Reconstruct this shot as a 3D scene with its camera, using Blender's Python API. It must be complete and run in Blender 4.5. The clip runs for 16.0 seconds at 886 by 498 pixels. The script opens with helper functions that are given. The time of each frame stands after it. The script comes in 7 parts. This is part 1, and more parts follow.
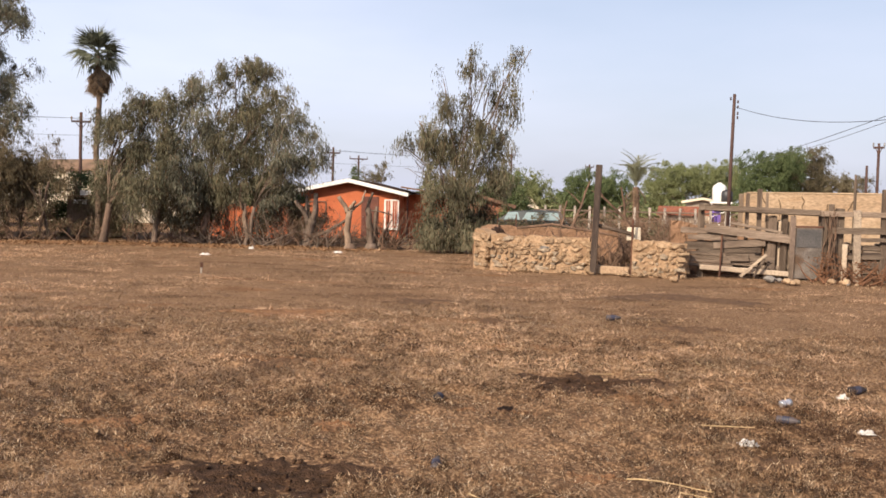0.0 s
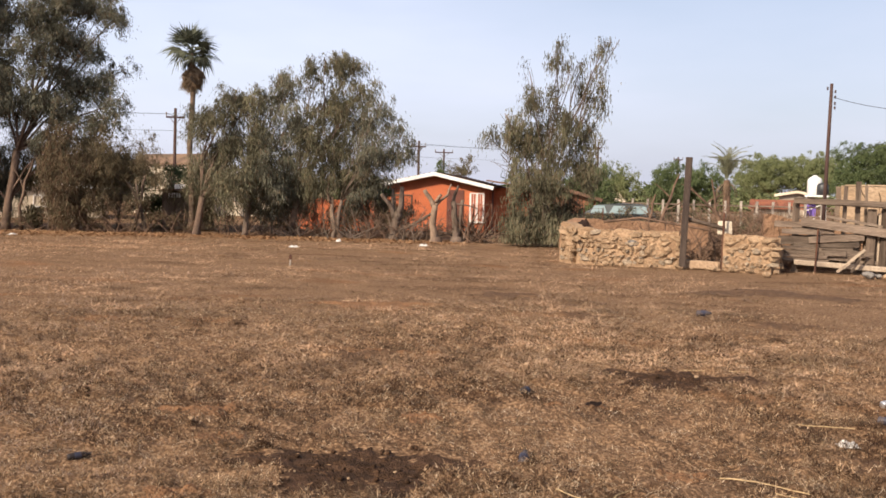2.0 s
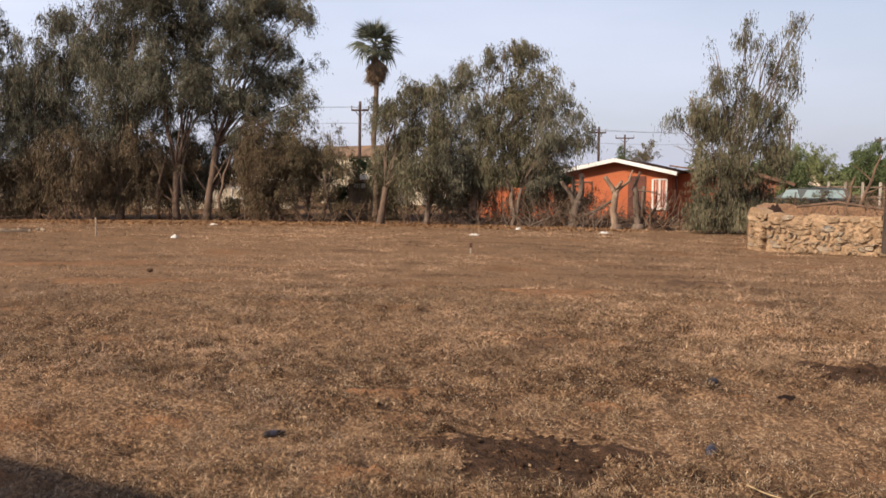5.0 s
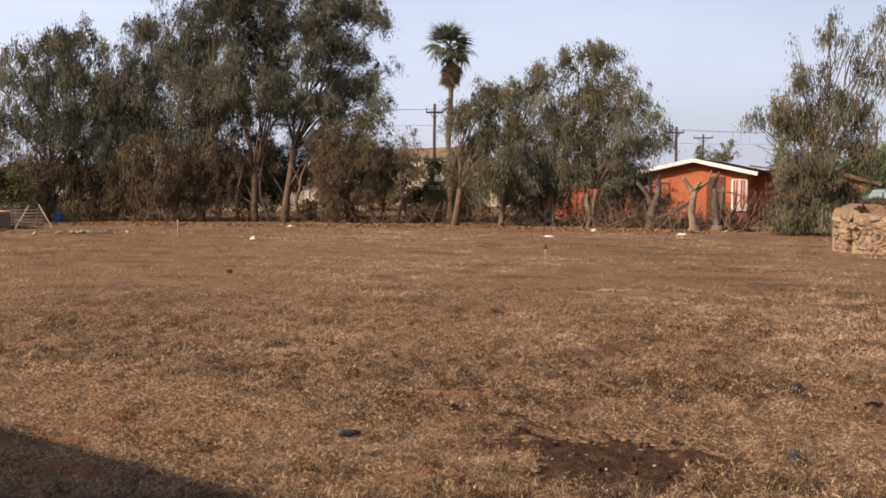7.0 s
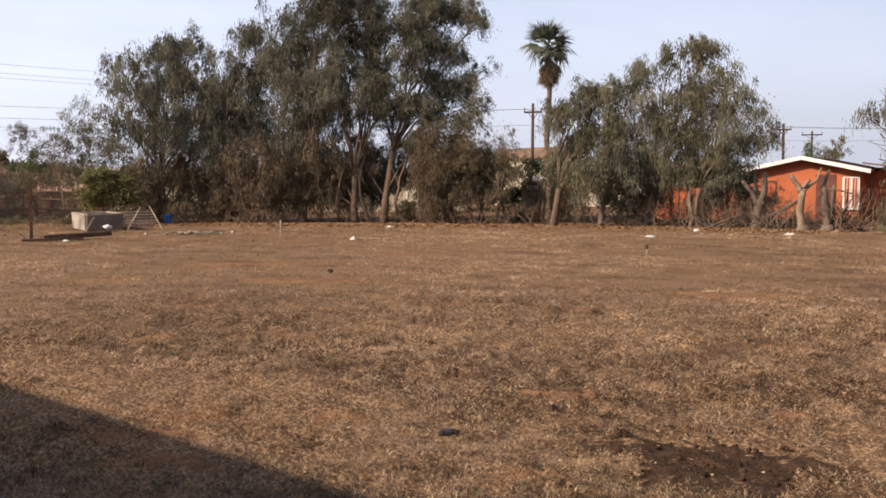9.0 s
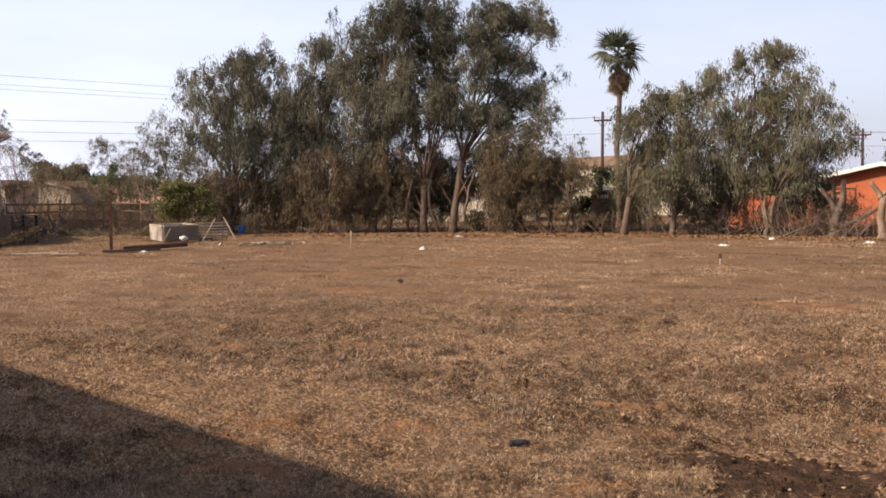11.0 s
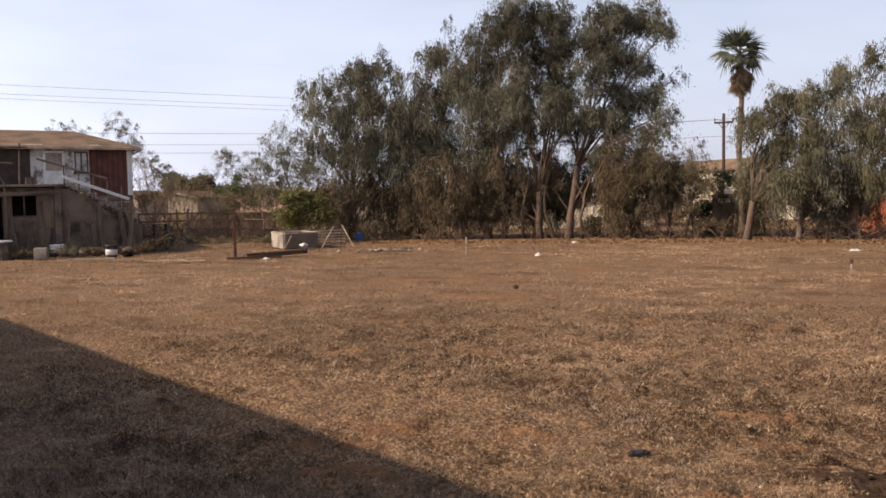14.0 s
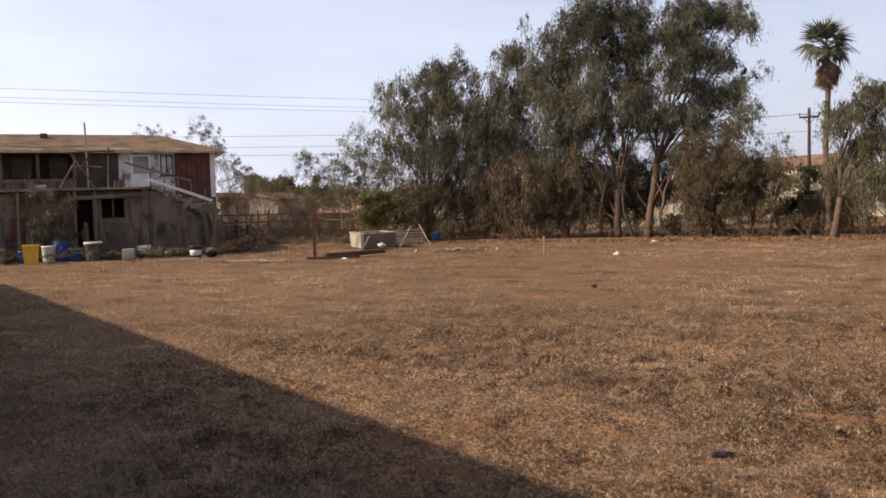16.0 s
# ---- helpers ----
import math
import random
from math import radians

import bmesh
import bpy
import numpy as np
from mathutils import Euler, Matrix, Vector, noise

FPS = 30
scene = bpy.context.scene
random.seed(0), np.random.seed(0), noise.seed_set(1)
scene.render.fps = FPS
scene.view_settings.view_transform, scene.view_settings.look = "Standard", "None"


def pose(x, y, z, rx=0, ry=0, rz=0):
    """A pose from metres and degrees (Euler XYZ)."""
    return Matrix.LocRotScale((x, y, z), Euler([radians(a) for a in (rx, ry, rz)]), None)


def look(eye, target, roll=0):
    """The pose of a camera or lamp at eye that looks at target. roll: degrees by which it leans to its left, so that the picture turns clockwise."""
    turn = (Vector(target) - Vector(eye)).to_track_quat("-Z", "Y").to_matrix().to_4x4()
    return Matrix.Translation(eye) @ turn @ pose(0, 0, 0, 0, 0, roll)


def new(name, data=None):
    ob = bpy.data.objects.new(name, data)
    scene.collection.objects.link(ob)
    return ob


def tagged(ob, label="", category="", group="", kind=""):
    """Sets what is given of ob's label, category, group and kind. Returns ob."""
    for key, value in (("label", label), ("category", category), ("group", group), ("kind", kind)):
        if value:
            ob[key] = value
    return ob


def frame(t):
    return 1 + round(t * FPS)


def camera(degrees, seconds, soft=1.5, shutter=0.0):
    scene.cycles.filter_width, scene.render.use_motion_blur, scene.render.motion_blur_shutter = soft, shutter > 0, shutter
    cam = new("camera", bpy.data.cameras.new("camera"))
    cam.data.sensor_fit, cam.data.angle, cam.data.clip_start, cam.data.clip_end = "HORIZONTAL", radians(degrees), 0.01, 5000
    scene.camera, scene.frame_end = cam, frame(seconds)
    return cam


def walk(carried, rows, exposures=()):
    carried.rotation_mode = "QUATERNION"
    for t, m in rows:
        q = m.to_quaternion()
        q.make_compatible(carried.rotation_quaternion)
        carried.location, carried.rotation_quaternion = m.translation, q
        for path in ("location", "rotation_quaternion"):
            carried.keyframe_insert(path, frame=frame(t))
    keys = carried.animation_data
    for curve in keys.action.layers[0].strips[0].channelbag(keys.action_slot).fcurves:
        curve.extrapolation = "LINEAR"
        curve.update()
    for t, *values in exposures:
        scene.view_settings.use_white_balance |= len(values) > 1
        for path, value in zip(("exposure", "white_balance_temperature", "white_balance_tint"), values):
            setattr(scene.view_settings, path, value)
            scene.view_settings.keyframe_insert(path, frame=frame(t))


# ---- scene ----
cam = camera(49.97, 16.0, 1.65)
PATH = [
    (0, pose(0.000, -0.000, 1.750, 87.200, -1.436, -0.000)),
    (0.5, pose(0.000, 0.001, 1.747, 87.095, -1.406, 0.731)),
    (1, pose(-0.010, 0.025, 1.742, 86.879, -1.462, 2.025)),
    (1.5, pose(-0.021, 0.027, 1.742, 86.778, -1.509, 3.521)),
    (2, pose(-0.025, 0.026, 1.743, 86.683, -1.416, 5.102)),
    (2.5, pose(-0.026, 0.030, 1.742, 86.710, -1.146, 6.601)),
    (3, pose(-0.019, 0.035, 1.741, 86.520, -0.808, 8.223)),
    (3.5, pose(-0.023, 0.043, 1.737, 86.311, -0.568, 10.325)),
    (4, pose(-0.029, 0.036, 1.739, 86.168, -0.646, 13.045)),
    (6.5, pose(-0.041, 0.048, 1.730, 85.525, -0.096, 18.406)),
    (7, pose(-0.043, 0.046, 1.733, 85.855, -0.220, 20.311)),
    (7.5, pose(-0.043, 0.045, 1.730, 86.119, -0.191, 21.442)),
    (8, pose(-0.047, 0.045, 1.731, 86.241, 0.048, 22.920)),
    (8.5, pose(-0.062, 0.070, 1.721, 86.192, 0.138, 24.467)),
    (9, pose(-0.069, 0.081, 1.717, 85.895, 0.183, 26.187)),
    (9.5, pose(-0.069, 0.078, 1.722, 86.065, 0.181, 27.543)),
    (12, pose(-0.062, 0.068, 1.718, 86.604, 0.998, 32.188)),
    (12.5, pose(-0.066, 0.069, 1.715, 86.638, 1.069, 33.450)),
    (13, pose(-0.082, 0.095, 1.715, 86.725, 1.122, 34.944)),
    (13.5, pose(-0.092, 0.107, 1.712, 87.040, 1.174, 35.953)),
    (14, pose(-0.102, 0.119, 1.708, 87.017, 1.238, 37.245)),
    (14.5, pose(-0.103, 0.120, 1.700, 86.983, 1.311, 38.310)),
    (15, pose(-0.106, 0.115, 1.707, 86.926, 1.482, 39.565)),
    (15.5, pose(-0.107, 0.126, 1.700, 87.042, 1.551, 40.820)),
    (16, pose(-0.106, 0.119, 1.696, 87.118, 1.719, 41.869)),
]
walk(cam, PATH, [(0.0, 0.40), (3.0, 0.32), (4.0, 0.24), (6.5, 0.18), (8.5, 0.20), (9.0, 0.26), (9.5, 0.44), (12.0, 0.26), (13.0, 0.22), (14.0, 0.16), (16.0, 0.12)])

# ---------------------------------------------------------------- light
SUN_EL, SUN_TO = 33.0, Vector((-0.60, -0.80, 0)).normalized()
world = bpy.data.worlds.new("sky")
scene.world = world
world.use_nodes = True
wn, wl = world.node_tree.nodes, world.node_tree.links
wn.clear()
w_out, w_bg = wn.new("ShaderNodeOutputWorld"), wn.new("ShaderNodeBackground")
w_sky = wn.new("ShaderNodeTexSky")
w_sky.sky_type, w_sky.sun_disc = "NISHITA", False
w_sky.sun_elevation = radians(SUN_EL)
w_sky.sun_rotation = math.atan2(SUN_TO.x, SUN_TO.y)
w_sky.air_density, w_sky.dust_density, w_sky.ozone_density = 1.0, 3.0, 1.5
# thin high cloud over the whole sky
w_co, w_map, w_noise = wn.new("ShaderNodeTexCoord"), wn.new("ShaderNodeMapping"), wn.new("ShaderNodeTexNoise")
w_map.inputs["Scale"].default_value = (1.0, 1.0, 4.0)
w_noise.inputs["Scale"].default_value, w_noise.inputs["Detail"].default_value = 1.6, 5.0
w_ramp = wn.new("ShaderNodeValToRGB")
w_ramp.color_ramp.elements[0].position, w_ramp.color_ramp.elements[0].color = 0.30, (0.45, 0.45, 0.45, 1)
w_ramp.color_ramp.elements[1].position, w_ramp.color_ramp.elements[1].color = 0.75, (0.9, 0.9, 0.9, 1)
w_mix = wn.new("ShaderNodeMixRGB")
wl.new(w_co.outputs["Generated"], w_map.inputs[0])
wl.new(w_map.outputs[0], w_noise.inputs["Vector"])
wl.new(w_noise.outputs["Fac"], w_ramp.inputs[0])
# haze: thick at the horizon, thinner overhead
w_sep, w_h1, w_h2, w_hm = wn.new("ShaderNodeSeparateXYZ"), wn.new("ShaderNodeMath"), wn.new("ShaderNodeMath"), wn.new("ShaderNodeMath")
wl.new(w_co.outputs["Generated"], w_sep.inputs[0])
w_h1.operation, w_h1.inputs[0].default_value, w_h1.use_clamp = "SUBTRACT", 1.0, True
wl.new(w_sep.outputs["Z"], w_h1.inputs[1])
w_h2.operation, w_h2.inputs[1].default_value = "POWER", 2.0
wl.new(w_h1.outputs[0], w_h2.inputs[0])
w_hm.operation = "MULTIPLY"
wl.new(w_ramp.outputs[0], w_hm.inputs[0]), wl.new(w_h2.outputs[0], w_hm.inputs[1])
wl.new(w_hm.outputs[0], w_mix.inputs[0])
wl.new(w_sky.outputs[0], w_mix.inputs[1])
# the haze glows towards the sun
w_dot, w_gl, w_hz = wn.new("ShaderNodeVectorMath"), wn.new("ShaderNodeMapRange"), wn.new("ShaderNodeMixRGB")
w_dot.operation = "DOT_PRODUCT"
w_dot.inputs[1].default_value = (SUN_TO.x * math.cos(radians(SUN_EL)), SUN_TO.y * math.cos(radians(SUN_EL)), math.sin(radians(SUN_EL)))
wl.new(w_co.outputs["Generated"], w_dot.inputs[0])
w_gl.inputs[1].default_value, w_gl.inputs[2].default_value = -0.7, 0.6
w_gl.inputs[3].default_value, w_gl.inputs[4].default_value = 1.0, 2.3
wl.new(w_dot.outputs["Value"], w_gl.inputs[0])
w_hz.blend_type, w_hz.inputs[0].default_value = "MULTIPLY", 1.0
w_hz.inputs[1].default_value = (6.3, 6.45, 7.85, 1)
wl.new(w_gl.outputs[0], w_hz.inputs[2])
wl.new(w_hz.outputs[0], w_mix.inputs[2])
wl.new(w_mix.outputs[0], w_bg.inputs[0])
w_bg.inputs[1].default_value = 0.108
wl.new(w_bg.outputs[0], w_out.inputs[0])

sun = new("sun", bpy.data.lights.new("sun", "SUN"))
sun.data.energy, sun.data.angle, sun.data.color = 5.0, radians(0.6), (1.0, 0.86, 0.70)
to_sun = SUN_TO * math.cos(radians(SUN_EL)) + Vector((0, 0, math.sin(radians(SUN_EL))))
sun.matrix_world = look(to_sun * 60, (0, 0, 0))

# ---------------------------------------------------------------- materials
MATS = {}


def mat(name, c1, c2=None, scale=4.0, rough=0.9, bump=0.15, fine=40.0, metal=0.0, stretch=(1, 1, 1), vary=0.0, c3=None, spots=1.2):
    """Surface with two scales of noise: c1 and c2 blended by the coarse one, grain by the fine one, c3 as stains."""
    if name in MATS:
        return MATS[name]
    m = bpy.data.materials.new(name)
    m.use_nodes = True
    n, l = m.node_tree.nodes, m.node_tree.links
    b = n["Principled BSDF"]
    b.inputs["Roughness"].default_value, b.inputs["Metallic"].default_value = rough, metal
    if rough > 0.7:
        b.inputs["Specular IOR Level"].default_value = 0.15
    c2 = c2 or tuple(0.7 * v for v in c1)
    co, mp = n.new("ShaderNodeTexCoord"), n.new("ShaderNodeMapping")
    mp.inputs["Scale"].default_value = stretch
    l.new(co.outputs["Object"], mp.inputs[0])
    big, small = n.new("ShaderNodeTexNoise"), n.new("ShaderNodeTexNoise")
    big.inputs["Scale"].default_value, big.inputs["Detail"].default_value = scale, 6
    small.inputs["Scale"].default_value, small.inputs["Detail"].default_value = fine, 4
    l.new(mp.outputs[0], big.inputs["Vector"]), l.new(mp.outputs[0], small.inputs["Vector"])
    ramp = n.new("ShaderNodeValToRGB")
    ramp.color_ramp.elements[0].position, ramp.color_ramp.elements[0].color = 0.38, (*c1, 1)
    ramp.color_ramp.elements[1].position, ramp.color_ramp.elements[1].color = 0.64, (*c2, 1)
    l.new(big.outputs["Fac"], ramp.inputs[0])
    last = ramp.outputs[0]
    if c3:
        st, sr, mx = n.new("ShaderNodeTexNoise"), n.new("ShaderNodeValToRGB"), n.new("ShaderNodeMixRGB")
        st.inputs["Scale"].default_value, st.inputs["Detail"].default_value = spots, 8
        l.new(mp.outputs[0], st.inputs["Vector"])
        sr.color_ramp.elements[0].position, sr.color_ramp.elements[1].position = 0.52, 0.66
        l.new(st.outputs["Fac"], sr.inputs[0]), l.new(sr.outputs[0], mx.inputs[0])
        l.new(last, mx.inputs[1])
        mx.inputs[2].default_value = (*c3, 1)
        last = mx.outputs[0]
    gr, g = n.new("ShaderNodeMapRange"), n.new("ShaderNodeMixRGB")
    gr.inputs[1].default_value, gr.inputs[2].default_value = 0.3, 0.7
    gr.inputs[3].default_value, gr.inputs[4].default_value = 0.72, 1.2
    l.new(small.outputs["Fac"], gr.inputs[0])
    g.blend_type, g.inputs[0].default_value = "MULTIPLY", 1.0
    l.new(last, g.inputs[1]), l.new(gr.outputs[0], g.inputs[2])
    last = g.outputs[0]
    if vary:
        oi, hv, va = n.new("ShaderNodeObjectInfo"), n.new("ShaderNodeHueSaturation"), n.new("ShaderNodeMapRange")
        va.inputs[3].default_value, va.inputs[4].default_value = 1 - vary, 1 + vary
        l.new(oi.outputs["Random"], va.inputs[0]), l.new(va.outputs[0], hv.inputs["Value"])
        l.new(last, hv.inputs["Color"])
        last = hv.outputs[0]
    l.new(last, b.inputs["Base Color"])
    if bump:
        ad, bp = n.new("ShaderNodeMath"), n.new("ShaderNodeBump")
        l.new(big.outputs["Fac"], ad.inputs[0]), l.new(small.outputs["Fac"], ad.inputs[1])
        bp.inputs["Strength"].default_value, bp.inputs["Distance"].default_value = min(1, bump * 3), 0.03
        l.new(ad.outputs[0], bp.inputs["Height"]), l.new(bp.outputs[0], b.inputs["Normal"])
    MATS[name] = m
    return m


def leaf_mat(name, cols, trans=0.25, patchy=0.0, patch_scale=7.0):
    """Leaves: each leaf takes its own tone, and lets some light through."""
    if name in MATS:
        return MATS[name]
    m = bpy.data.materials.new(name)
    m.use_nodes = True
    n, l = m.node_tree.nodes, m.node_tree.links
    n.remove(n["Principled BSDF"])
    geo, ramp = n.new("ShaderNodeNewGeometry"), n.new("ShaderNodeValToRGB")
    r = ramp.color_ramp
    for i, c in enumerate(cols):
        e = r.elements[i] if i < 2 else r.elements.new(1)
        e.position, e.color = i / (len(cols) - 1), (*c, 1)
    r.elements[-1].position = 1
    for i, e in enumerate(r.elements):
        e.position = i / (len(cols) - 1)
        e.color = (*cols[i], 1)
    l.new(geo.outputs["Random Per Island"], ramp.inputs[0])
    d, t, x = n.new("ShaderNodeBsdfPrincipled"), n.new("ShaderNodeBsdfTranslucent"), n.new("ShaderNodeMixShader")
    d.inputs["Roughness"].default_value = 0.65
    d.inputs["Specular IOR Level"].default_value = 0.08
    col = ramp.outputs[0]
    if patchy:
        co, big, fine, ad, mr, mu = n.new("ShaderNodeTexCoord"), n.new("ShaderNodeTexNoise"), n.new("ShaderNodeTexNoise"), n.new("ShaderNodeMath"), n.new("ShaderNodeMapRange"), n.new("ShaderNodeMixRGB")
        big.inputs["Scale"].default_value, big.inputs["Detail"].default_value = patch_scale * 0.12, 5
        fine.inputs["Scale"].default_value, fine.inputs["Detail"].default_value = patch_scale, 4
        l.new(co.outputs["Object"], big.inputs["Vector"]), l.new(co.outputs["Object"], fine.inputs["Vector"])
        l.new(big.outputs["Fac"], ad.inputs[0]), l.new(fine.outputs["Fac"], ad.inputs[1])
        mr.inputs[1].default_value, mr.inputs[2].default_value = 0.86, 1.14
        mr.inputs[3].default_value, mr.inputs[4].default_value = 1 - patchy, 1 + patchy * 0.7
        mu.blend_type, mu.inputs[0].default_value = "MULTIPLY", 1.0
        l.new(ad.outputs[0], mr.inputs[0]), l.new(col, mu.inputs[1]), l.new(mr.outputs[0], mu.inputs[2])
        col = mu.outputs[0]
    l.new(col, d.inputs["Base Color"]), l.new(col, t.inputs[0])
    x.inputs[0].default_value = trans
    l.new(d.outputs[0], x.inputs[1]), l.new(t.outputs[0], x.inputs[2])
    l.new(x.outputs[0], n["Material Output"].inputs[0])
    MATS[name] = m
    return m


def plain(name, c, rough=0.5, metal=0.0, alpha=0.0):
    if name in MATS:
        return MATS[name]
    m = bpy.data.materials.new(name)
    m.use_nodes = True
    b = m.node_tree.nodes["Principled BSDF"]
    b.inputs["Base Color"].default_value = (*c, 1)
    b.inputs["Roughness"].default_value, b.inputs["Metallic"].default_value = rough, metal
    if alpha:
        b.inputs["Transmission Weight"].default_value = alpha
    MATS[name] = m
    return m


BARK = mat("pale_bark", (0.27, 0.19, 0.132), (0.14, 0.096, 0.068), 3, 0.9, 0.3, 30, stretch=(1, 1, 0.25), c3=(0.12, 0.08, 0.06))
MID_BARK = mat("brown_bark", (0.155, 0.103, 0.073), (0.085, 0.058, 0.043), 3, 0.9, 0.3, 30, stretch=(1, 1, 0.25))
DUSTY = mat("dusty_wall", (0.34, 0.275, 0.21), (0.26, 0.21, 0.16), 1.2, 0.95, 0.1)
DARK_BARK = mat("dark_bark", (0.10, 0.075, 0.055), (0.18, 0.13, 0.10), 3, 0.95, 0.3, 30, stretch=(1, 1, 0.25))
TWIG = mat("tan_twigs", (0.27, 0.175, 0.115), (0.17, 0.11, 0.074), 5, 0.95, 0.1, 40)
DRY_WOOD = mat("dry_twigs", (0.17, 0.105, 0.070), (0.10, 0.064, 0.044), 5, 0.95, 0.1, 40)
WOOD = mat("weathered_wood", (0.22, 0.165, 0.122), (0.115, 0.083, 0.061), 2.5, 0.92, 0.3, 26, stretch=(0.25, 3, 3), vary=0.35, c3=(0.07, 0.05, 0.04))
WOOD_V = mat("weathered_post_wood", (0.20, 0.148, 0.108), (0.105, 0.075, 0.055), 2.5, 0.92, 0.3, 26, stretch=(3, 3, 0.25), vary=0.35)
PALE_WOOD = mat("pale_wood", (0.42, 0.33, 0.24), (0.26, 0.20, 0.15), 3, 0.9, 0.2, 30, vary=0.25)
ADOBE = mat("adobe", (0.38, 0.265, 0.17), (0.30, 0.20, 0.125), 1.4, 0.95, 0.35, 22, c3=(0.24, 0.15, 0.085), spots=2.0)
STONE = mat("field_stone", (0.42, 0.29, 0.178), (0.32, 0.215, 0.13), 5, 0.9, 0.3, 24, vary=0.22)
BLUE_STONE = mat("blue_grey_stone", (0.23, 0.205, 0.18), (0.15, 0.135, 0.12), 4, 0.8, 0.2, 30, vary=0.2)
CONCRETE = mat("old_concrete", (0.40, 0.34, 0.28), (0.28, 0.24, 0.20), 1.5, 0.92, 0.2, 30, c3=(0.17, 0.14, 0.12))
RUST = mat("rusty_iron", (0.085, 0.042, 0.030), (0.13, 0.062, 0.038), 6, 0.85, 0.15, 60)
STEEL = mat("galvanised_sheet", (0.30, 0.29, 0.28), (0.20, 0.19, 0.18), 2, 0.55, 0.08, 40, metal=0.4, c3=(0.17, 0.11, 0.07))
ORANGE = mat("orange_render", (0.47, 0.138, 0.062), (0.39, 0.11, 0.05), 0.9, 0.85, 0.06, 30)
WHITE = mat("white_paint", (0.80, 0.77, 0.72), (0.70, 0.66, 0.60), 1.5, 0.7, 0.05, 30)
CREAM = mat("cream_render", (0.66, 0.56, 0.42), (0.55, 0.46, 0.34), 1.0, 0.9, 0.06, 30)
TILE = mat("brown_roofing", (0.20, 0.115, 0.075), (0.14, 0.08, 0.055), 2, 0.9, 0.2, 24)
TAN_ROOF = mat("tan_shingle_roof", (0.22, 0.140, 0.092), (0.15, 0.096, 0.064), 1.2, 0.95, 0.25, 18, c3=(0.13, 0.09, 0.06))
# near-black: shade inside openings put into colour, also used for board joints
DARK = mat("interior_shade_and_joints", (0.030, 0.026, 0.024), (0.05, 0.042, 0.036), 2, 0.9, 0.0)
RED_BROWN = mat("red_brown_boards", (0.15, 0.062, 0.044), (0.10, 0.043, 0.033), 3, 0.8, 0.1, 30)
GREY_WALL = mat("grey_block_wall", (0.215, 0.160, 0.118), (0.135, 0.098, 0.074), 1.2, 0.95, 0.25, 20, c3=(0.07, 0.056, 0.047))
GLASS = plain("window_glass", (0.05, 0.06, 0.07), 0.08)
BLACK = mat("black_plastic", (0.020, 0.020, 0.022), (0.03, 0.03, 0.03), 4, 0.5, 0.02)
WHITE_P = mat("white_plastic", (0.72, 0.70, 0.67), (0.60, 0.57, 0.52), 4, 0.5, 0.03)
BLUE_P = mat("blue_plastic", (0.03, 0.13, 0.42), (0.025, 0.10, 0.34), 4, 0.45, 0.02)
YELLOW_P = mat("yellow_plastic", (0.72, 0.42, 0.04), (0.62, 0.34, 0.03), 4, 0.5, 0.02)
SOIL_DARK = mat("dark_dug_soil", (0.046, 0.025, 0.014), (0.095, 0.052, 0.030), 9, 1.0, 0.5, 60)
SOIL_RED = mat("red_bare_soil", (0.27, 0.140, 0.072), (0.19, 0.104, 0.056), 5, 1.0, 0.4, 50)
CLOTH = mat("crumpled_white_bag", (0.74, 0.70, 0.64), (0.55, 0.50, 0.44), 12, 0.6, 0.2, 60)
EUC = leaf_mat("grey_green_leaves", [(0.098, 0.099, 0.066), (0.134, 0.132, 0.090), (0.168, 0.160, 0.114), (0.198, 0.186, 0.137), (0.172, 0.112, 0.067)], 0.28, 0.50, 1.4)
WILLOW = leaf_mat("pale_drooping_leaves", [(0.108, 0.104, 0.062), (0.145, 0.134, 0.082), (0.175, 0.158, 0.102), (0.175, 0.125, 0.076)], 0.30, 0.45, 1.4)
DRY_LEAF = leaf_mat("dry_brown_leaves", [(0.10, 0.055, 0.036), (0.13, 0.085, 0.052), (0.10, 0.090, 0.050), (0.17, 0.12, 0.075)])
OLIVE = leaf_mat("olive_leaves", [(0.115, 0.105, 0.062), (0.15, 0.13, 0.078), (0.17, 0.14, 0.088), (0.13, 0.095, 0.06)], 0.3, 0.4, 2.2)
BROWN_OLIVE = leaf_mat("browned_leaves", [(0.15, 0.115, 0.066), (0.19, 0.145, 0.085), (0.22, 0.165, 0.10), (0.14, 0.125, 0.075)], 0.42, 0.45, 2.2)
RUSSET = leaf_mat("russet_hanging_leaves", [(0.125, 0.085, 0.052), (0.16, 0.112, 0.07), (0.20, 0.148, 0.096), (0.125, 0.115, 0.072)], 0.30, 0.45, 1.6)
GREEN = leaf_mat("green_leaves", [(0.065, 0.088, 0.038), (0.095, 0.120, 0.050), (0.13, 0.15, 0.070)])
FAR_GREEN = leaf_mat("far_green_leaves", [(0.13, 0.15, 0.065), (0.18, 0.195, 0.085), (0.22, 0.225, 0.115)])
PALM_LEAF = leaf_mat("palm_leaves", [(0.070, 0.078, 0.052), (0.108, 0.115, 0.077), (0.16, 0.16, 0.114)], 0.2)
PALM_DEAD = leaf_mat("dead_palm_leaves", [(0.15, 0.10, 0.064), (0.21, 0.145, 0.09), (0.11, 0.078, 0.052)], 0.1)
STRAW = leaf_mat("dry_grass", [(0.12, 0.066, 0.034), (0.265, 0.164, 0.092), (0.375, 0.256, 0.152), (0.17, 0.099, 0.053), (0.57, 0.435, 0.288)], 0.10, 0.75, 19.0)
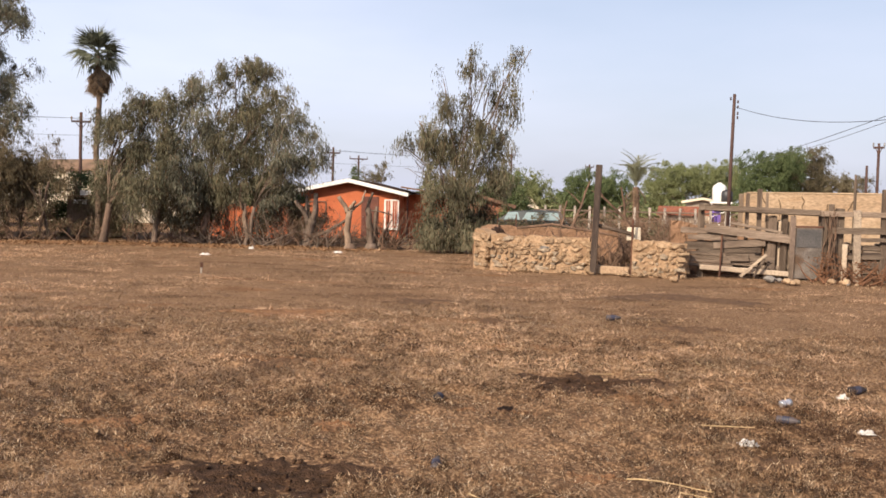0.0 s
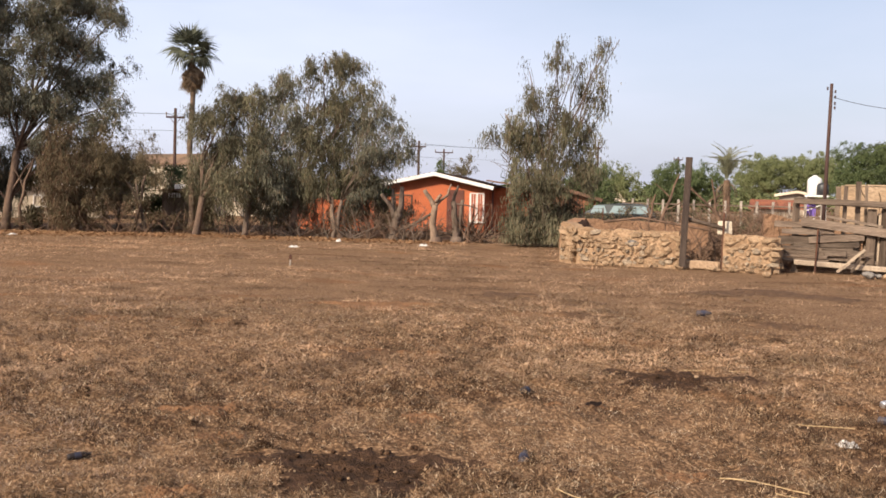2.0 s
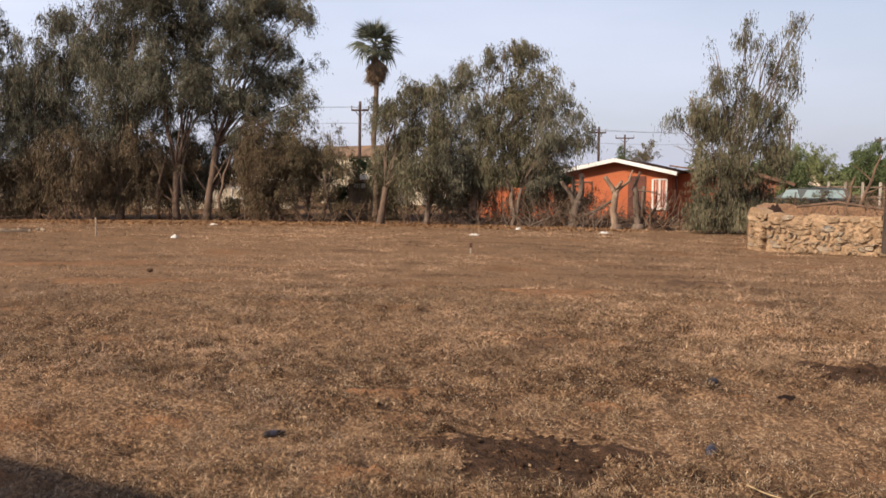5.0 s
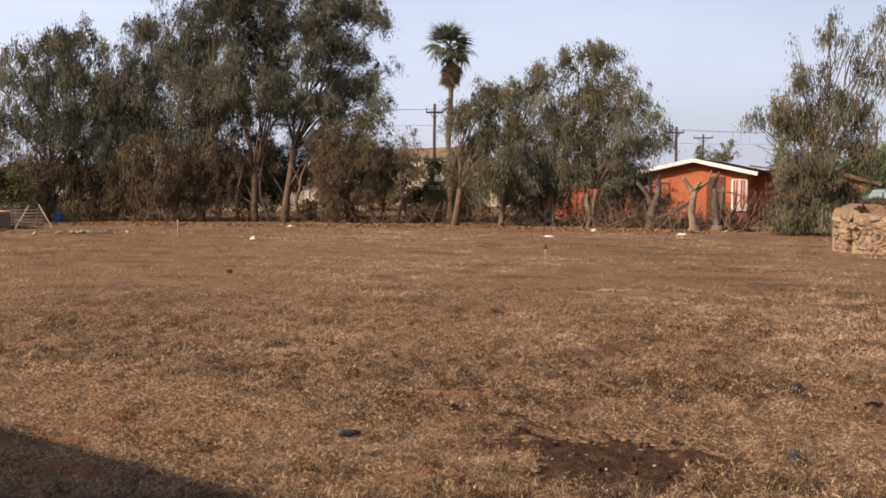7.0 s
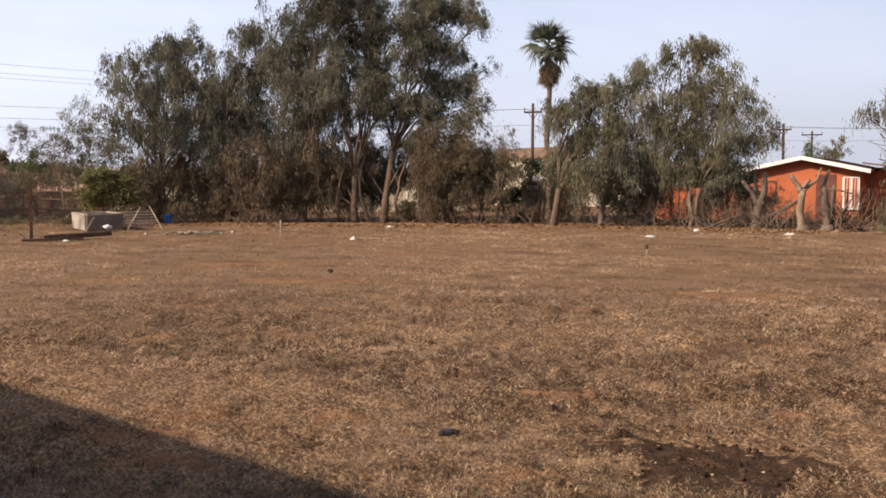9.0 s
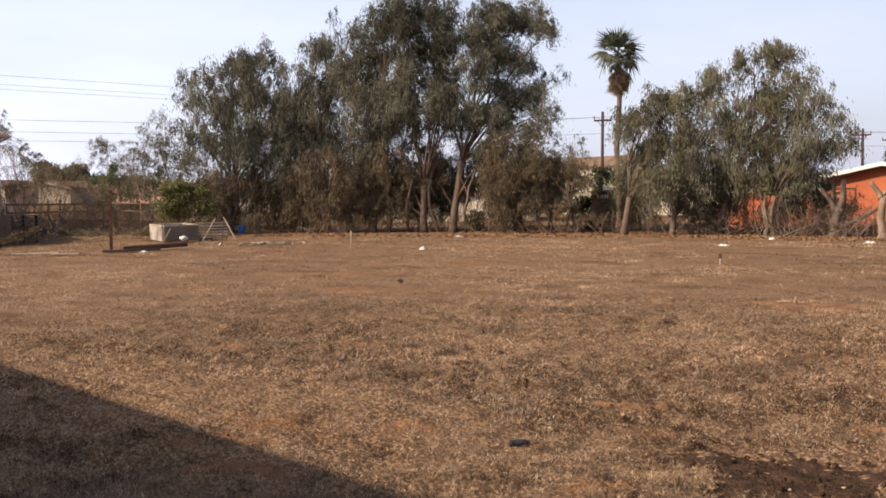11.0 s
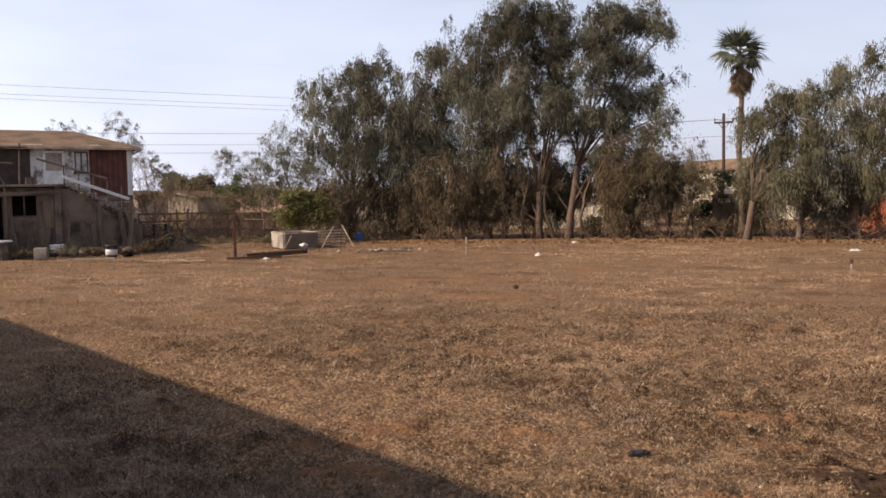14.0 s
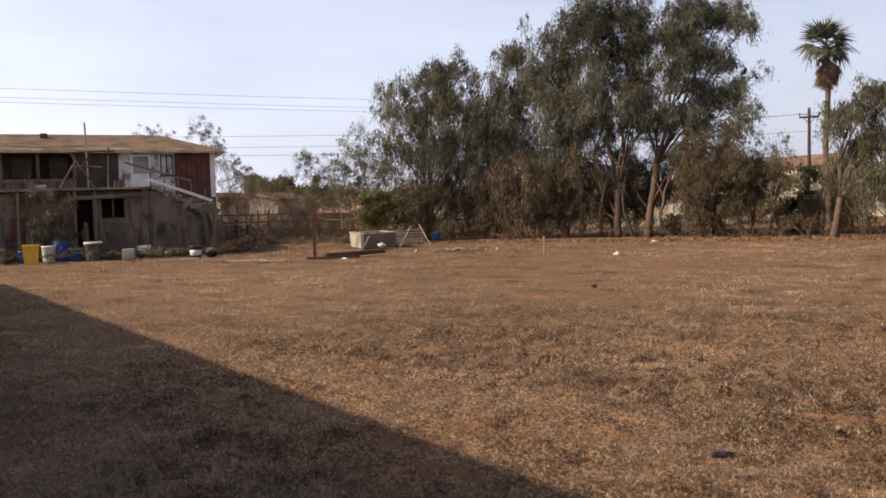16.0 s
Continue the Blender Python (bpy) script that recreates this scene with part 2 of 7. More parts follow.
STRAW_PALE = leaf_mat("bleached_straw", [(0.50, 0.37, 0.23), (0.66, 0.52, 0.36), (0.76, 0.63, 0.46)], 0.1)
STRAW_FINE = leaf_mat("fine_dry_grass", [(0.29, 0.172, 0.099), (0.40, 0.256, 0.154), (0.49, 0.337, 0.218), (0.33, 0.202, 0.118)], 0.15, 0.60, 1.1)

# ---------------------------------------------------------------- mesh helpers


def fast_mesh(name, V, size):
    """A mesh of separate polygons with `size` corners each; V is (n * size, 3)."""
    me = bpy.data.meshes.new(name)
    nv = len(V)
    me.vertices.add(nv)
    me.vertices.foreach_set("co", np.asarray(V, np.float32).ravel())
    me.loops.add(nv)
    me.loops.foreach_set("vertex_index", np.arange(nv, dtype=np.int32))
    me.polygons.add(nv // size)
    me.polygons.foreach_set("loop_start", np.arange(0, nv, size, dtype=np.int32))
    me.update(calc_edges=True)
    return me


class Shape:
    """Gathers vertices and faces for one mesh."""

    def __init__(self):
        self.v, self.f = [], []

    def add(self, verts, faces):
        k = len(self.v)
        self.v += [tuple(p) for p in verts]
        self.f += [tuple(i + k for i in q) for q in faces]
        return self

    def tube(self, pts, radii, sides=7, cap=True):
        pts = [Vector(p) for p in pts]
        ring, side = [], None
        for i, p in enumerate(pts):
            d = (pts[min(i + 1, len(pts) - 1)] - pts[max(i - 1, 0)]).normalized()
            a = d.orthogonal().normalized() if side is None else (side - d * side.dot(d)).normalized()
            side = a
            b = d.cross(a)
            r = radii[i] if hasattr(radii, "__len__") else radii
            ring += [p + (a * math.cos(2 * math.pi * k / sides) + b * math.sin(2 * math.pi * k / sides)) * r for k in range(sides)]
        f = [(i * sides + k, i * sides + (k + 1) % sides, (i + 1) * sides + (k + 1) % sides, (i + 1) * sides + k)
             for i in range(len(pts) - 1) for k in range(sides)]
        if cap:
            f += [tuple(range(sides - 1, -1, -1)), tuple(range((len(pts) - 1) * sides, len(pts) * sides))]
        return self.add(ring, f)

    def box(self, c, s, m=None, bev=0.0, rough=0.0, seed=0):
        bm = bmesh.new()
        bmesh.ops.create_cube(bm, size=1)
        for v in bm.verts:
            v.co = Vector((v.co.x * s[0], v.co.y * s[1], v.co.z * s[2]))
        if bev:
            bmesh.ops.bevel(bm, geom=bm.edges[:], offset=bev, segments=1, affect="EDGES")
        rnd = random.Random(seed)
        for v in bm.verts:
            if rough:
                v.co += Vector([rnd.uniform(-rough, rough) for _ in range(3)])
            if m:
                v.co = m @ v.co
            v.co += Vector(c)
        bm.verts.index_update()
        self.add([v.co[:] for v in bm.verts], [[v.index for v in q.verts] for q in bm.faces])
        bm.free()
        return self

    def beam(self, a, b, w, h, bev=0.008, rough=0.0, seed=0, roll=0.0):
        """A plank from a to b, w across and h high."""
        a, b = Vector(a), Vector(b)
        d = b - a
        up = Vector((0, 0, 1)) if abs(d.normalized().z) < 0.95 else Vector((0, 1, 0))
        y = up.cross(d).normalized()
        z = d.normalized().cross(y)
        m = Matrix((d.normalized(), y, z)).transposed() @ Matrix.Rotation(roll, 3, "X")
        return self.box((a + b) / 2, (d.length, w, h), m, bev, rough, seed)

    def lathe(self, prof, c=(0, 0, 0), n=16, m=None):
        v = []
        for r, z in prof:
            for k in range(n):
                p = Vector((r * math.cos(2 * math.pi * k / n), r * math.sin(2 * math.pi * k / n), z))
                v.append((m @ p if m else p) + Vector(c))
        f = [(i * n + k, i * n + (k + 1) % n, (i + 1) * n + (k + 1) % n, (i + 1) * n + k) for i in range(len(prof) - 1) for k in range(n)]
        f += [tuple(range(n - 1, -1, -1)), tuple(range((len(prof) - 1) * n, len(prof) * n))]
        return self.add(v, f)

    def rock(self, c, s, seed=0, sub=2, rough=0.18):
        bm = bmesh.new()
        bmesh.ops.create_icosphere(bm, subdivisions=sub, radius=0.5)
        off = Vector((seed * 3.7, seed * 1.3, seed * 7.1))
        for v in bm.verts:
            k = 1 + rough * 2 * noise.noise(v.co * 2.5 + off)
            v.co = Vector((v.co.x * s[0] * k + c[0], v.co.y * s[1] * k + c[1], v.co.z * s[2] * k + c[2]))
        bm.verts.index_update()
        self.add([v.co[:] for v in bm.verts], [[v.index for v in q.verts] for q in bm.faces])
        bm.free()
        return self

    def mesh(self, name, smooth=False):
        me = bpy.data.meshes.new(name)
        me.from_pydata(self.v, [], self.f)
        if smooth:
            me.polygons.foreach_set("use_smooth", [True] * len(me.polygons))
        me.update()
        return me


def part(name, shape, material, parent=None, label="", smooth=False):
    me = shape.mesh(name, smooth) if isinstance(shape, Shape) else shape
    me.materials.clear()
    me.materials.append(material)
    ob = new(name, me)
    if parent:
        ob.parent = parent
    return tagged(ob, label)


def thing(name, x, y, z=0.0, rz=0.0, label="", category="", group="", kind=""):
    ob = new(name)
    ob.empty_display_size = 0.2
    ob.matrix_world = pose(x, y, z, 0, 0, rz)
    return tagged(ob, label, category, group, kind)


def azimuth(x, y):
    return math.degrees(math.atan2(-x, y))


# ---------------------------------------------------------------- ground
# bare patches of the field: centre, half width, half depth, turn
DUG = [(-1.08, 5.98, 0.70, 0.56, 4), (1.42, 9.40, 0.66, 0.54, 6)]
RED = [(-2.35, 14.7, 0.95, 0.45, 10), (-9.5, 13.9, 1.3, 0.40, 24), (-3.8, 5.9, 0.30, 0.16, 20), (-4.75, 5.0, 0.42, 0.16, 20),
       (-6.4, 8.7, 0.55, 0.22, 30), (-2.55, 7.3, 0.30, 0.16, 0), (-0.82, 7.35, 0.16, 0.2, 0), (-2.2, 6.6, 0.18, 0.16, 0),
       (-7.6, 8.0, 0.35, 0.16, 20), (-2.0, 5.2, 0.3, 0.15, 30), (-4.2, 4.5, 0.45, 0.14, 10), (-12.0, 16.5, 1.6, 0.4, 30), (0.55, 8.1, 0.34, 0.1, 0),
       (-5.6, 12.2, 0.5, 0.2, 20), (1.05, 6.15, 0.22, 0.12, 0), (-9.0, 10.5, 0.5, 0.18, 35)]
BROWN = [(0.84, 14.2, 0.42, 0.25, 0), (-0.58, 12.2, 0.20, 0.22, 0), (-1.8, 10.1, 0.42, 0.3, 30), (4.6, 18.6, 1.6, 0.7, -10), (1.4, 6.3, 0.24, 0.16, 0),
         (2.25, 9.3, 0.18, 0.2, 0), (0.52, 8.05, 0.2, 0.08, 0), (3.6, 13.8, 0.5, 0.3, 0), (-0.3, 17.0, 0.7, 0.4, 0), (2.4, 6.6, 0.25, 0.2, 0), (-1.5, 6.9, 0.12, 0.12, 0)]


def in_patch(x, y, patches, grow=1.0):
    """True where the points lie on one of the bare patches."""
    out = np.zeros(len(x), bool)
    for i, (cx, cy, a, b, turn) in enumerate(patches):
        c, s = math.cos(radians(turn)), math.sin(radians(turn))
        u, v = ((x - cx) * c + (y - cy) * s) / a, (-(x - cx) * s + (y - cy) * c) / b
        ang = np.arctan2(v, u)
        edge = 1 + 0.22 * np.sin(3 * ang + i) + 0.16 * np.sin(5 * ang + 2 * i) + 0.10 * np.sin(9 * ang + i) + 0.05 * np.sin(17 * ang + 3 * i)
        out |= u * u + v * v < (edge * grow) ** 2
    return out


def wave(x, y, k, seed):
    """Cheap smooth noise for arrays, about -1 to 1."""
    r = np.random.RandomState(seed)
    z = np.zeros_like(x)
    for i in range(7):
        a, f, p = r.uniform(0, math.pi), k * r.uniform(0.5, 2.0), r.uniform(0, 6.28)
        z += np.sin((x * math.cos(a) + y * math.sin(a)) * f + p + 1.5 * np.sin((x * math.sin(a) - y * math.cos(a)) * f * 0.7 + p))
    return z / 4


def relief(x, y):
    d = np.hypot(x, y)
    near = np.clip((30 - d) / 20, 0, 1)
    return (0.028 * wave(x, y, 2.2, 3) + 0.022 * wave(x, y, 8.0, 5) + 0.010 * wave(x, y, 17.0, 6)) * near - 0.03 + np.clip((17 - d) / 5, 0, 1) * 0.022 * wave(x, y, 38.0, 7)


def ground_grid():
    """One sheet, fine near the field and coarse out to the horizon."""
    def axis(lo, hi, step, far):
        a = list(np.arange(lo, hi + 1e-6, step))
        s, e = step, a[-1]
        while e < far:
            s *= 1.35
            e += s
            a.append(e)
        s, e = step, a[0]
        while e > -far:
            s *= 1.35
            e -= s
            a.insert(0, e)
        return np.array(a)
    xs, ys = axis(-10, 6.5, 0.052, 3000), axis(3.8, 13.5, 0.052, 3000)
    X, Y = np.meshgrid(xs, ys)
    x, y = X.ravel(), Y.ravel()
    z = relief(x, y)
    z -= 0.006 * in_patch(x, y, DUG)
    V = np.stack([x, y, z], 1)
    nx, ny = len(xs), len(ys)
    i = (np.arange(ny - 1)[:, None] * nx + np.arange(nx - 1)[None]).ravel()
    F = np.stack([i, i + 1, i + nx + 1, i + nx], 1)
    me = bpy.data.meshes.new("ground")
    me.vertices.add(len(V))
    me.vertices.foreach_set("co", V.astype(np.float32).ravel())
    me.loops.add(F.size)
    me.loops.foreach_set("vertex_index", F.astype(np.int32).ravel())
    me.polygons.add(len(F))
    me.polygons.foreach_set("loop_start", np.arange(0, F.size, 4, dtype=np.int32))
    me.polygons.foreach_set("use_smooth", np.ones(len(F), bool))
    me.update(calc_edges=True)
    return me


def ground_mat():
    m = bpy.data.materials.new("dry_field")
    m.use_nodes = True
    n, l = m.node_tree.nodes, m.node_tree.links
    b = n["Principled BSDF"]
    b.inputs["Roughness"].default_value, b.inputs["Specular IOR Level"].default_value = 1.0, 0.05
    co = n.new("ShaderNodeTexCoord")

    def nz(scale, detail=6, stretch=(1, 1, 1)):
        mp, t = n.new("ShaderNodeMapping"), n.new("ShaderNodeTexNoise")
        mp.inputs["Scale"].default_value = stretch
        t.inputs["Scale"].default_value, t.inputs["Detail"].default_value = scale, detail
        l.new(co.outputs["Object"], mp.inputs[0]), l.new(mp.outputs[0], t.inputs["Vector"])
        return t.outputs["Fac"]

    def ramp(src, stops):
        r = n.new("ShaderNodeValToRGB")
        for k, (p, c) in enumerate(stops):
            e = r.color_ramp.elements[k] if k < 2 else r.color_ramp.elements.new(p)
            e.position, e.color = p, (*c, 1)
        l.new(src, r.inputs[0])
        return r.outputs[0]

    def mix(fac, a, c, blend="MIX"):
        x = n.new("ShaderNodeMixRGB")
        x.blend_type = blend
        l.new(fac, x.inputs[0]) if not isinstance(fac, float) else setattr(x.inputs[0], "default_value", fac)
        l.new(a, x.inputs[1]), l.new(c, x.inputs[2])
        return x.outputs[0]

    base = ramp(nz(34, 5), [(0.40, (0.022, 0.012, 0.007)), (0.50, (0.11, 0.061, 0.034)), (0.62, (0.36, 0.23, 0.132))])
    tone = ramp(nz(0.45, 5, (1, 2.2, 1)), [(0.36, (0.14, 0.078, 0.044)), (0.52, (0.305, 0.183, 0.105)), (0.68, (0.21, 0.126, 0.077))])
    red = ramp(nz(6, 4), [(0.3, (0.27, 0.125, 0.055)), (0.7, (0.20, 0.095, 0.045))])
    c = mix(0.42, base, tone)
    c = mix(ramp(nz(0.33, 7, (1, 2.0, 1)), [(0.60, (0, 0, 0)), (0.72, (0.8, 0.8, 0.8))]), c, red)
    l.new(c, b.inputs["Base Color"])
    bp = n.new("ShaderNodeBump")
    bp.inputs["Strength"].default_value, bp.inputs["Distance"].default_value = 0.9, 0.03
    l.new(nz(30, 6), bp.inputs["Height"]), l.new(bp.outputs[0], b.inputs["Normal"])
    return m


ground = part("ground", ground_grid(), ground_mat(), None, "dry trampled field of brown straw and reddish earth")
tagged(ground, "", "ground", "", "structure")


def soil_patch(spec, material, label, lift, seed, lumps):
    """A bare spot: a low uneven sheet of soil with clods, lying in the field."""
    cx, cy, a, b, turn = spec
    k = 60
    s = Shape()
    rings, verts = 9, [(0, 0, lift)]
    for r in range(1, rings + 1):
        for j in range(k):
            ang = 2 * math.pi * j / k
            e = 1 + 0.22 * math.sin(3 * ang + seed) + 0.16 * math.sin(5 * ang + 2 * seed) + 0.10 * math.sin(9 * ang + seed) + 0.05 * math.sin(17 * ang + 3 * seed)
            q = r / rings
            x, y = a * e * q * math.cos(ang), b * e * q * math.sin(ang)
            z = lift * (1 - q ** 6) + 0.022 * noise.noise((x * 13, y * 13, seed)) * (1 - q ** 4) - 0.012 * q ** 8
            verts.append((x, y, z))
    # drape the sheet over the uneven field
    ct, st = math.cos(radians(turn)), math.sin(radians(turn))
    vx, vy = np.array([p[0] for p in verts]), np.array([p[1] for p in verts])
    lie = relief(cx + vx * ct - vy * st, cy + vx * st + vy * ct)
    verts = [(p[0], p[1], p[2] + float(h)) for p, h in zip(verts, lie)]
    faces = [(0, 1 + j, 1 + (j + 1) % k) for j in range(k)]
    for r in range(rings - 1):
        for j in range(k):
            faces.append((1 + r * k + j, 1 + (r + 1) * k + j, 1 + (r + 1) * k + (j + 1) % k, 1 + r * k + (j + 1) % k))
    s.add(verts, faces)
    rnd = random.Random(seed)
    for i in range(lumps):
        ang, q = rnd.uniform(0, 6.28), rnd.uniform(0.1, 1.0)
        w = rnd.uniform(0.008, 0.022) if rnd.random() < 0.8 else rnd.uniform(0.025, 0.05)
        rx, ry = a * q * math.cos(ang), b * q * math.sin(ang)
        s.rock((rx, ry, lift + float(relief(np.array([cx + rx * ct - ry * st]), np.array([cy + rx * st + ry * ct]))[0])), (w, w * 1.1, w * 0.9), i, 1)
    ob = part("bare_soil_patch", s, material, None, label, True)
    ob.matrix_world = pose(cx, cy, 0, 0, 0, turn)
    return tagged(ob, "", "soil", "bare patches in the field", "structure")


for i, q in enumerate(DUG):
    soil_patch(q, SOIL_DARK, "dark freshly dug soil with small clods in dry grass", 0.005, i, 170)
for i, q in enumerate(RED):
    soil_patch(q, SOIL_RED, "reddish bare earth showing through dry grass", 0.010 if q[1] < 12.5 else 0.03, i, 10)
for i, q in enumerate(BROWN):
    soil_patch(q, mat("brown_bare_soil", (0.115, 0.066, 0.040), (0.16, 0.095, 0.055), 6, 1.0, 0.4, 50), "brown bare earth among dry grass", 0.012 if q[1] < 12.5 else 0.03, i, 14)


def grass(name, count, near, far, az0, az1, length, width, lean, material, label, seed, taller=0.0, thin=0.0, fade=0.0, tuft=34, tufty=1.0, clump=0.035, gather=0.72):
    """Dry blades strewn over a sector of the field, denser in tufts, none on bare soil."""
    r = np.random.RandomState(seed)
    n = int(count * 1.9)
    d = near * (far / near) ** (r.rand(n) ** 1.0)
    a = np.radians(az0 + (az1 - az0) * r.rand(n))
    x, y = -d * np.sin(a), d * np.cos(a)
    # blades gather in tufts
    k = max(1, n // tuft)
    td, ta = near * (far / near) ** r.rand(k), np.radians(az0 + (az1 - az0) * r.rand(k))
    pick = r.randint(0, k, n)
    mine = r.rand(n) < gather
    spread = clump * (1 + 0.10 * td[pick])
    tx, ty = -td * np.sin(ta), td * np.cos(ta)
    x = np.where(mine, tx[pick] + r.normal(0, 1, n) * spread, x)
    y = np.where(mine, ty[pick] + r.normal(0, 1, n) * spread, y)
    a, d = np.arctan2(-x, y), np.hypot(x, y)
    out = np.where(mine, np.arctan2(y - ty[pick], x - tx[pick]) + r.normal(0, 0.7, n), r.rand(n) * 2 * math.pi)
    heap = np.where(mine, 0.030 * np.exp(-((x - tx[pick]) ** 2 + (y - ty[pick]) ** 2) / (spread ** 2)), 0) * tufty
    keep = r.rand(n) < np.clip(0.42 + 0.50 * wave(x * 0.6, y, 0.75, 77) + 0.50 * wave(x, y, 1.3, seed) + 0.42 * wave(x, y, 6.0, seed + 1) + 0.35 * wave(x, y, 21.0, seed + 2), 0.04, 1)
    if fade:
        keep &= r.rand(n) < np.clip((np.degrees(a) - az0) / fade, 0, 1)
    keep &= ~(in_patch(x, y, DUG, 0.98) & (r.rand(n) < 0.97)) & ~(in_patch(x, y, DUG, 0.82)) & ~(in_patch(x, y, RED + BROWN, 0.9) & (r.rand(n) < 0.90))
    x, y, d, out, heap = x[keep][:count], y[keep][:count], d[keep][:count], out[keep][:count], heap[keep][:count]
    n = len(x)
    z = relief(x, y)
    turn, tip = out, np.abs(r.normal(lean, 0.32, n)).clip(0.02, 1.5)
    L = length * r.lognormal(0, 0.45, n) * (1 + taller * np.clip(wave(x, y, 0.8, 11), 0, 1))
    W = width * r.uniform(0.6, 1.4, n) * (0.6 + d / (near + far))
    dx, dy, dz = np.cos(turn) * np.sin(tip), np.sin(turn) * np.sin(tip), np.cos(tip)
    px, py = -np.sin(turn), np.cos(turn)
    h0 = r.rand(n) * 0.010 + heap
    base = np.stack([x, y, z + h0], 1)
    side = np.stack([px, py, np.zeros(n)], 1) * W[:, None] / 2
    mid = base + np.stack([dx * L * 0.55, dy * L * 0.55, dz * L * 0.6], 1)
    top = base + np.stack([dx * L + 0.25 * L * r.normal(0, 1, n), dy * L + 0.25 * L * r.normal(0, 1, n), dz * L * 0.9], 1)
    V = np.stack([base - side, base + side, mid + side * 0.8, top, mid - side * 0.8], 1).reshape(-1, 3) if thin == 0 else np.stack([base - side, base + side, top], 1).reshape(-1, 3)
    ob = part(name, fast_mesh(name, V, 5 if thin == 0 else 3), material, None, label)
    return tagged(ob, "", "grass", "", "stuff")


WISPY = leaf_mat("wispy_pale_grass", [(0.26, 0.180, 0.132), (0.33, 0.238, 0.182), (0.39, 0.292, 0.23), (0.21, 0.137, 0.096)], 0.15, 0.55, 1.3)
DARK_TUFT = leaf_mat("dark_dead_grass", [(0.036, 0.019, 0.011), (0.062, 0.034, 0.019), (0.10, 0.057, 0.032)], 0.05)
grass("dark_dead_grass", 150000, 4.3, 13, -30, 60, 0.026, 0.0060, 0.8, DARK_TUFT, "dark dead tufts among the straw", 29, 0.3, 1, 0, 60, 1.4, 0.022, 0.97)
grass("dry_grass_mat", 330000, 4.3, 15.5, -30, 74, 0.027, 0.0056, 1.0, STRAW, "trampled brown straw and cut dry grass", 21, 0.3, 1, 0, 44, 2.2, 0.017, 0.97)
grass("loose_straw", 54000, 4.3, 15, -30, 74, 0.025, 0.0036, 1.2, STRAW_PALE, "bleached straw strands lying flat", 25, 0.0, 1, 0, 12, 1.0, 0.03)
grass("middle_dry_grass", 360000, 9, 36, -32, 74, 0.044, 0.0125, 1.25, STRAW_FINE, "short dry brown grass over the field", 22, 0.5, 1)
grass("standing_dry_grass", 150000, 5.0, 26, 10, 74, 0.065, 0.0028, 0.95, WISPY, "fine pale standing dry grass", 23, 0.8, 1, 45)
grass("far_dry_grass", 40000, 28, 60, -32, 74, 0.055, 0.022, 0.9, STRAW_FINE, "dry weeds under the trees", 24, 0.5, 1)



def leaf_litter(count, seed):
    """Fallen leaves and bark strips in a band along the foot of the tree row."""
    r = np.random.RandomState(seed)
    q = r.rand(count)
    x = -29.5 + 27.0 * q + r.normal(0, 0.3, count)
    y = 29.3 + 5.0 * np.minimum(1, q * 1.5) + r.normal(0, 0.75, count)
    a, L = r.rand(count) * 6.283, 0.06 * r.uniform(0.5, 1.5, count)
    c = np.stack([x, y, relief(x, y) + 0.012 + 0.04 * r.rand(count)], 1)
    d = np.stack([np.cos(a), np.sin(a), r.normal(0, 0.35, count)], 1) * L[:, None]
    w = np.stack([-np.sin(a), np.cos(a), r.normal(0, 0.5, count)], 1) * L[:, None] * 0.3
    V = np.stack([c - d, c + w, c + d, c - w], 1).reshape(-1, 3)
    ob = part("leaf_litter", fast_mesh("leaf_litter", V, 4), leaf_mat("orange_brown_litter", [(0.21, 0.105, 0.050), (0.29, 0.16, 0.080), (0.36, 0.22, 0.12), (0.16, 0.085, 0.045)], 0.1), None, "orange-brown fallen leaves along the foot of the trees")
    tagged(ob, "", "leaf litter", "", "stuff")


leaf_litter(15000, 55)

# ---------------------------------------------------------------- trees


def limb(s, a, b, r0, r1, seed, sag=0.0, n=6, sides=7):
    """A bending, tapering limb."""
    rnd = random.Random(seed)
    a, b = Vector(a), Vector(b)
    L = (b - a).length
    pts, rad = [], []
    w = Vector((rnd.uniform(-1, 1), rnd.uniform(-1, 1), rnd.uniform(-0.3, 0.3))) * L * 0.07
    for i in range(n + 1):
        q = i / n
        p = a.lerp(b, q) + w * math.sin(q * math.pi * 1.4) + Vector((rnd.uniform(-1, 1), rnd.uniform(-1, 1), 0)) * L * 0.015
        p.z -= sag * L * math.sin(math.pi * q)
        pts.append(p)
        rad.append(r0 + (r1 - r0) * q)
    s.tube(pts, rad, sides)
    return pts


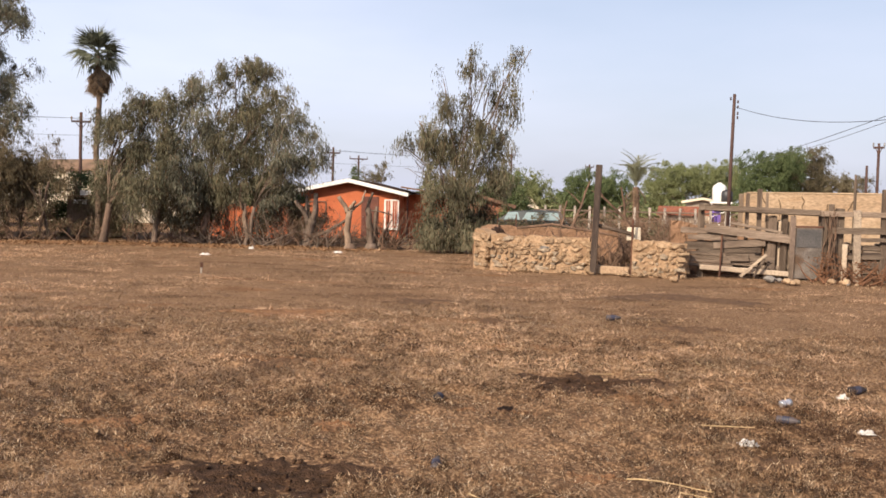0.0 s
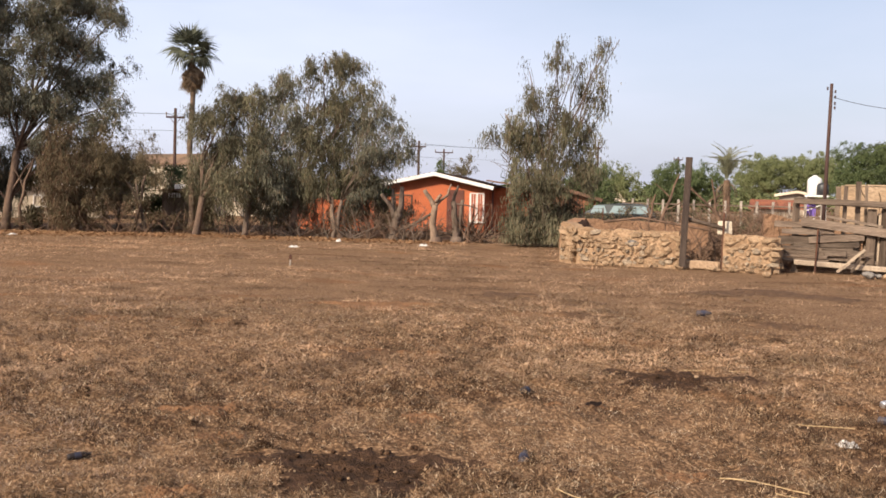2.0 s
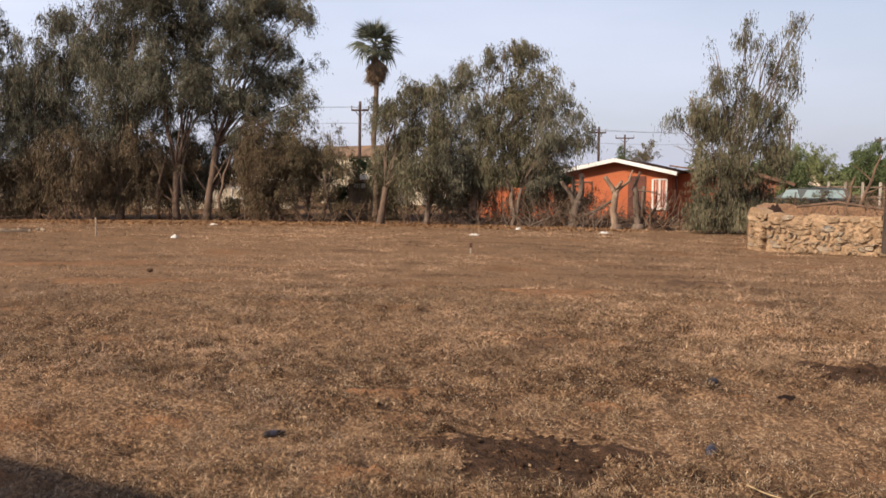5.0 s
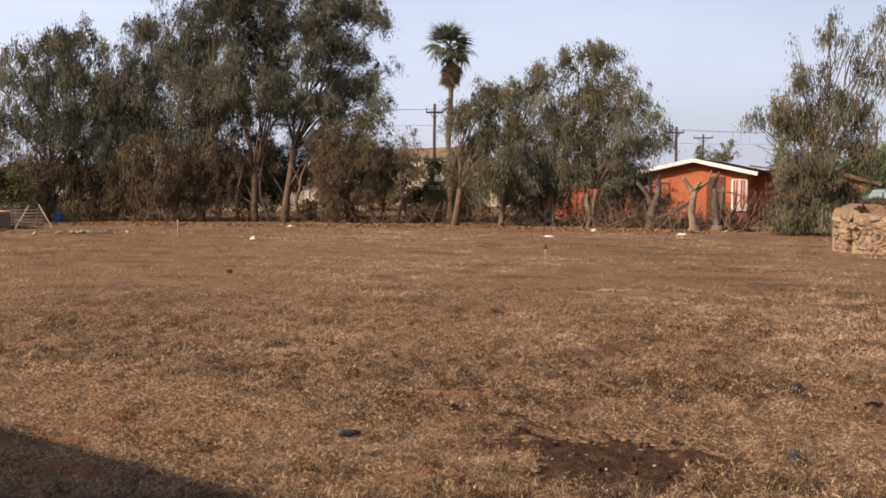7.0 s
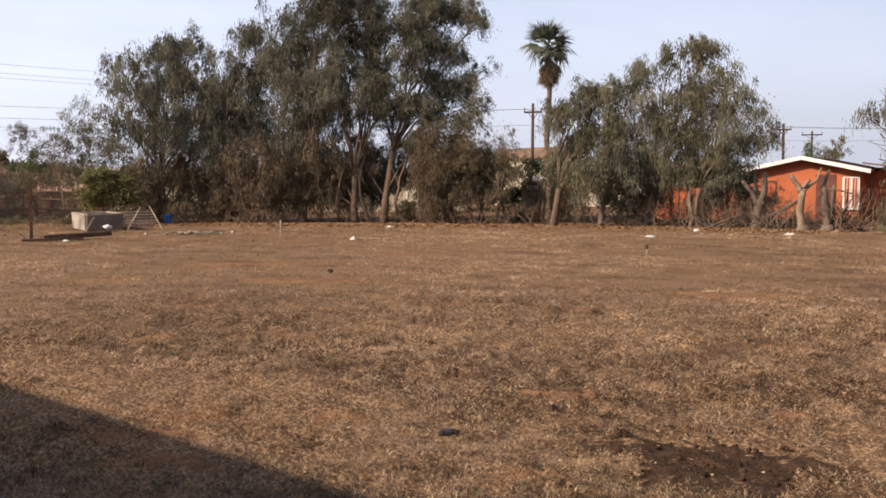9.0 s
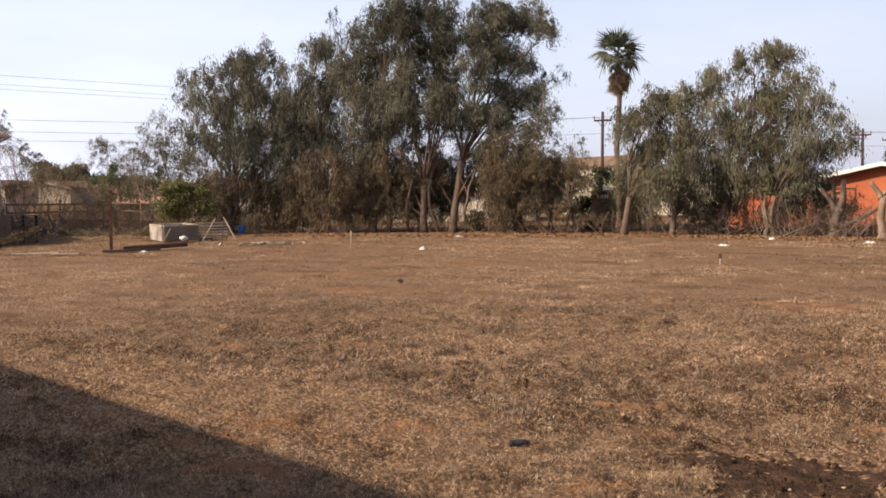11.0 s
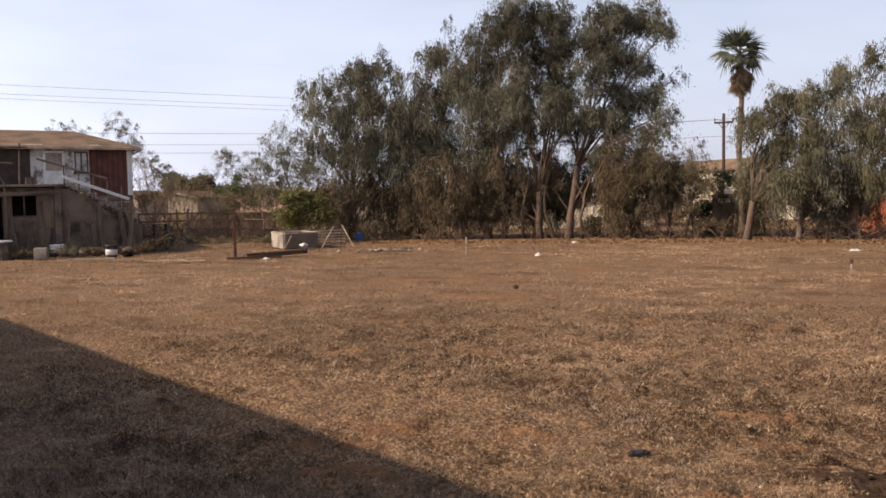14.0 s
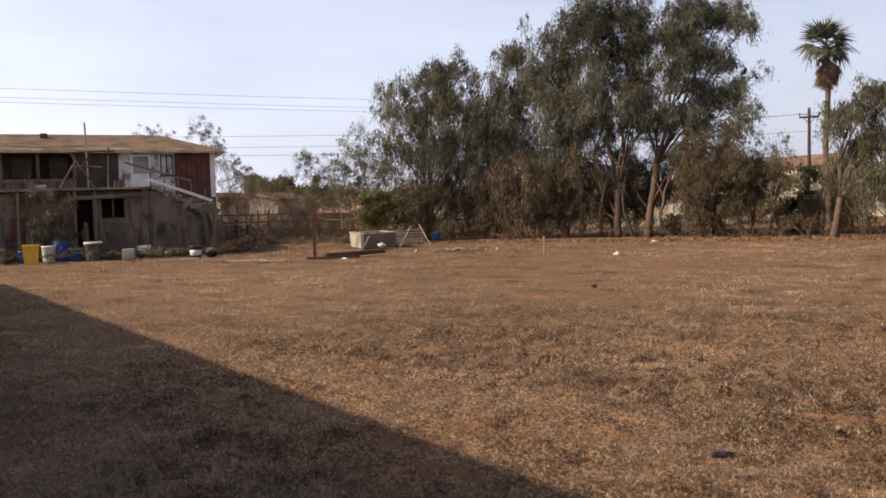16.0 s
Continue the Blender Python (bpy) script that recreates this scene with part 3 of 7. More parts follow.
def leaves(blobs, per_m3, leaf, droop, seed, strand=0.5, hollow=0.35):
    """Leaf quads on hanging strands within uneven blobs (x, y, z, r, rz). Returns quads and the strands' starts."""
    r = np.random.RandomState(seed)
    out, starts = [], []
    for (bx, by, bz, rr, rz) in blobs:
        ns = max(6, int(per_m3 * 4.2 * rr * rr * rz))
        p = r.normal(0, 1, (ns, 3))
        p /= np.linalg.norm(p, axis=1)[:, None]
        rad = (hollow + (1 - hollow) * r.rand(ns) ** 0.6)
        bump = 1 + 0.30 * np.sin(p[:, 0] * 4 + seed + bx) + 0.24 * np.sin(p[:, 2] * 5 + bz) + 0.2 * np.sin(p[:, 1] * 6 + p[:, 0] * 5 + by)
        p = p * (rad * bump)[:, None] * np.array([rr, rr, rz]) + np.array([bx, by, bz])
        # gather strands to sprays, so that gaps stay open
        k = max(4, ns // 24)
        pick = p[r.randint(0, ns, k)]
        near = r.randint(0, k, ns)
        p = pick[near] * 0.77 + p * 0.23 + r.normal(0, 0.06, (ns, 3))
        p[:, 2] = np.maximum(p[:, 2], 0.25)
        starts.append(pick)
        m = 9
        q = np.arange(m) / m
        head = r.rand(ns) * 2 * math.pi
        dirs = np.stack([np.cos(head) * (1 - droop), np.sin(head) * (1 - droop), np.full(ns, 0.25 - droop)], 1)
        ln = strand * r.uniform(0.5, 1.4, ns)
        t = p[:, None, :] + dirs[:, None, :] * (q[None, :, None] * ln[:, None, None])
        t[:, :, 2] -= droop * (q ** 2)[None] * ln[:, None] * 0.5
        c = t.reshape(-1, 3) + r.normal(0, leaf * 0.45, (ns * m, 3))
        c[:, 2] = np.maximum(c[:, 2], 0.06)
        n = len(c)
        ha = r.rand(n) * 2 * math.pi
        dn = np.stack([np.cos(ha) * (1 - droop * 0.75), np.sin(ha) * (1 - droop * 0.75), -droop + r.normal(0, 0.35, n)], 1)
        dn /= np.linalg.norm(dn, axis=1)[:, None]
        sd = np.cross(dn, r.normal(0, 1, (n, 3)))
        sd /= np.linalg.norm(sd, axis=1)[:, None]
        L = (leaf * r.uniform(0.6, 1.4, n))[:, None]
        W = L * 0.165
        out.append(np.stack([c, c + dn * L * 0.5 + sd * W, c + dn * L, c + dn * L * 0.5 - sd * W], 1).reshape(-1, 3))
    return np.concatenate(out), starts


def sprays(blobs, per_m3, leaf, droop, seed, length=0.6, wide=0.11, per=44):
    """Narrow leaves in hanging sprays, each on its own arching twig, with gaps between the sprays."""
    r = np.random.RandomState(seed)
    out = []
    ph = r.uniform(0, 6.28, 6)
    for (bx, by, bz, rr, rz) in blobs:
        ns = max(5, int(per_m3 * 4.2 * rr * rr * rz))
        p = r.normal(0, 1, (ns, 3))
        p /= np.linalg.norm(p, axis=1)[:, None]
        bump = 1 + 0.20 * np.sin(p[:, 0] * 5 + seed + bx) + 0.18 * np.sin(p[:, 2] * 6 + bz) + 0.14 * np.sin(p[:, 1] * 7 + by)
        p = p * (r.rand(ns) ** 0.42 * bump)[:, None] * np.array([rr, rr, rz]) + np.array([bx, by, bz + 0.25 * length])
        gap = sum(np.sin(p[:, i % 3] * (2.3 + 0.9 * i) + 1.7 * np.sin(p[:, (i + 1) % 3] * 2.1 + ph[i]) + ph[i]) for i in range(4))
        p = p[gap + r.normal(0, 0.5, ns) > -0.75]
        ns = len(p)
        if not ns:
            continue
        head = np.arctan2(p[:, 1] - by, p[:, 0] - bx) + r.normal(0, 0.9, ns)
        ln = length * r.lognormal(0, 0.35, ns)
        reach = ln * (1.05 - droop) * r.uniform(0.5, 1.4, ns)
        q = r.rand(ns, per) ** 0.8
        c = np.repeat(p[:, None, :], per, 1)
        c[:, :, 0] += np.cos(head)[:, None] * reach[:, None] * q
        c[:, :, 1] += np.sin(head)[:, None] * reach[:, None] * q
        c[:, :, 2] += ln[:, None] * (0.22 * q - droop * q ** 1.7)
        c += r.normal(0, 1, (ns, per, 3)) * (wide * (0.55 + 0.6 * q) * (ln / length)[:, None])[:, :, None]
        c = c.reshape(-1, 3)
        n = len(c)
        c[:, 2] = np.maximum(c[:, 2], 0.12 + 0.15 * r.rand(n))
        ha = np.repeat(head, per) + r.normal(0, 1.3, n)
        dn = np.stack([np.cos(ha) * (1.1 - droop), np.sin(ha) * (1.1 - droop), -droop + r.normal(0, 0.28, n)], 1)
        dn /= np.linalg.norm(dn, axis=1)[:, None]
        sd = np.cross(dn, r.normal(0, 1, (n, 3)))
        sd /= np.linalg.norm(sd, axis=1)[:, None]
        L = (leaf * r.uniform(0.6, 1.4, n))[:, None]
        W = L * 0.115
        out.append(np.stack([c + sd * W, c - sd * W, c + dn * L], 1).reshape(-1, 3))
    return np.concatenate(out)


def tree(name, base, blobs, label, bark, leaf_material, density=60, leaf=0.13, droop=0.75, seed=1, trunk_r=0.16, fork=0.35, lean=(0, 0), strand=0.5, hollow=0.35, skirts=None, category="tree", bare=0, swell=1.10, fine=0.0, length=0.6):
    """Trunk with limbs to every clump of the crown. Clumps: across, deep, height, radius, half height."""
    x, y = base
    az = azimuth(x, y)
    blobs = [(b[0], b[1], b[2], b[3] * swell, b[4] * swell) for b in blobs]
    root = thing(name, x, y, 0, az, label, category)
    top = max(b[2] for b in blobs)
    s = Shape()
    rnd = random.Random(seed)
    fz = top * fork
    mean = sum(b[0] for b in blobs) / len(blobs)
    f = Vector((mean * fork * 0.6 + lean[0], lean[1], fz))
    flare = [trunk_r * 1.7, trunk_r * 1.15, trunk_r, trunk_r * 0.95, trunk_r * 0.9]
    pts = [Vector((0, 0, -0.1)), Vector((0.01, 0, 0.15)), f * 0.35 + Vector((0.04 * rnd.uniform(-2, 2), 0, 0)), f * 0.7, f]
    s.tube(pts, flare, 10)
    part("trunk", s, bark, root, "", True)
    for i, b in enumerate(blobs):
        start = f if b[2] > fz * 1.1 else pts[2]
        k = 0.34 if b[3] > 0.6 else 0.24
        s = Shape()
        end = Vector((b[0], b[1], b[2] + b[4] * 0.2))
        path = limb(s, start, end, trunk_r * k, trunk_r * 0.12, seed * 31 + i, -0.04)
        for j in range(3 + bare):
            p = path[rnd.randint(2, 5)]
            e = end + Vector((rnd.uniform(-0.75, 0.75) * b[3], rnd.uniform(-0.75, 0.75) * b[3], rnd.uniform(-0.6, 0.45) * b[4]))
            limb(s, p, e, trunk_r * 0.12, 0.006, seed * 77 + i * 7 + j, 0.02, 5, 5)
        part("limb", s, bark, root, "", True)
    low = [b for b in blobs if skirts and b[2] < 3.1]
    if fine:
        part("crown", fast_mesh("crown", sprays([b for b in blobs if b not in low], fine, leaf, droop, seed, length), 3), leaf_material, root)
        if low:
            part("lower_crown", fast_mesh("lower_crown", sprays(low, fine, leaf, droop, seed + 1, length), 3), skirts, root, "browner hanging lower foliage")
        return root
    V, starts = leaves([b for b in blobs if b not in low], density, leaf, droop, seed, strand, hollow)
    part("crown", fast_mesh("crown", V, 4), leaf_material, root)
    if low:
        V, starts = leaves(low, density, leaf, droop, seed + 1, strand, hollow)
        part("lower_crown", fast_mesh("lower_crown", V, 4), skirts, root, "browner hanging lower foliage")
    return root


TREES = {
    "A1": ((-20.07, 35.07), [(1.24, -0.4, 8.18, 0.72, 0.96), (2.02, -0.6, 8.78, 0.95, 0.8), (3.15, -0.2, 8.72, 0.88, 0.8), (3.83, -0.6, 8.2, 0.56, 0.56), (1.07, -0.7, 6.74, 0.71, 0.79), (2.19, -0.2, 7.45, 0.96, 0.8), (3.05, 0.7, 6.78, 0.66, 0.66), (4.18, 0.5, 6.45, 0.57, 0.49), (3.19, 0.4, 5.62, 0.98, 0.73), (3.92, -0.4, 4.92, 0.48, 0.48), (1.88, 0.1, 5.74, 0.81, 0.81), (2.33, -0.4, 4.44, 0.88, 0.64), (3.43, -0.5, 4.28, 0.64, 0.56), (1.21, -0.6, 4.73, 0.64, 0.56), (1.52, -0.5, 3.24, 0.64, 0.56)]),
    "A2": ((-21.16, 34.52), [(-0.49, -0.4, 8.9, 1.12, 0.88), (0.59, 0.1, 8.87, 0.97, 0.97), (1.21, -0.2, 8.05, 0.72, 0.81), (-0.2, 0.2, 7.61, 1.14, 0.98), (0.89, 0.2, 6.84, 0.89, 0.98), (-0.68, -0.7, 5.78, 0.95, 0.95), (0.39, -0.8, 5.32, 0.95, 0.87), (-0.24, 0.5, 4.39, 0.74, 0.66), (1.33, -0.4, 5.06, 0.72, 0.72), (-1.34, -0.4, 2.84, 0.64, 0.72), (-0.59, 0.8, 1.91, 0.66, 0.83)]),
    "A3": ((-23.35, 33.9), [(-0.71, 0.7, 6.75, 0.84, 1.0), (0.1, 0.7, 7.73, 0.84, 1.0), (0.73, -0.7, 8.79, 0.97, 0.97), (-0.09, -0.7, 5.35, 0.97, 0.97), (0.87, 0.5, 6.44, 1.0, 1.17), (-0.44, 0.4, 3.52, 0.91, 1.0), (0.68, 0.3, 4.33, 0.91, 0.91), (-0.76, -0.3, 2.22, 0.82, 0.9), (0.16, 0.2, 1.26, 0.74, 0.83)]),
    "A4": ((-26.41, 32.69), [(0.16, -0.6, 6.78, 0.66, 0.91), (0.96, 0.6, 7.93, 0.6, 0.77), (1.67, 0.4, 8.09, 0.68, 1.02), (2.51, -0.4, 8.64, 0.42, 0.67), (0.6, -0.0, 5.6, 1.01, 1.01), (1.86, -0.1, 6.26, 1.01, 1.17), (0.11, 0.2, 4.17, 0.93, 1.01), (1.37, 0.5, 4.04, 1.02, 1.19), (0.38, -0.6, 2.39, 0.91, 0.99), (1.45, -0.8, 2.07, 1.15, 1.15), (0.83, 0.5, 0.6, 1.36, 0.68), (2.41, -0.1, 0.93, 0.84, 0.84)]),
    "A5": ((-28.99, 31.46), [(-1.41, 0.6, 6.54, 0.87, 0.78), (-1.65, 0.4, 5.24, 0.78, 0.95), (0.18, -0.1, 7.15, 1.02, 0.85), (1.54, -0.4, 7.33, 0.85, 0.93), (1.07, 0.0, 5.93, 1.37, 1.03), (-0.6, -0.2, 5.38, 1.02, 1.19), (-1.4, 0.5, 3.67, 1.04, 1.04), (0.11, -0.3, 3.82, 1.27, 1.19), (1.64, -0.0, 4.18, 1.03, 1.37), (-0.39, 0.1, 1.91, 1.2, 1.2), (1.31, 0.7, 2.08, 1.22, 1.39), (-1.28, 0.0, 1.91, 0.86, 1.03), (0.49, -0.3, 0.55, 1.19, 0.59), (2.06, 0.4, 0.6, 0.86, 0.69)]),
    "A6": ((-34.86, 33.21), [(-0.43, 0.26, 4.13, 1.09, 1.43), (-1.04, 0.01, 2.59, 1.14, 1.72), (0.38, -0.58, 2.83, 1.29, 1.72)]),
    "A7": ((-16.90, 35.21), [(-0.81, -0.04, 2.2, 1.11, 1.39), (-0.51, -0.53, 1.08, 0.93, 0.81)]),
    "A8": ((-15.85, 35.73), [(-0.49, 0.85, 2.81, 1.63, 1.05), (0.02, 0.71, 2.13, 1.63, 1.05), (-0.45, 0.09, 1.1, 1.15, 0.85), (0.6, -0.26, 0.9, 0.55, 0.7)]),
    "A9": ((-18.94, 35.61), [(-0.21, 0.49, 0.63, 0.86, 0.62)]),
    "B1": ((-12.16, 34.11), [(0.48, 0.2, 4.18, 0.73, 0.73), (1.13, 0.4, 5.06, 0.66, 0.66), (1.85, 0.5, 5.06, 0.66, 0.66), (0.78, 0.7, 3.05, 0.81, 0.89), (1.78, 0.4, 3.47, 0.88, 1.02), (0.27, 0.7, 2.18, 0.52, 0.74), (1.17, -0.8, 1.88, 0.85, 0.71), (2.19, -0.1, 2.17, 0.65, 0.87)]),
    "B2": ((-10.61, 35.03), [(0.87, 0.5, 5.23, 0.52, 0.59), (1.52, 0.5, 5.58, 0.67, 0.67), (0.87, -0.0, 3.89, 0.66, 0.88), (1.7, -0.4, 4.15, 0.65, 0.87), (0.86, -0.8, 2.44, 0.64, 0.72), (1.75, 0.3, 2.75, 0.66, 0.89), (0.6, -0.0, 1.16, 0.51, 0.51)]),
    "B3": ((-8.93, 35.53), [(0.79, -0.3, 6.25, 0.44, 0.58), (1.47, -0.6, 6.48, 0.5, 0.5), (2.07, 0.2, 6.29, 0.59, 0.66), (2.57, -0.7, 5.55, 0.43, 0.57), (1.09, 0.1, 5.16, 0.66, 0.81), (2.06, -0.2, 4.84, 0.73, 0.87), (0.67, -0.7, 3.7, 0.57, 0.86), (1.53, 0.0, 3.45, 0.81, 0.88), (0.96, -0.7, 2.3, 0.65, 0.72), (2.1, -0.1, 2.44, 0.8, 0.73)]),
    "B4": ((-7.24, 35.06), [(1.56, -0.4, 4.73, 0.5, 0.42), (1.21, 0.7, 3.99, 0.66, 0.73), (1.95, -0.6, 4.17, 0.49, 0.42), (2.68, 0.3, 4.01, 0.36, 0.36), (1.57, -0.7, 3.09, 0.7, 0.7), (2.38, -0.4, 3.09, 0.57, 0.57), (1.38, 0.8, 2.02, 0.73, 0.66), (0.54, -0.1, 1.46, 0.5, 0.43)]),
    "C": ((0.56, 33.61), [(0.46, -0.1, 7.02, 0.23, 0.28), (0.23, -0.2, 6.38, 0.32, 0.38), (1.8, -0.6, 6.7, 0.25, 0.5), (2.05, 0.6, 7.2, 0.16, 0.26), (1.7, -0.8, 5.94, 0.28, 0.44), (1.23, 0.0, 6.29, 0.19, 0.32), (-0.65, 0.6, 6.1, 0.33, 0.33), (0.66, -0.7, 6.07, 0.19, 0.5), (1.65, 0.1, 5.18, 0.39, 0.51), (1.15, 0.2, 5.31, 0.32, 0.52), (-0.47, -0.7, 4.95, 0.44, 0.56), (0.27, -0.2, 5.13, 0.38, 0.57), (1.93, 0.3, 4.7, 0.28, 0.32), (-1.35, -0.1, 4.49, 0.45, 0.32)]),
    "C_low": ((0.56, 33.61), [(-1.98, 0.1, 3.73, 0.45, 0.32), (-1.08, -0.1, 3.86, 0.58, 0.58), (-0.32, 0.1, 3.64, 0.58, 0.77), (0.67, -0.5, 3.99, 0.57, 0.76), (1.45, 0.5, 4.08, 0.52, 0.65), (-1.72, 0.5, 3.12, 0.39, 0.52), (-0.79, 0.2, 2.49, 0.58, 0.9), (0.1, -0.5, 2.24, 0.63, 0.88), (0.97, 0.0, 2.77, 0.58, 0.9), (1.47, -0.3, 2.53, 0.44, 0.76), (-0.99, -0.4, 1.08, 0.57, 0.76), (-0.11, 0.7, 0.96, 0.65, 0.79), (0.79, 0.8, 1.11, 0.59, 0.79)]),
    "far1": ((5.96, 74.76), [(0.18, 0.32, 2.73, 2.01, 1.43), (-1.36, -0.49, 2.48, 1.34, 1.34), (1.27, -0.21, 2.98, 0.89, 0.89)]),
    "far2": ((10.65, 69.19), [(-0.06, -0.85, 2.5, 1.87, 1.3), (1.33, -0.11, 3.1, 1.87, 1.15), (-0.64, -1.07, 2.36, 1.66, 1.04)]),
    "far3": ((24.22, 91.86), [(-2.74, 0.62, 4.14, 2.26, 1.69), (-0.1, 1.41, 4.46, 2.54, 1.69), (2.52, 1.62, 4.24, 2.54, 1.69), (4.6, 0.56, 3.74, 1.69, 1.41)]),
    "far4": ((26.41, 75.52), [(-0.74, 1.22, 4.58, 1.9, 1.66), (0.51, -1.12, 5.04, 1.66, 1.43), (-1.13, -0.49, 3.45, 1.66, 1.19)]),
    "far5": ((30.77, 79.24), [(-0.6, 1.15, 5.74, 1.77, 1.42), (-0.97, 0.78, 4.09, 2.02, 1.52), (2.09, -0.25, 3.81, 2.02, 0.91)]),
    "pine": ((-5.45, 59.75), [(-0.13, 0.18, 3.69, 0.29, 0.5), (-0.04, 0.08, 3.05, 0.5, 0.43)]),
    "far6": ((-4.53, 64.84), [(-0.36, 0.38, 3.31, 0.85, 0.62), (0.48, -0.18, 3.71, 0.62, 0.54)]),
    "ivy": ((-29.25, 28.35), [(0.09, -0.14, 1.87, 0.87, 0.73), (-0.27, 0.56, 1.26, 0.87, 0.73), (0.63, -0.19, 1.37, 0.82, 0.82)]),
    "fl1": ((-62.47, 41.78), [(0.34, -0.8, 7.34, 1.16, 1.07), (1.46, -0.63, 6.16, 0.98, 1.34)]),
    "fl2": ((-64.56, 38.47), [(-0.14, -0.5, 7.47, 1.07, 0.54), (1.69, 0.35, 7.37, 0.89, 0.54)]),
    "fl3": ((-64.96, 55.07), [(0.08, -0.31, 5.36, 1.62, 1.22), (0.34, -0.33, 3.1, 1.11, 1.11)]),
    "fl4": ((-64.97, 46.95), [(0.02, -0.65, 4.82, 1.14, 1.05), (1.24, 0.96, 3.4, 1.43, 1.43)]),
    "hill": ((-173.41, 135.64), [(-2.43, -0.42, 8.6, 3.93, 1.83), (1.36, -1.28, 8.77, 3.14, 1.57), (3.86, -1.94, 7.68, 3.14, 1.57)]),
    "fl5": ((-41.84, 31.14), [(-1.11, -0.46, 2.38, 0.74, 0.74), (0.22, -0.43, 2.5, 0.93, 0.93), (1.55, 0.28, 2.31, 1.12, 1.05), (2.41, -0.55, 1.21, 1.12, 0.81)]),
    "fl6": ((-44.98, 39.95), [(0.13, -0.46, 3.89, 0.72, 0.93), (0.43, -0.01, 2.29, 0.93, 1.22), (1.44, -0.28, 1.02, 0.79, 0.79)]),
}
TREES["C"][1].extend(TREES["C_low"][1] + [(-0.7, -0.3, 0.6, 0.8, 0.5), (0.3, -0.5, 0.6, 0.8, 0.5), (1.1, -0.2, 0.7, 0.6, 0.5)])
TREES["B2"][1].extend([(1.1, -0.3, 1.5, 0.7, 0.7), (1.9, 0.1, 1.9, 0.7, 0.7)])
TREES["B3"][1].extend([(0.4, -0.2, 1.8, 0.7, 0.6)])
TREES["A1"][1].extend([(-0.9, 0.4, 2.4, 0.6, 0.6), (2.0, 0.5, 3.0, 0.9, 0.7), (0.6, 0.6, 3.4, 0.6, 0.6)])
TREES["A2"][1].extend([(-1.4, 0.2, 1.2, 0.6, 0.7), (0.5, 0.5, 2.6, 0.6, 0.7)])
TREES["A1"][1].extend([(0.3, 0.0, 4.6, 0.8, 0.7), (-0.2, 0.3, 5.7, 0.8, 0.9), (1.4, 0.4, 5.0, 0.7, 0.6)])
TREES["A4"][1].extend([(-0.6, 0.0, 5.2, 0.8, 1.0), (-0.5, 0.2, 3.2, 0.8, 1.1), (-0.3, 0.1, 1.2, 0.9, 0.9)])
TREES["A5"][1].extend([(2.2, 0.0, 5.4, 0.7, 1.0), (2.3, 0.3, 2.6, 0.8, 1.0), (-0.5, 0.3, 0.8, 1.0, 0.7)])
TREES["A3"][1].extend([(1.3, 0.3, 5.2, 0.7, 0.8), (0.2, 0.5, 2.4, 0.8, 0.9)])
# shaded growth behind the row
TREES["D1"] = ((-22.6, 36.4), [(-1.6, 0, 2.2, 1.3, 1.3), (0.2, 0.2, 2.6, 1.2, 1.2), (1.5, 0, 2.0, 1.1, 1.2), (0.2, 0.4, 1.1, 1.3, 0.8)])
TREES["D2"] = ((-18.2, 37.0), [(-1.2, 0, 2.6, 1.0, 1.1), (0.6, 0.2, 3.0, 1.1, 1.1), (1.6, 0, 2.3, 1.0, 1.1), (0.0, 0.3, 1.2, 1.0, 0.7)])
TREES["D4"] = ((-11.4, 38.2), [(-1.4, 0, 1.5, 1.1, 1.1), (0.3, 0, 1.9, 1.1, 1.0), (1.7, 0, 1.4, 1.0, 1.0)])
TREES["D3"] = ((-15.9, 39.8), [(-1.2, 0, 2.1, 1.1, 0.9), (0.7, 0.2, 2.3, 0.9, 0.9), (1.6, 0.3, 1.7, 0.8, 0.9), (0.0, 0, 1.1, 1.2, 0.8)])
TREES["hill"] = (TREES["hill"][0], [(-2.4, 0, 5.6, 4.5, 3.4), (1.4, 0, 5.4, 4.0, 3.2), (4.2, 0, 4.6, 3.6, 2.8)])
K = dict(bark=MID_BARK, leaf_material=EUC, skirts=RUSSET)
tree("eucalyptus", *TREES["A1"], "tall grey-green eucalyptus with dense drooping crown", **K, seed=3, trunk_r=0.15, fork=0.34, fine=69, droop=0.7, leaf=0.125, length=0.5, swell=1.05)
tree("eucalyptus", *TREES["A2"], "tall eucalyptus with slender leaning limbs", **K, seed=4, trunk_r=0.14, fork=0.22, fine=64, droop=0.75, leaf=0.125, length=0.55, swell=1.05)
tree("eucalyptus", *TREES["A3"], "eucalyptus drooping down to the field edge", **K, seed=5, trunk_r=0.13, fork=0.3, fine=64, droop=0.85, leaf=0.125, length=0.7, swell=1.05)
tree("eucalyptus", *TREES["A4"], "weeping eucalyptus with foliage to the ground", **K, seed=6, trunk_r=0.13, fork=0.3, fine=58, droop=0.88, leaf=0.125, length=0.75, swell=1.05)
tree("eucalyptus", *TREES["A5"], "weeping eucalyptus with grey-green curtain of leaves", **K, seed=7, trunk_r=0.13, fork=0.3, fine=51, droop=0.88, leaf=0.125, length=0.75, swell=1.0)
tree("thin_tree", *TREES["A6"], "sparse greyish half-bare tree", bark=BARK, leaf_material=WILLOW, seed=8, trunk_r=0.09, fine=14, droop=0.75, leaf=0.11, length=0.45, bare=4)
tree("shrub_tree", *TREES["A7"], "small tree with dry red-brown leaves", bark=MID_BARK, leaf_material=DRY_LEAF, seed=9, trunk_r=0.14, fine=60, leaf=0.11, length=0.45, droop=0.8, category="tree", bare=3)
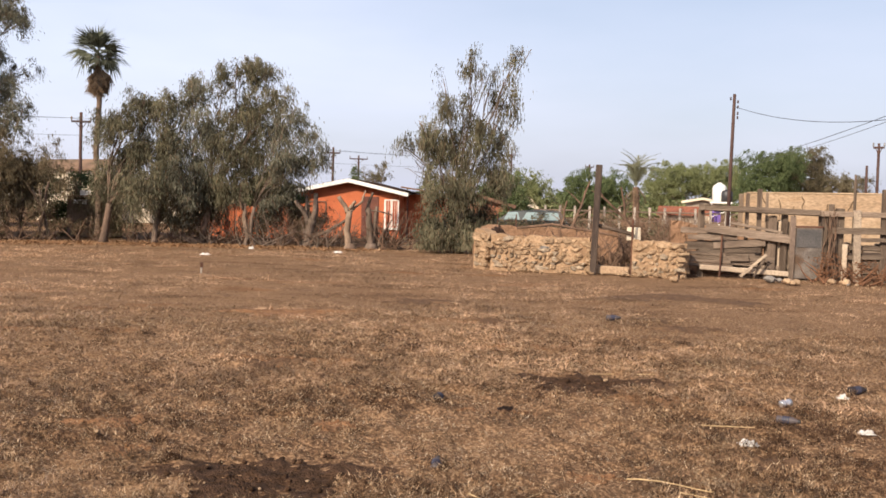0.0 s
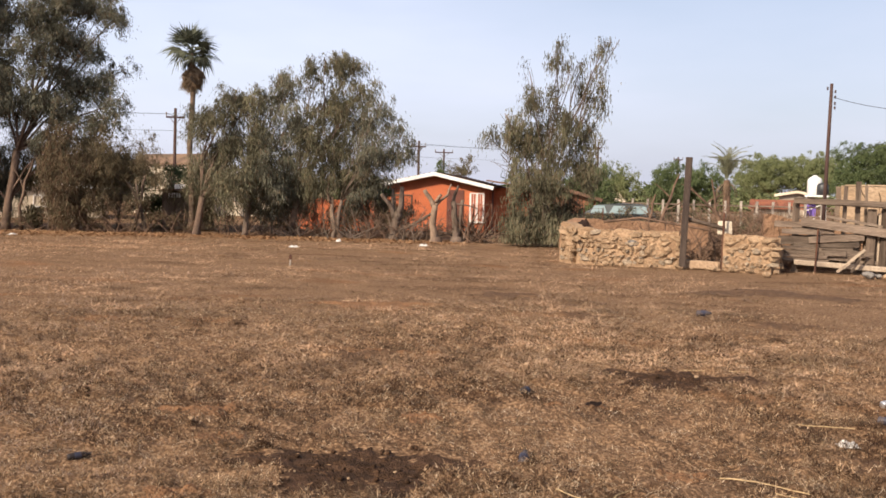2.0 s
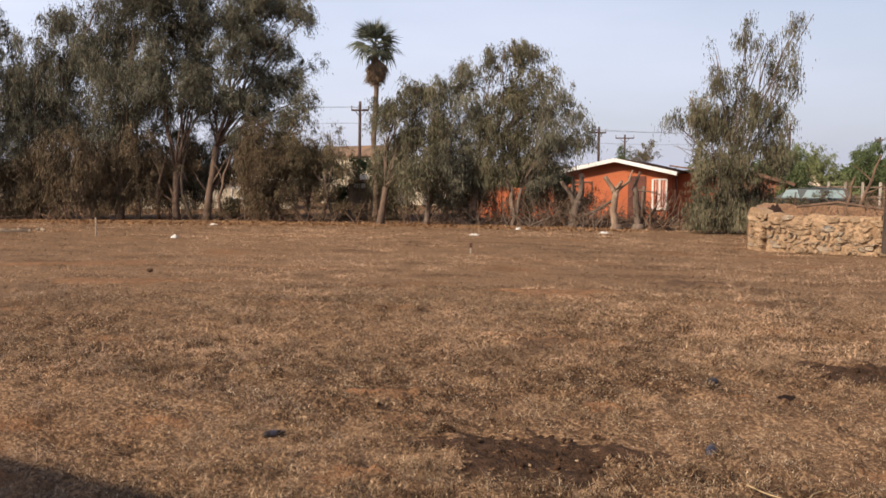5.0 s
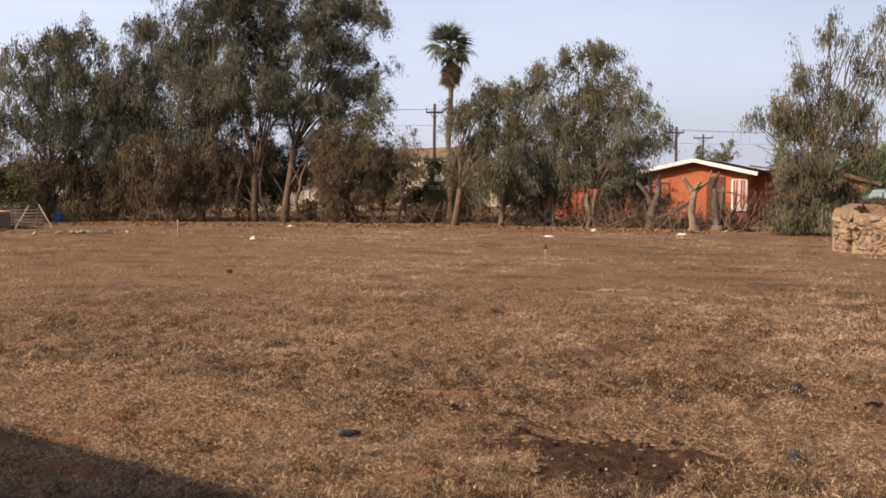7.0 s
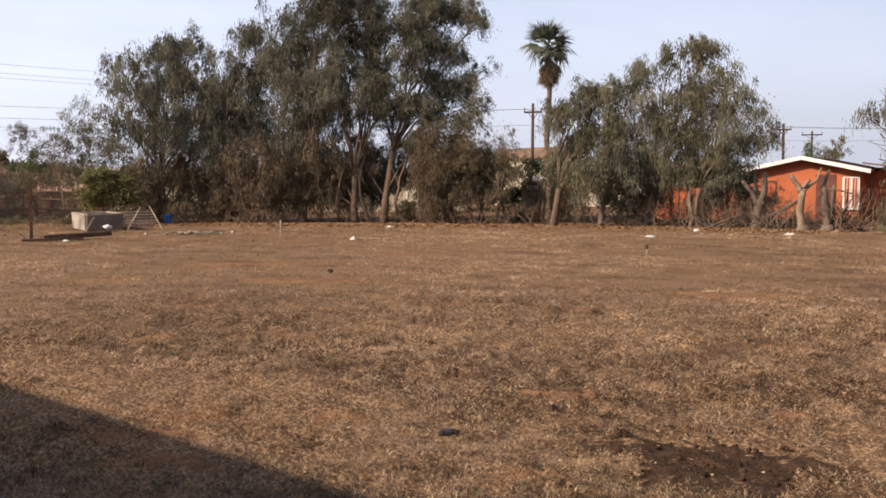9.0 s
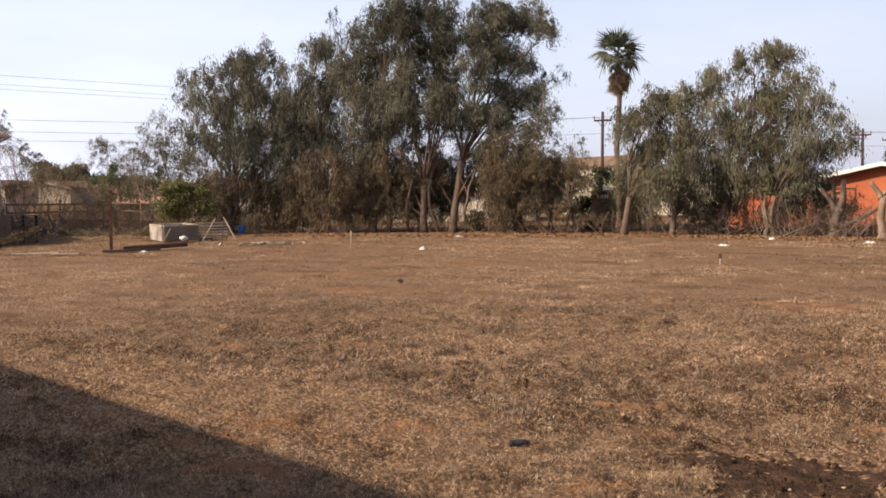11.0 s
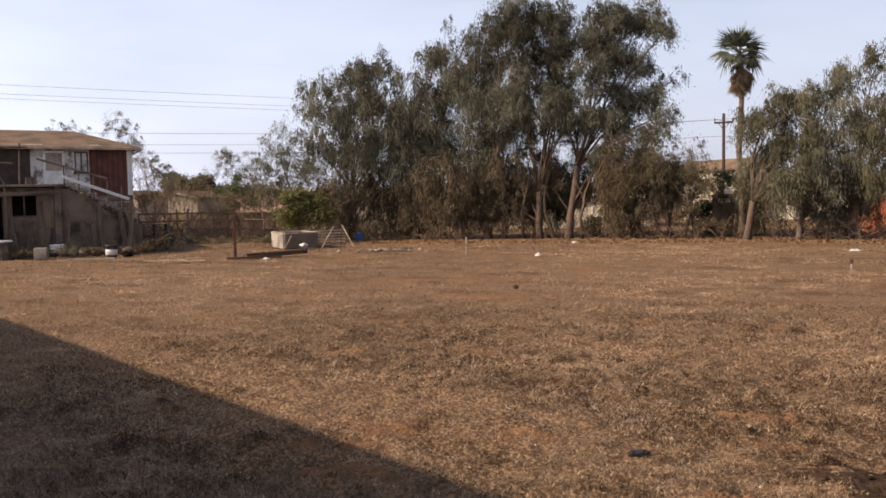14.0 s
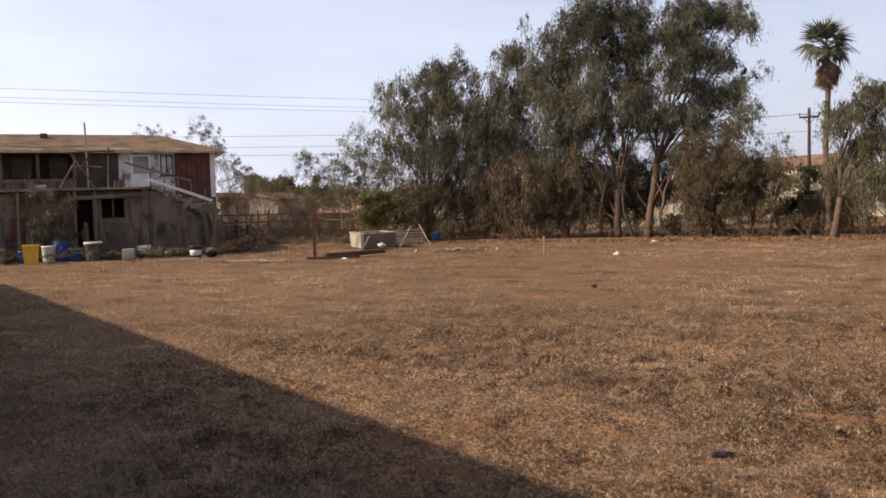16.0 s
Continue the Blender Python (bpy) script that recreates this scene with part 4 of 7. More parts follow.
tree("shrub_tree", *TREES["A8"], "olive-brown bushy shrub tree", bark=MID_BARK, leaf_material=BROWN_OLIVE, seed=10, trunk_r=0.10, fine=24, leaf=0.11, length=0.4, category="shrub", fork=0.15, bare=2)
tree("understory_tree", *TREES["D1"], "shaded drooping undergrowth tree among trunks", bark=DARK_BARK, leaf_material=EUC, seed=61, trunk_r=0.08, fine=32, leaf=0.14, category="tree", fork=0.15, droop=0.85)
tree("understory_tree", *TREES["D2"], "dark undergrowth tree behind red-brown shrub", bark=DARK_BARK, leaf_material=OLIVE, seed=62, trunk_r=0.08, density=60, category="tree", fork=0.15, droop=0.8)
tree("understory_tree", *TREES["D4"], "dark undergrowth tree behind the trunks", bark=DARK_BARK, leaf_material=OLIVE, seed=64, trunk_r=0.07, fine=40, leaf=0.13, category="tree", fork=0.15, droop=0.8)
tree("understory_tree", *TREES["D3"], "dark green hedge tree beside the palm", bark=DARK_BARK, leaf_material=GREEN, seed=63, trunk_r=0.08, density=70, category="tree", fork=0.15, droop=0.5)
tree("bush", *TREES["A9"], "low dusty green bush", bark=DRY_WOOD, leaf_material=OLIVE, seed=11, trunk_r=0.05, density=90, category="bush", fork=0.15)
tree("willow_tree", *TREES["B1"], "rounded grey-green tree with pale leaning trunk", bark=MID_BARK, leaf_material=WILLOW, seed=12, trunk_r=0.13, fork=0.28, fine=72, droop=0.8, leaf=0.125, length=0.5, swell=1.05)
tree("willow_tree", *TREES["B2"], "grey-green tree with dark upright trunk", bark=DARK_BARK, leaf_material=EUC, seed=13, trunk_r=0.10, fork=0.30, fine=72, droop=0.8, leaf=0.125, length=0.5, swell=1.05)
tree("willow_tree", *TREES["B3"], "tall grey-green tree with pale trunk", bark=MID_BARK, leaf_material=WILLOW, seed=14, trunk_r=0.13, fork=0.25, fine=72, droop=0.8, leaf=0.125, length=0.5, swell=1.05)
tree("willow_tree", *TREES["B4"], "dark green tree with thin trunk", bark=DARK_BARK, leaf_material=EUC, seed=15, trunk_r=0.07, fork=0.30, fine=72, droop=0.8, leaf=0.125, length=0.5, swell=1.05)
tree("weeping_tree", *TREES["C"], "weeping willow-like tree with long hanging leaves", bark=DARK_BARK, leaf_material=WILLOW, seed=16, trunk_r=0.11, fork=0.2, fine=74, droop=0.95, leaf=0.125, length=0.62, swell=1.0)
FAR = dict(bark=DARK_BARK, trunk_r=0.15, leaf=0.21, fine=13, droop=0.6, length=0.7)
for key, label, m in (("far1", "dense green tree beyond the ruin", FAR_GREEN), ("far2", "round dark green tree beyond the yard", GREEN), ("far3", "row of bright green pepper trees", FAR_GREEN),
                      ("far4", "dark green tree behind the adobe building", GREEN), ("far5", "olive tree behind the adobe building", OLIVE),
                      ("far6", "olive treetop behind the orange house", OLIVE),
                      ("fl1", "sparse tree beyond the old house", OLIVE), ("fl2", "thin treetop over the roof", OLIVE), ("fl3", "grey-green tree by far houses", OLIVE),
                      ("fl4", "thin tree by the pale house", OLIVE), ("hill", "rounded dark trees on the far rise", OLIVE)):
    tree("far_tree", *TREES[key], label, leaf_material=m, seed=len(key) + ord(key[-1]), **(dict(FAR, fine=0.0, density=2, leaf=0.8) if key == "hill" else dict(FAR, fine=7, leaf=0.15, length=0.5, bare=5, trunk_r=0.08) if key in ("fl1", "fl2", "fl3", "fl4") else FAR))
tree("pine_tree", *TREES["pine"], "narrow dark pine behind the house", bark=DARK_BARK, leaf_material=GREEN, seed=40, trunk_r=0.06, leaf=0.15, density=120, droop=0.3)
tree("bush", *TREES["ivy"], "bright yellow-green leafy bush", bark=DRY_WOOD, leaf_material=leaf_mat("yellow_green_leaves", [(0.125, 0.118, 0.045), (0.165, 0.152, 0.060), (0.205, 0.186, 0.082)]), seed=41, trunk_r=0.06, density=150, droop=0.3, strand=0.3, category="bush")
tree("bare_tree", *TREES["fl5"], "bare brown thicket by the corral", bark=TWIG, leaf_material=BROWN_OLIVE, seed=42, trunk_r=0.05, fine=6, leaf=0.10, length=0.4, fork=0.12, bare=6)
tree("bare_tree", *TREES["fl6"], "sparse bare tree by the corral", bark=TWIG, leaf_material=OLIVE, seed=43, trunk_r=0.06, fine=7, leaf=0.11, length=0.4, fork=0.2, bare=8)

# thin stems between the big trunks of the row
for k, (x, y, dx, h) in enumerate(((-17.6, 35.0, 0.35, 2.6), (-18.4, 35.3, -0.3, 3.2), (-19.3, 34.9, 0.25, 2.8), (-20.6, 34.8, -0.4, 3.4), (-21.9, 34.4, 0.3, 3.0), (-22.7, 34.2, -0.2, 2.8), (-15.2, 35.5, 0.5, 2.2), (-14.7, 35.6, -0.4, 2.0))):
    s = Shape()
    limb(s, (0, 0, -0.05), (dx, 0.1, h), 0.075, 0.035, 950 + k, 0, 6, 8)
    limb(s, (dx * 0.4, 0.04, h * 0.45), (dx * 0.4 - 0.45, 0.2, h * 0.95), 0.04, 0.018, 970 + k, 0, 5, 6)
    ob = part("tree_stem", s, DARK_BARK if k % 2 else MID_BARK, None, "thin dark forked stem among the tree row", True)
    ob.matrix_world = pose(x, y, 0, 0, 0, azimuth(x, y))
    tagged(ob, "", "tree", "thin stems in the row")
# leafy growth that half hides the orange walls
for k, (x, y, w, h) in enumerate(((-9.3, 36.4, 0.6, 1.4), (-6.9, 36.6, 0.5, 1.8), (-6.1, 36.2, 0.5, 1.9), (-4.9, 36.7, 0.4, 1.2))):
    tree("bush", (x, y), [(-w, 0, h * 0.45, 0.5, 0.5), (w * 0.6, 0.2, h * 0.6, 0.55, 0.6), (0, 0, h * 0.8, 0.5, 0.4)], "dark dusty bush before the orange wall", bark=DRY_WOOD, leaf_material=(BROWN_OLIVE, OLIVE, DRY_LEAF, DRY_LEAF)[k], seed=140 + k, trunk_r=0.05, fine=60, leaf=0.10, length=0.35, category="bush", fork=0.15, bare=4)
# green shrub tree in the lee of the weeping tree, and the brown growth round the corral
tree("shrub_tree", (3.3, 49.0), [(-1.0, 0, 2.5, 1.0, 0.9), (0.2, 0.2, 2.7, 1.0, 0.85), (0.9, 0, 2.0, 0.8, 0.8), (0.0, 0, 1.4, 1.2, 0.9)], "green shrub tree beyond the weeping tree", bark=DARK_BARK, leaf_material=GREEN, seed=47, trunk_r=0.07, density=60, droop=0.55, category="tree", fork=0.2)
tree("shrub_tree", (-39.8, 34.1), [(-0.2, 0, 2.6, 0.75, 0.85), (0.3, 0.2, 2.1, 0.85, 0.8), (-0.3, 0, 1.5, 0.7, 0.7)], "dark green dense tree behind the corral", bark=DARK_BARK, leaf_material=GREEN, seed=48, trunk_r=0.08, density=70, droop=0.5, category="tree", fork=0.25)
for k, (x, y, h) in enumerate(((-47.5, 34.4, 4.6), (-45.0, 34.6, 3.4), (-43.6, 36.2, 3.3), (-42.0, 38.0, 3.5), (-38.6, 27.6, 2.6), (-38.2, 31.4, 2.7), (-36.8, 32.4, 2.9))):
    r = random.Random(k)
    tree("bare_tree", (x, y), [(r.uniform(-1.3, 1.3), r.uniform(-0.5, 0.5), h * r.uniform(0.45, 0.88), r.uniform(0.5, 0.8), r.uniform(0.5, 0.9)) for _ in range(6)], "nearly leafless brown tree by the corral", bark=TWIG, leaf_material=WILLOW if k % 3 == 1 else BROWN_OLIVE, seed=80 + k, trunk_r=0.05, fine=6, leaf=0.10, length=0.4, fork=0.15, bare=7, strand=0.4)


def fan_frond(dead, seed):
    """One fan leaf: stalk along +x, blades spread at its end."""
    rnd = random.Random(seed)
    s = Shape()
    s.tube([(0, 0, 0), (0.2, 0, 0.02), (0.42, 0, 0)], [0.018, 0.014, 0.010], 5)
    for k in range(17):
        a = radians(-64 + 128 * k / 16) * (0.55 if dead else 1)
        L = rnd.uniform(0.68, 0.95) * (1.1 - 0.3 * abs(a))
        d, side = Vector((math.cos(a), math.sin(a), 0)), Vector((-math.sin(a), math.cos(a), 0))
        b = Vector((0.40, 0, 0))
        m = b + d * L * 0.55 + Vector((0, 0, 0.02))
        t = b + d * L + Vector((0, 0, -L * (0.45 if dead else 0.28)))
        s.add([b, m - side * 0.033, m + side * 0.033, t], [(0, 1, 3, 2)])
    return s.mesh("frond")


def fan_palm(x, y, height):
    root = thing("fan_palm", x, y, 0, 0, "tall fan palm with skirt of dead fronds", "palm tree")
    s = Shape()
    n = 14
    s.tube([(0.06 * math.sin(i * 0.7), 0, -0.1 + (height + 0.1) * i / n) for i in range(n + 1)], [0.125 - 0.04 * i / n + (0.05 if i == 0 else 0) + 0.006 * (i % 2) for i in range(n + 1)], 12)
    part("trunk", s, mat("palm_bark", (0.20, 0.14, 0.10), (0.13, 0.09, 0.065), 3, 0.95, 0.4, 20, stretch=(1, 1, 4)), root, "", True)
    green, dead = fan_frond(False, 1), fan_frond(True, 2)
    rnd = random.Random(5)
    for i in range(30):
        up = 88 - 128 * (i / 29) ** 0.9
        ob = part("frond", green, PALM_LEAF, root)
        ob.matrix_local = pose(0, 0, height + 0.05 * rnd.random(), 0, 0, i * 137.5 + rnd.uniform(-10, 10)) @ pose(0, 0, 0, 0, -up, 0) @ pose(0, 0, 0, rnd.uniform(-35, 35)) @ Matrix.Diagonal((*[rnd.uniform(0.84, 1.1)] * 3, 1))
    for i in range(34):
        ob = part("dead_frond", dead, PALM_DEAD, root)
        ob.matrix_local = pose(0, 0, height - 0.10 - 0.5 * rnd.random(), 0, 0, i * 137.5) @ pose(0, 0, 0, 0, rnd.uniform(60, 86), 0) @ pose(0, 0, 0, rnd.uniform(-50, 50)) @ Matrix.Diagonal((*[rnd.uniform(0.66, 0.98)] * 3, 1))
    return root


fan_palm(-13.4, 36.9, 7.05)


PALM_PALE = leaf_mat("pale_palm_fronds", [(0.16, 0.165, 0.10), (0.21, 0.21, 0.13), (0.26, 0.25, 0.165)], 0.3)


def date_palm(x, y, height):
    root = thing("date_palm", x, y, 0, 0, "date palm with arching feathery fronds", "palm tree")
    part("trunk", Shape().tube([(0, 0, -0.1), (0.05, 0, height * 0.5), (0, 0, height)], [0.24, 0.22, 0.17], 10), mat("palm_boots", (0.17, 0.105, 0.068), (0.11, 0.068, 0.046), 5, 0.95, 0.4, 12), root, "trunk of rough brown leaf stubs")
    s = Shape()
    rnd = random.Random(3)
    def spine(q):
        return Vector((2.2 * q, 0, 0.9 * q - 1.9 * q * q * q))
    s.tube([spine(i / 12) for i in range(13)], [0.028 - 0.002 * i for i in range(13)], 4)
    for i in range(30):
        q = 0.18 + 0.82 * i / 29
        p = spine(q)
        for sg in (-1, 1):
            L = 0.42 * math.sin(math.pi * (0.25 + 0.65 * q)) + 0.06
            e = p + Vector((0.45 * L, sg * 0.8 * L, -0.35 * L + rnd.uniform(-0.05, 0.05)))
            s.add([p, p + Vector((0.045, 0, 0.0)), e], [(0, 1, 2)])
    me = s.mesh("frond")
    for i in range(17):
        ob = part("frond", me, PALM_PALE, root)
        ob.matrix_local = pose(0, 0, height, 0, 0, i * 137.5 + 20) @ pose(0, 0, 0, 0, -98 + 56 * i / 16, 0) @ Matrix.Diagonal((*[1.0 - 0.22 * rnd.random()] * 3, 1))
    dead = me.copy()
    for i in range(10):
        ob = part("dead_frond", dead, PALM_DEAD, root)
        ob.matrix_local = pose(0, 0, height - 0.1, 0, 0, i * 137.5) @ pose(0, 0, 0, 0, 45 + 30 * rnd.random(), 0) @ Matrix.Diagonal((*[0.45 + 0.15 * rnd.random()] * 3, 1))


date_palm(11.4, 56.4, 2.95)


yucca = thing("small_fan_palm", -5.75, 38.2, 0, 0, "small green fan palm by the house", "palm")
part("trunk", Shape().tube([(0, 0, -0.05), (0.03, 0, 0.7), (0, 0, 1.45)], [0.12, 0.10, 0.11], 8), DARK_BARK, yucca)
yme, yr = fan_frond(False, 7), random.Random(2)
for i in range(14):
    ob = part("frond", yme, GREEN, yucca)
    ob.matrix_local = pose(0, 0, 1.42, 0, 0, i * 137.5) @ pose(0, 0, 0, 0, -75 + 8 * i, 0) @ Matrix.Diagonal((0.62, 0.62, 0.62, 1))

# ---------------------------------------------------------------- orange house


def window(parent, name, u, v, z, w, h, frame_mat, bars=0, pane_mat=None):
    """A window set in a wall that faces -y: frame, sill, pane and, if any, bars."""
    # backing box in the interior shade colour
    root = part(name, Shape().box((u, v + 0.05, z), (w + 0.04, 0.06, h + 0.04)), DARK, parent)
    s = Shape()
    for a, b in (((-1, -1), (1, -1)), ((-1, 1), (1, 1)), ((-1, -1), (-1, 1)), ((1, -1), (1, 1)), ((0, -1), (0, 1))):
        s.beam((u + a[0] * w / 2, v - 0.015, z + a[1] * h / 2), (u + b[0] * w / 2, v - 0.015, z + b[1] * h / 2), 0.06, 0.05)
    part("window_frame", s, frame_mat, root)
    part("pane", Shape().box((u, v + 0.012, z), (w, 0.008, h)), pane_mat or GLASS, root)
    part("window_sill", Shape().box((u, v - 0.06, z - h / 2 - 0.03), (w + 0.16, 0.16, 0.05), None, 0.008), frame_mat, root)
    for k in range(bars):
        q = u - w / 2 + w * (k + 0.5) / bars
        part("bar", Shape().tube([(q, v - 0.07, z - h / 2), (q, v - 0.07, z + h / 2)], 0.012, 6), WHITE, root)
    return root


def gable_house(x, y, rz, w, d, eave, ridge, wall_mat, roof_mat, label, overhang=0.45, name="house", courses=12, edge=None):
    root = thing(name, x, y, 0, rz, label, "house")
    t = 0.2
    s = Shape()
    pent = [(-w / 2, 0), (w / 2, 0), (w / 2, eave), (0, ridge - 0.08), (-w / 2, eave)]
    for yy in (0, d - t):
        f = [(px, yy, pz) for px, pz in pent] + [(px, yy + t, pz) for px, pz in pent]
        s.add(f, [(0, 1, 2, 3, 4), (9, 8, 7, 6, 5), (0, 5, 6, 1), (1, 6, 7, 2), (2, 7, 8, 3), (3, 8, 9, 4), (4, 9, 5, 0)])
    for sx in (-1, 1):
        s.box((sx * (w / 2 - t / 2), d / 2, eave / 2), (t, d - 2 * t, eave))
    wall = part("wall", s, wall_mat, root)
    slope = (ridge - eave) / (w / 2)
    for sx in (-1, 1):
        s = Shape()
        e = w / 2 + overhang
        ze = ridge - slope * e
        a = [(0, -overhang, ridge), (sx * e, -overhang, ze), (sx * e, d + overhang, ze), (0, d + overhang, ridge)]
        b = [(p[0], p[1], p[2] + 0.07) for p in a]
        s.add(a + b, [(0, 1, 2, 3), (7, 6, 5, 4), (0, 4, 5, 1), (1, 5, 6, 2), (2, 6, 7, 3), (3, 7, 4, 0)])
        roof = part("roof", s, roof_mat, root)
        for k in range(1, courses):
            q = k / courses
            part("roof_course", Shape().beam((sx * e * q, -overhang, ridge - slope * e * q + 0.085), (sx * e * q, d + overhang, ridge - slope * e * q + 0.085), 0.05, 0.03, 0), roof_mat, roof)
        part("fascia", Shape().beam((0, -overhang - 0.022, ridge - 0.01), (sx * e, -overhang - 0.022, ze - 0.01), 0.035, 0.17), edge or WHITE, root, "painted fascia board")
    return root, wall


house, house_wall = gable_house(-4.30, 43.9, -4, 4.6, 9, 2.16, 2.66, ORANGE, TILE, "low orange rendered house with white-edged gable roof")
window(house, "window", 1.95, 0.0, 1.15, 0.62, 1.3, WHITE, 6, WHITE_P)
window(house, "window", -1.5, 0.0, 1.25, 0.8, 0.8, DARK_BARK, 0)
d = part("door", Shape().box((0.95, 0.0, 0.98), (0.8, 0.07, 1.92), None, 0.01), RED_BROWN, house)
part("handle", Shape().rock((0.65, -0.06, 1.0), (0.05, 0.06, 0.05), 1), STEEL, d)
part("lean_to_roof", Shape().beam((2.3, 3.0, 2.42), (4.7, 3.0, 2.08), 5.0, 0.07), TILE, house, "brown lean-to roof")
part("lean_to_wall", Shape().box((3.35, 2.0, 1.05), (2.1, 0.18, 2.1), None, 0.01), ORANGE, house)
for q in (2.6, 4.4):
    part("porch_post", Shape().beam((q, 0.7, 0), (q, 0.7, 2.1), 0.09, 0.09), RED_BROWN, house)
gw = thing("garden_wall", -10.55, 42.2, 0, -4, "low orange garden wall behind the tree row", "wall")
for k in range(3):
    part("panel", Shape().box((0.62 + 1.26 * k, 0, 0.68), (1.22, 0.18, 1.36), None, 0.02), ORANGE, gw)
    part("pillar", Shape().box((1.26 * k, -0.02, 0.72), (0.24, 0.26, 1.44), None, 0.02), ORANGE, gw)

# wire fence in front of the house
wf = thing("wire_fence", -3.0, 39.2, 0, -5, "rusty wire fence with thin posts before the house", "fence")
for k in range(9):
    part("post", Shape().tube([(k * 0.75, 0, 0), (k * 0.75 + 0.02, 0.02, 1.35)], 0.028, 6), RUST, wf)
for k in range(6):
    part("wire", Shape().tube([(j * 0.75, 0.03, 0.2 + 0.22 * k + 0.02 * math.sin(j * 2 + k)) for j in range(9)], 0.006, 4), RUST, wf)

# ---------------------------------------------------------------- pruned trunks and brush in the tree row


def stub_tree(x, y, label, bark, parts_, r, seed):
    """A lopped tree: trunk and cut limbs, each a tapering stub."""
    root = thing("lopped_tree", x, y, 0, azimuth(x, y), label, "tree stump", "lopped trees in the row")
    for i, (a, b, r0, r1) in enumerate(parts_):
        s = Shape()
        limb(s, a, b, r0 * 0.82, r1 * 0.82, seed + i, 0, 6, 9)
        part("trunk" if i == 0 else "cut_limb", s, bark, root, "", True)
    s = Shape()
    s.tube([(parts_[0][0][0], 0, -0.12), (parts_[0][0][0], 0, 0.2)], [r * 1.9, r * 1.1], 9)
    part("root_flare", s, bark, root, "", True)


stub_tree(-3.29, 34.1, "pale lopped tree trunk with forked cut limbs", BARK,
          [((0.0, 0, 0), (-0.12, 0, 1.35), 0.17, 0.13), ((-0.12, 0, 1.3), (-0.42, 0.1, 1.86), 0.11, 0.09), ((-0.1, 0, 1.25), (0.42, 0.1, 1.75), 0.08, 0.05), ((0.40, 0.1, 1.7), (0.5, 0.1, 2.1), 0.05, 0.03),
           ((-0.05, 0, 1.45), (0.15, -0.2, 1.7), 0.08, 0.07)], 0.16, 1)
stub_tree(-2.62, 34.5, "dark lopped trunk leaning over", DARK_BARK,
          [((0.05, 0, 0), (-0.1, 0, 1.5), 0.17, 0.12), ((0.1, 0, 0.1), (0.22, 0.1, 1.55), 0.10, 0.08), ((-0.1, 0, 1.4), (0.05, 0, 2.05), 0.09, 0.05), ((0.3, 0, 0.1), (0.75, 0.2, 1.1), 0.05, 0.03), ((0.0, 0, 1.4), (0.85, 0.1, 1.25), 0.035, 0.02)], 0.17, 11)
stub_tree(-5.0, 35.4, "dark multi-stemmed lopped tree", DARK_BARK,
          [((0, 0, 0), (0.12, 0, 1.0), 0.24, 0.18), ((0.1, 0, 0.9), (0.32, 0, 1.95), 0.14, 0.10), ((0, 0, 0.8), (-0.42, 0, 1.7), 0.13, 0.08), ((0.1, 0, 0.3), (1.55, -0.2, 1.05), 0.09, 0.06), ((0, 0, 0.6), (-0.1, 0.2, 1.9), 0.1, 0.06)], 0.24, 21)
stub_tree(-7.1, 35.2, "leaning thin trunk with broken branches", BARK,
          [((0.1, 0, 0), (-0.35, 0, 1.5), 0.12, 0.08), ((-0.3, 0, 1.3), (-0.4, 0, 2.3), 0.07, 0.05)], 0.12, 31)


def brush_pile(x, y, w, h, n, label, material, seed, name="brush_pile"):
    """Dry branches leaning over one another."""
    rnd = random.Random(seed)
    s = Shape()
    for i in range(n):
        a = Vector((rnd.uniform(-w, w), rnd.uniform(-0.5, 0.5), 0.0))
        ang, ln = rnd.uniform(0.15, 2.9), h * rnd.uniform(0.5, 1.35)
        b = a + Vector((math.cos(ang) * ln, rnd.uniform(-0.5, 0.5), abs(math.sin(ang)) * ln * 0.9 + 0.08))
        pts = limb(s, a, b, rnd.uniform(0.012, 0.035), 0.006, seed + i, -0.05, 5, 5)
        for j in range(3):
            p = pts[rnd.randint(1, 5)]
            limb(s, p, p + Vector((rnd.uniform(-0.4, 0.4), rnd.uniform(-0.3, 0.3), rnd.uniform(-0.05, 0.4))) * h * 0.6, 0.009, 0.003, seed + i * 5 + j, 0, 3, 4)
    ob = part(name, s, material, None, label)
    ob.matrix_world = pose(x, y, 0, 0, 0, azimuth(x, y))
    return tagged(ob, "", "brush", "dry brush", "stuff")


for i, (x, y, w, h, n) in enumerate([(-6.0, 35.2, 1.0, 1.3, 34), (-1.6, 34.6, 0.7, 1.3, 24), (-11.0, 35.0, 0.6, 0.8, 18), (-9.8, 35.3, 0.5, 0.7, 14), (-13.3, 35.4, 0.5, 1.0, 12), (-14.9, 35.0, 0.8, 1.0, 14), (-16.3, 34.8, 0.6, 0.9, 12),
                                     (-18.0, 34.8, 0.7, 0.8, 12), (-20.9, 34.4, 0.8, 0.7, 10), (-3.9, 35.3, 0.6, 1.1, 22), (-8.2, 35.8, 0.9, 1.0, 44), (-5.6, 36.2, 0.9, 1.2, 40), (-4.1, 36.0, 0.8, 1.0, 36), (-2.2, 35.6, 0.6, 1.0, 30), (-24.5, 32.5, 1.0, 0.7, 24)]):
    brush_pile(x, y, w, h, n, "dry fallen branches under the trees", DRY_WOOD, 50 + i * 9)
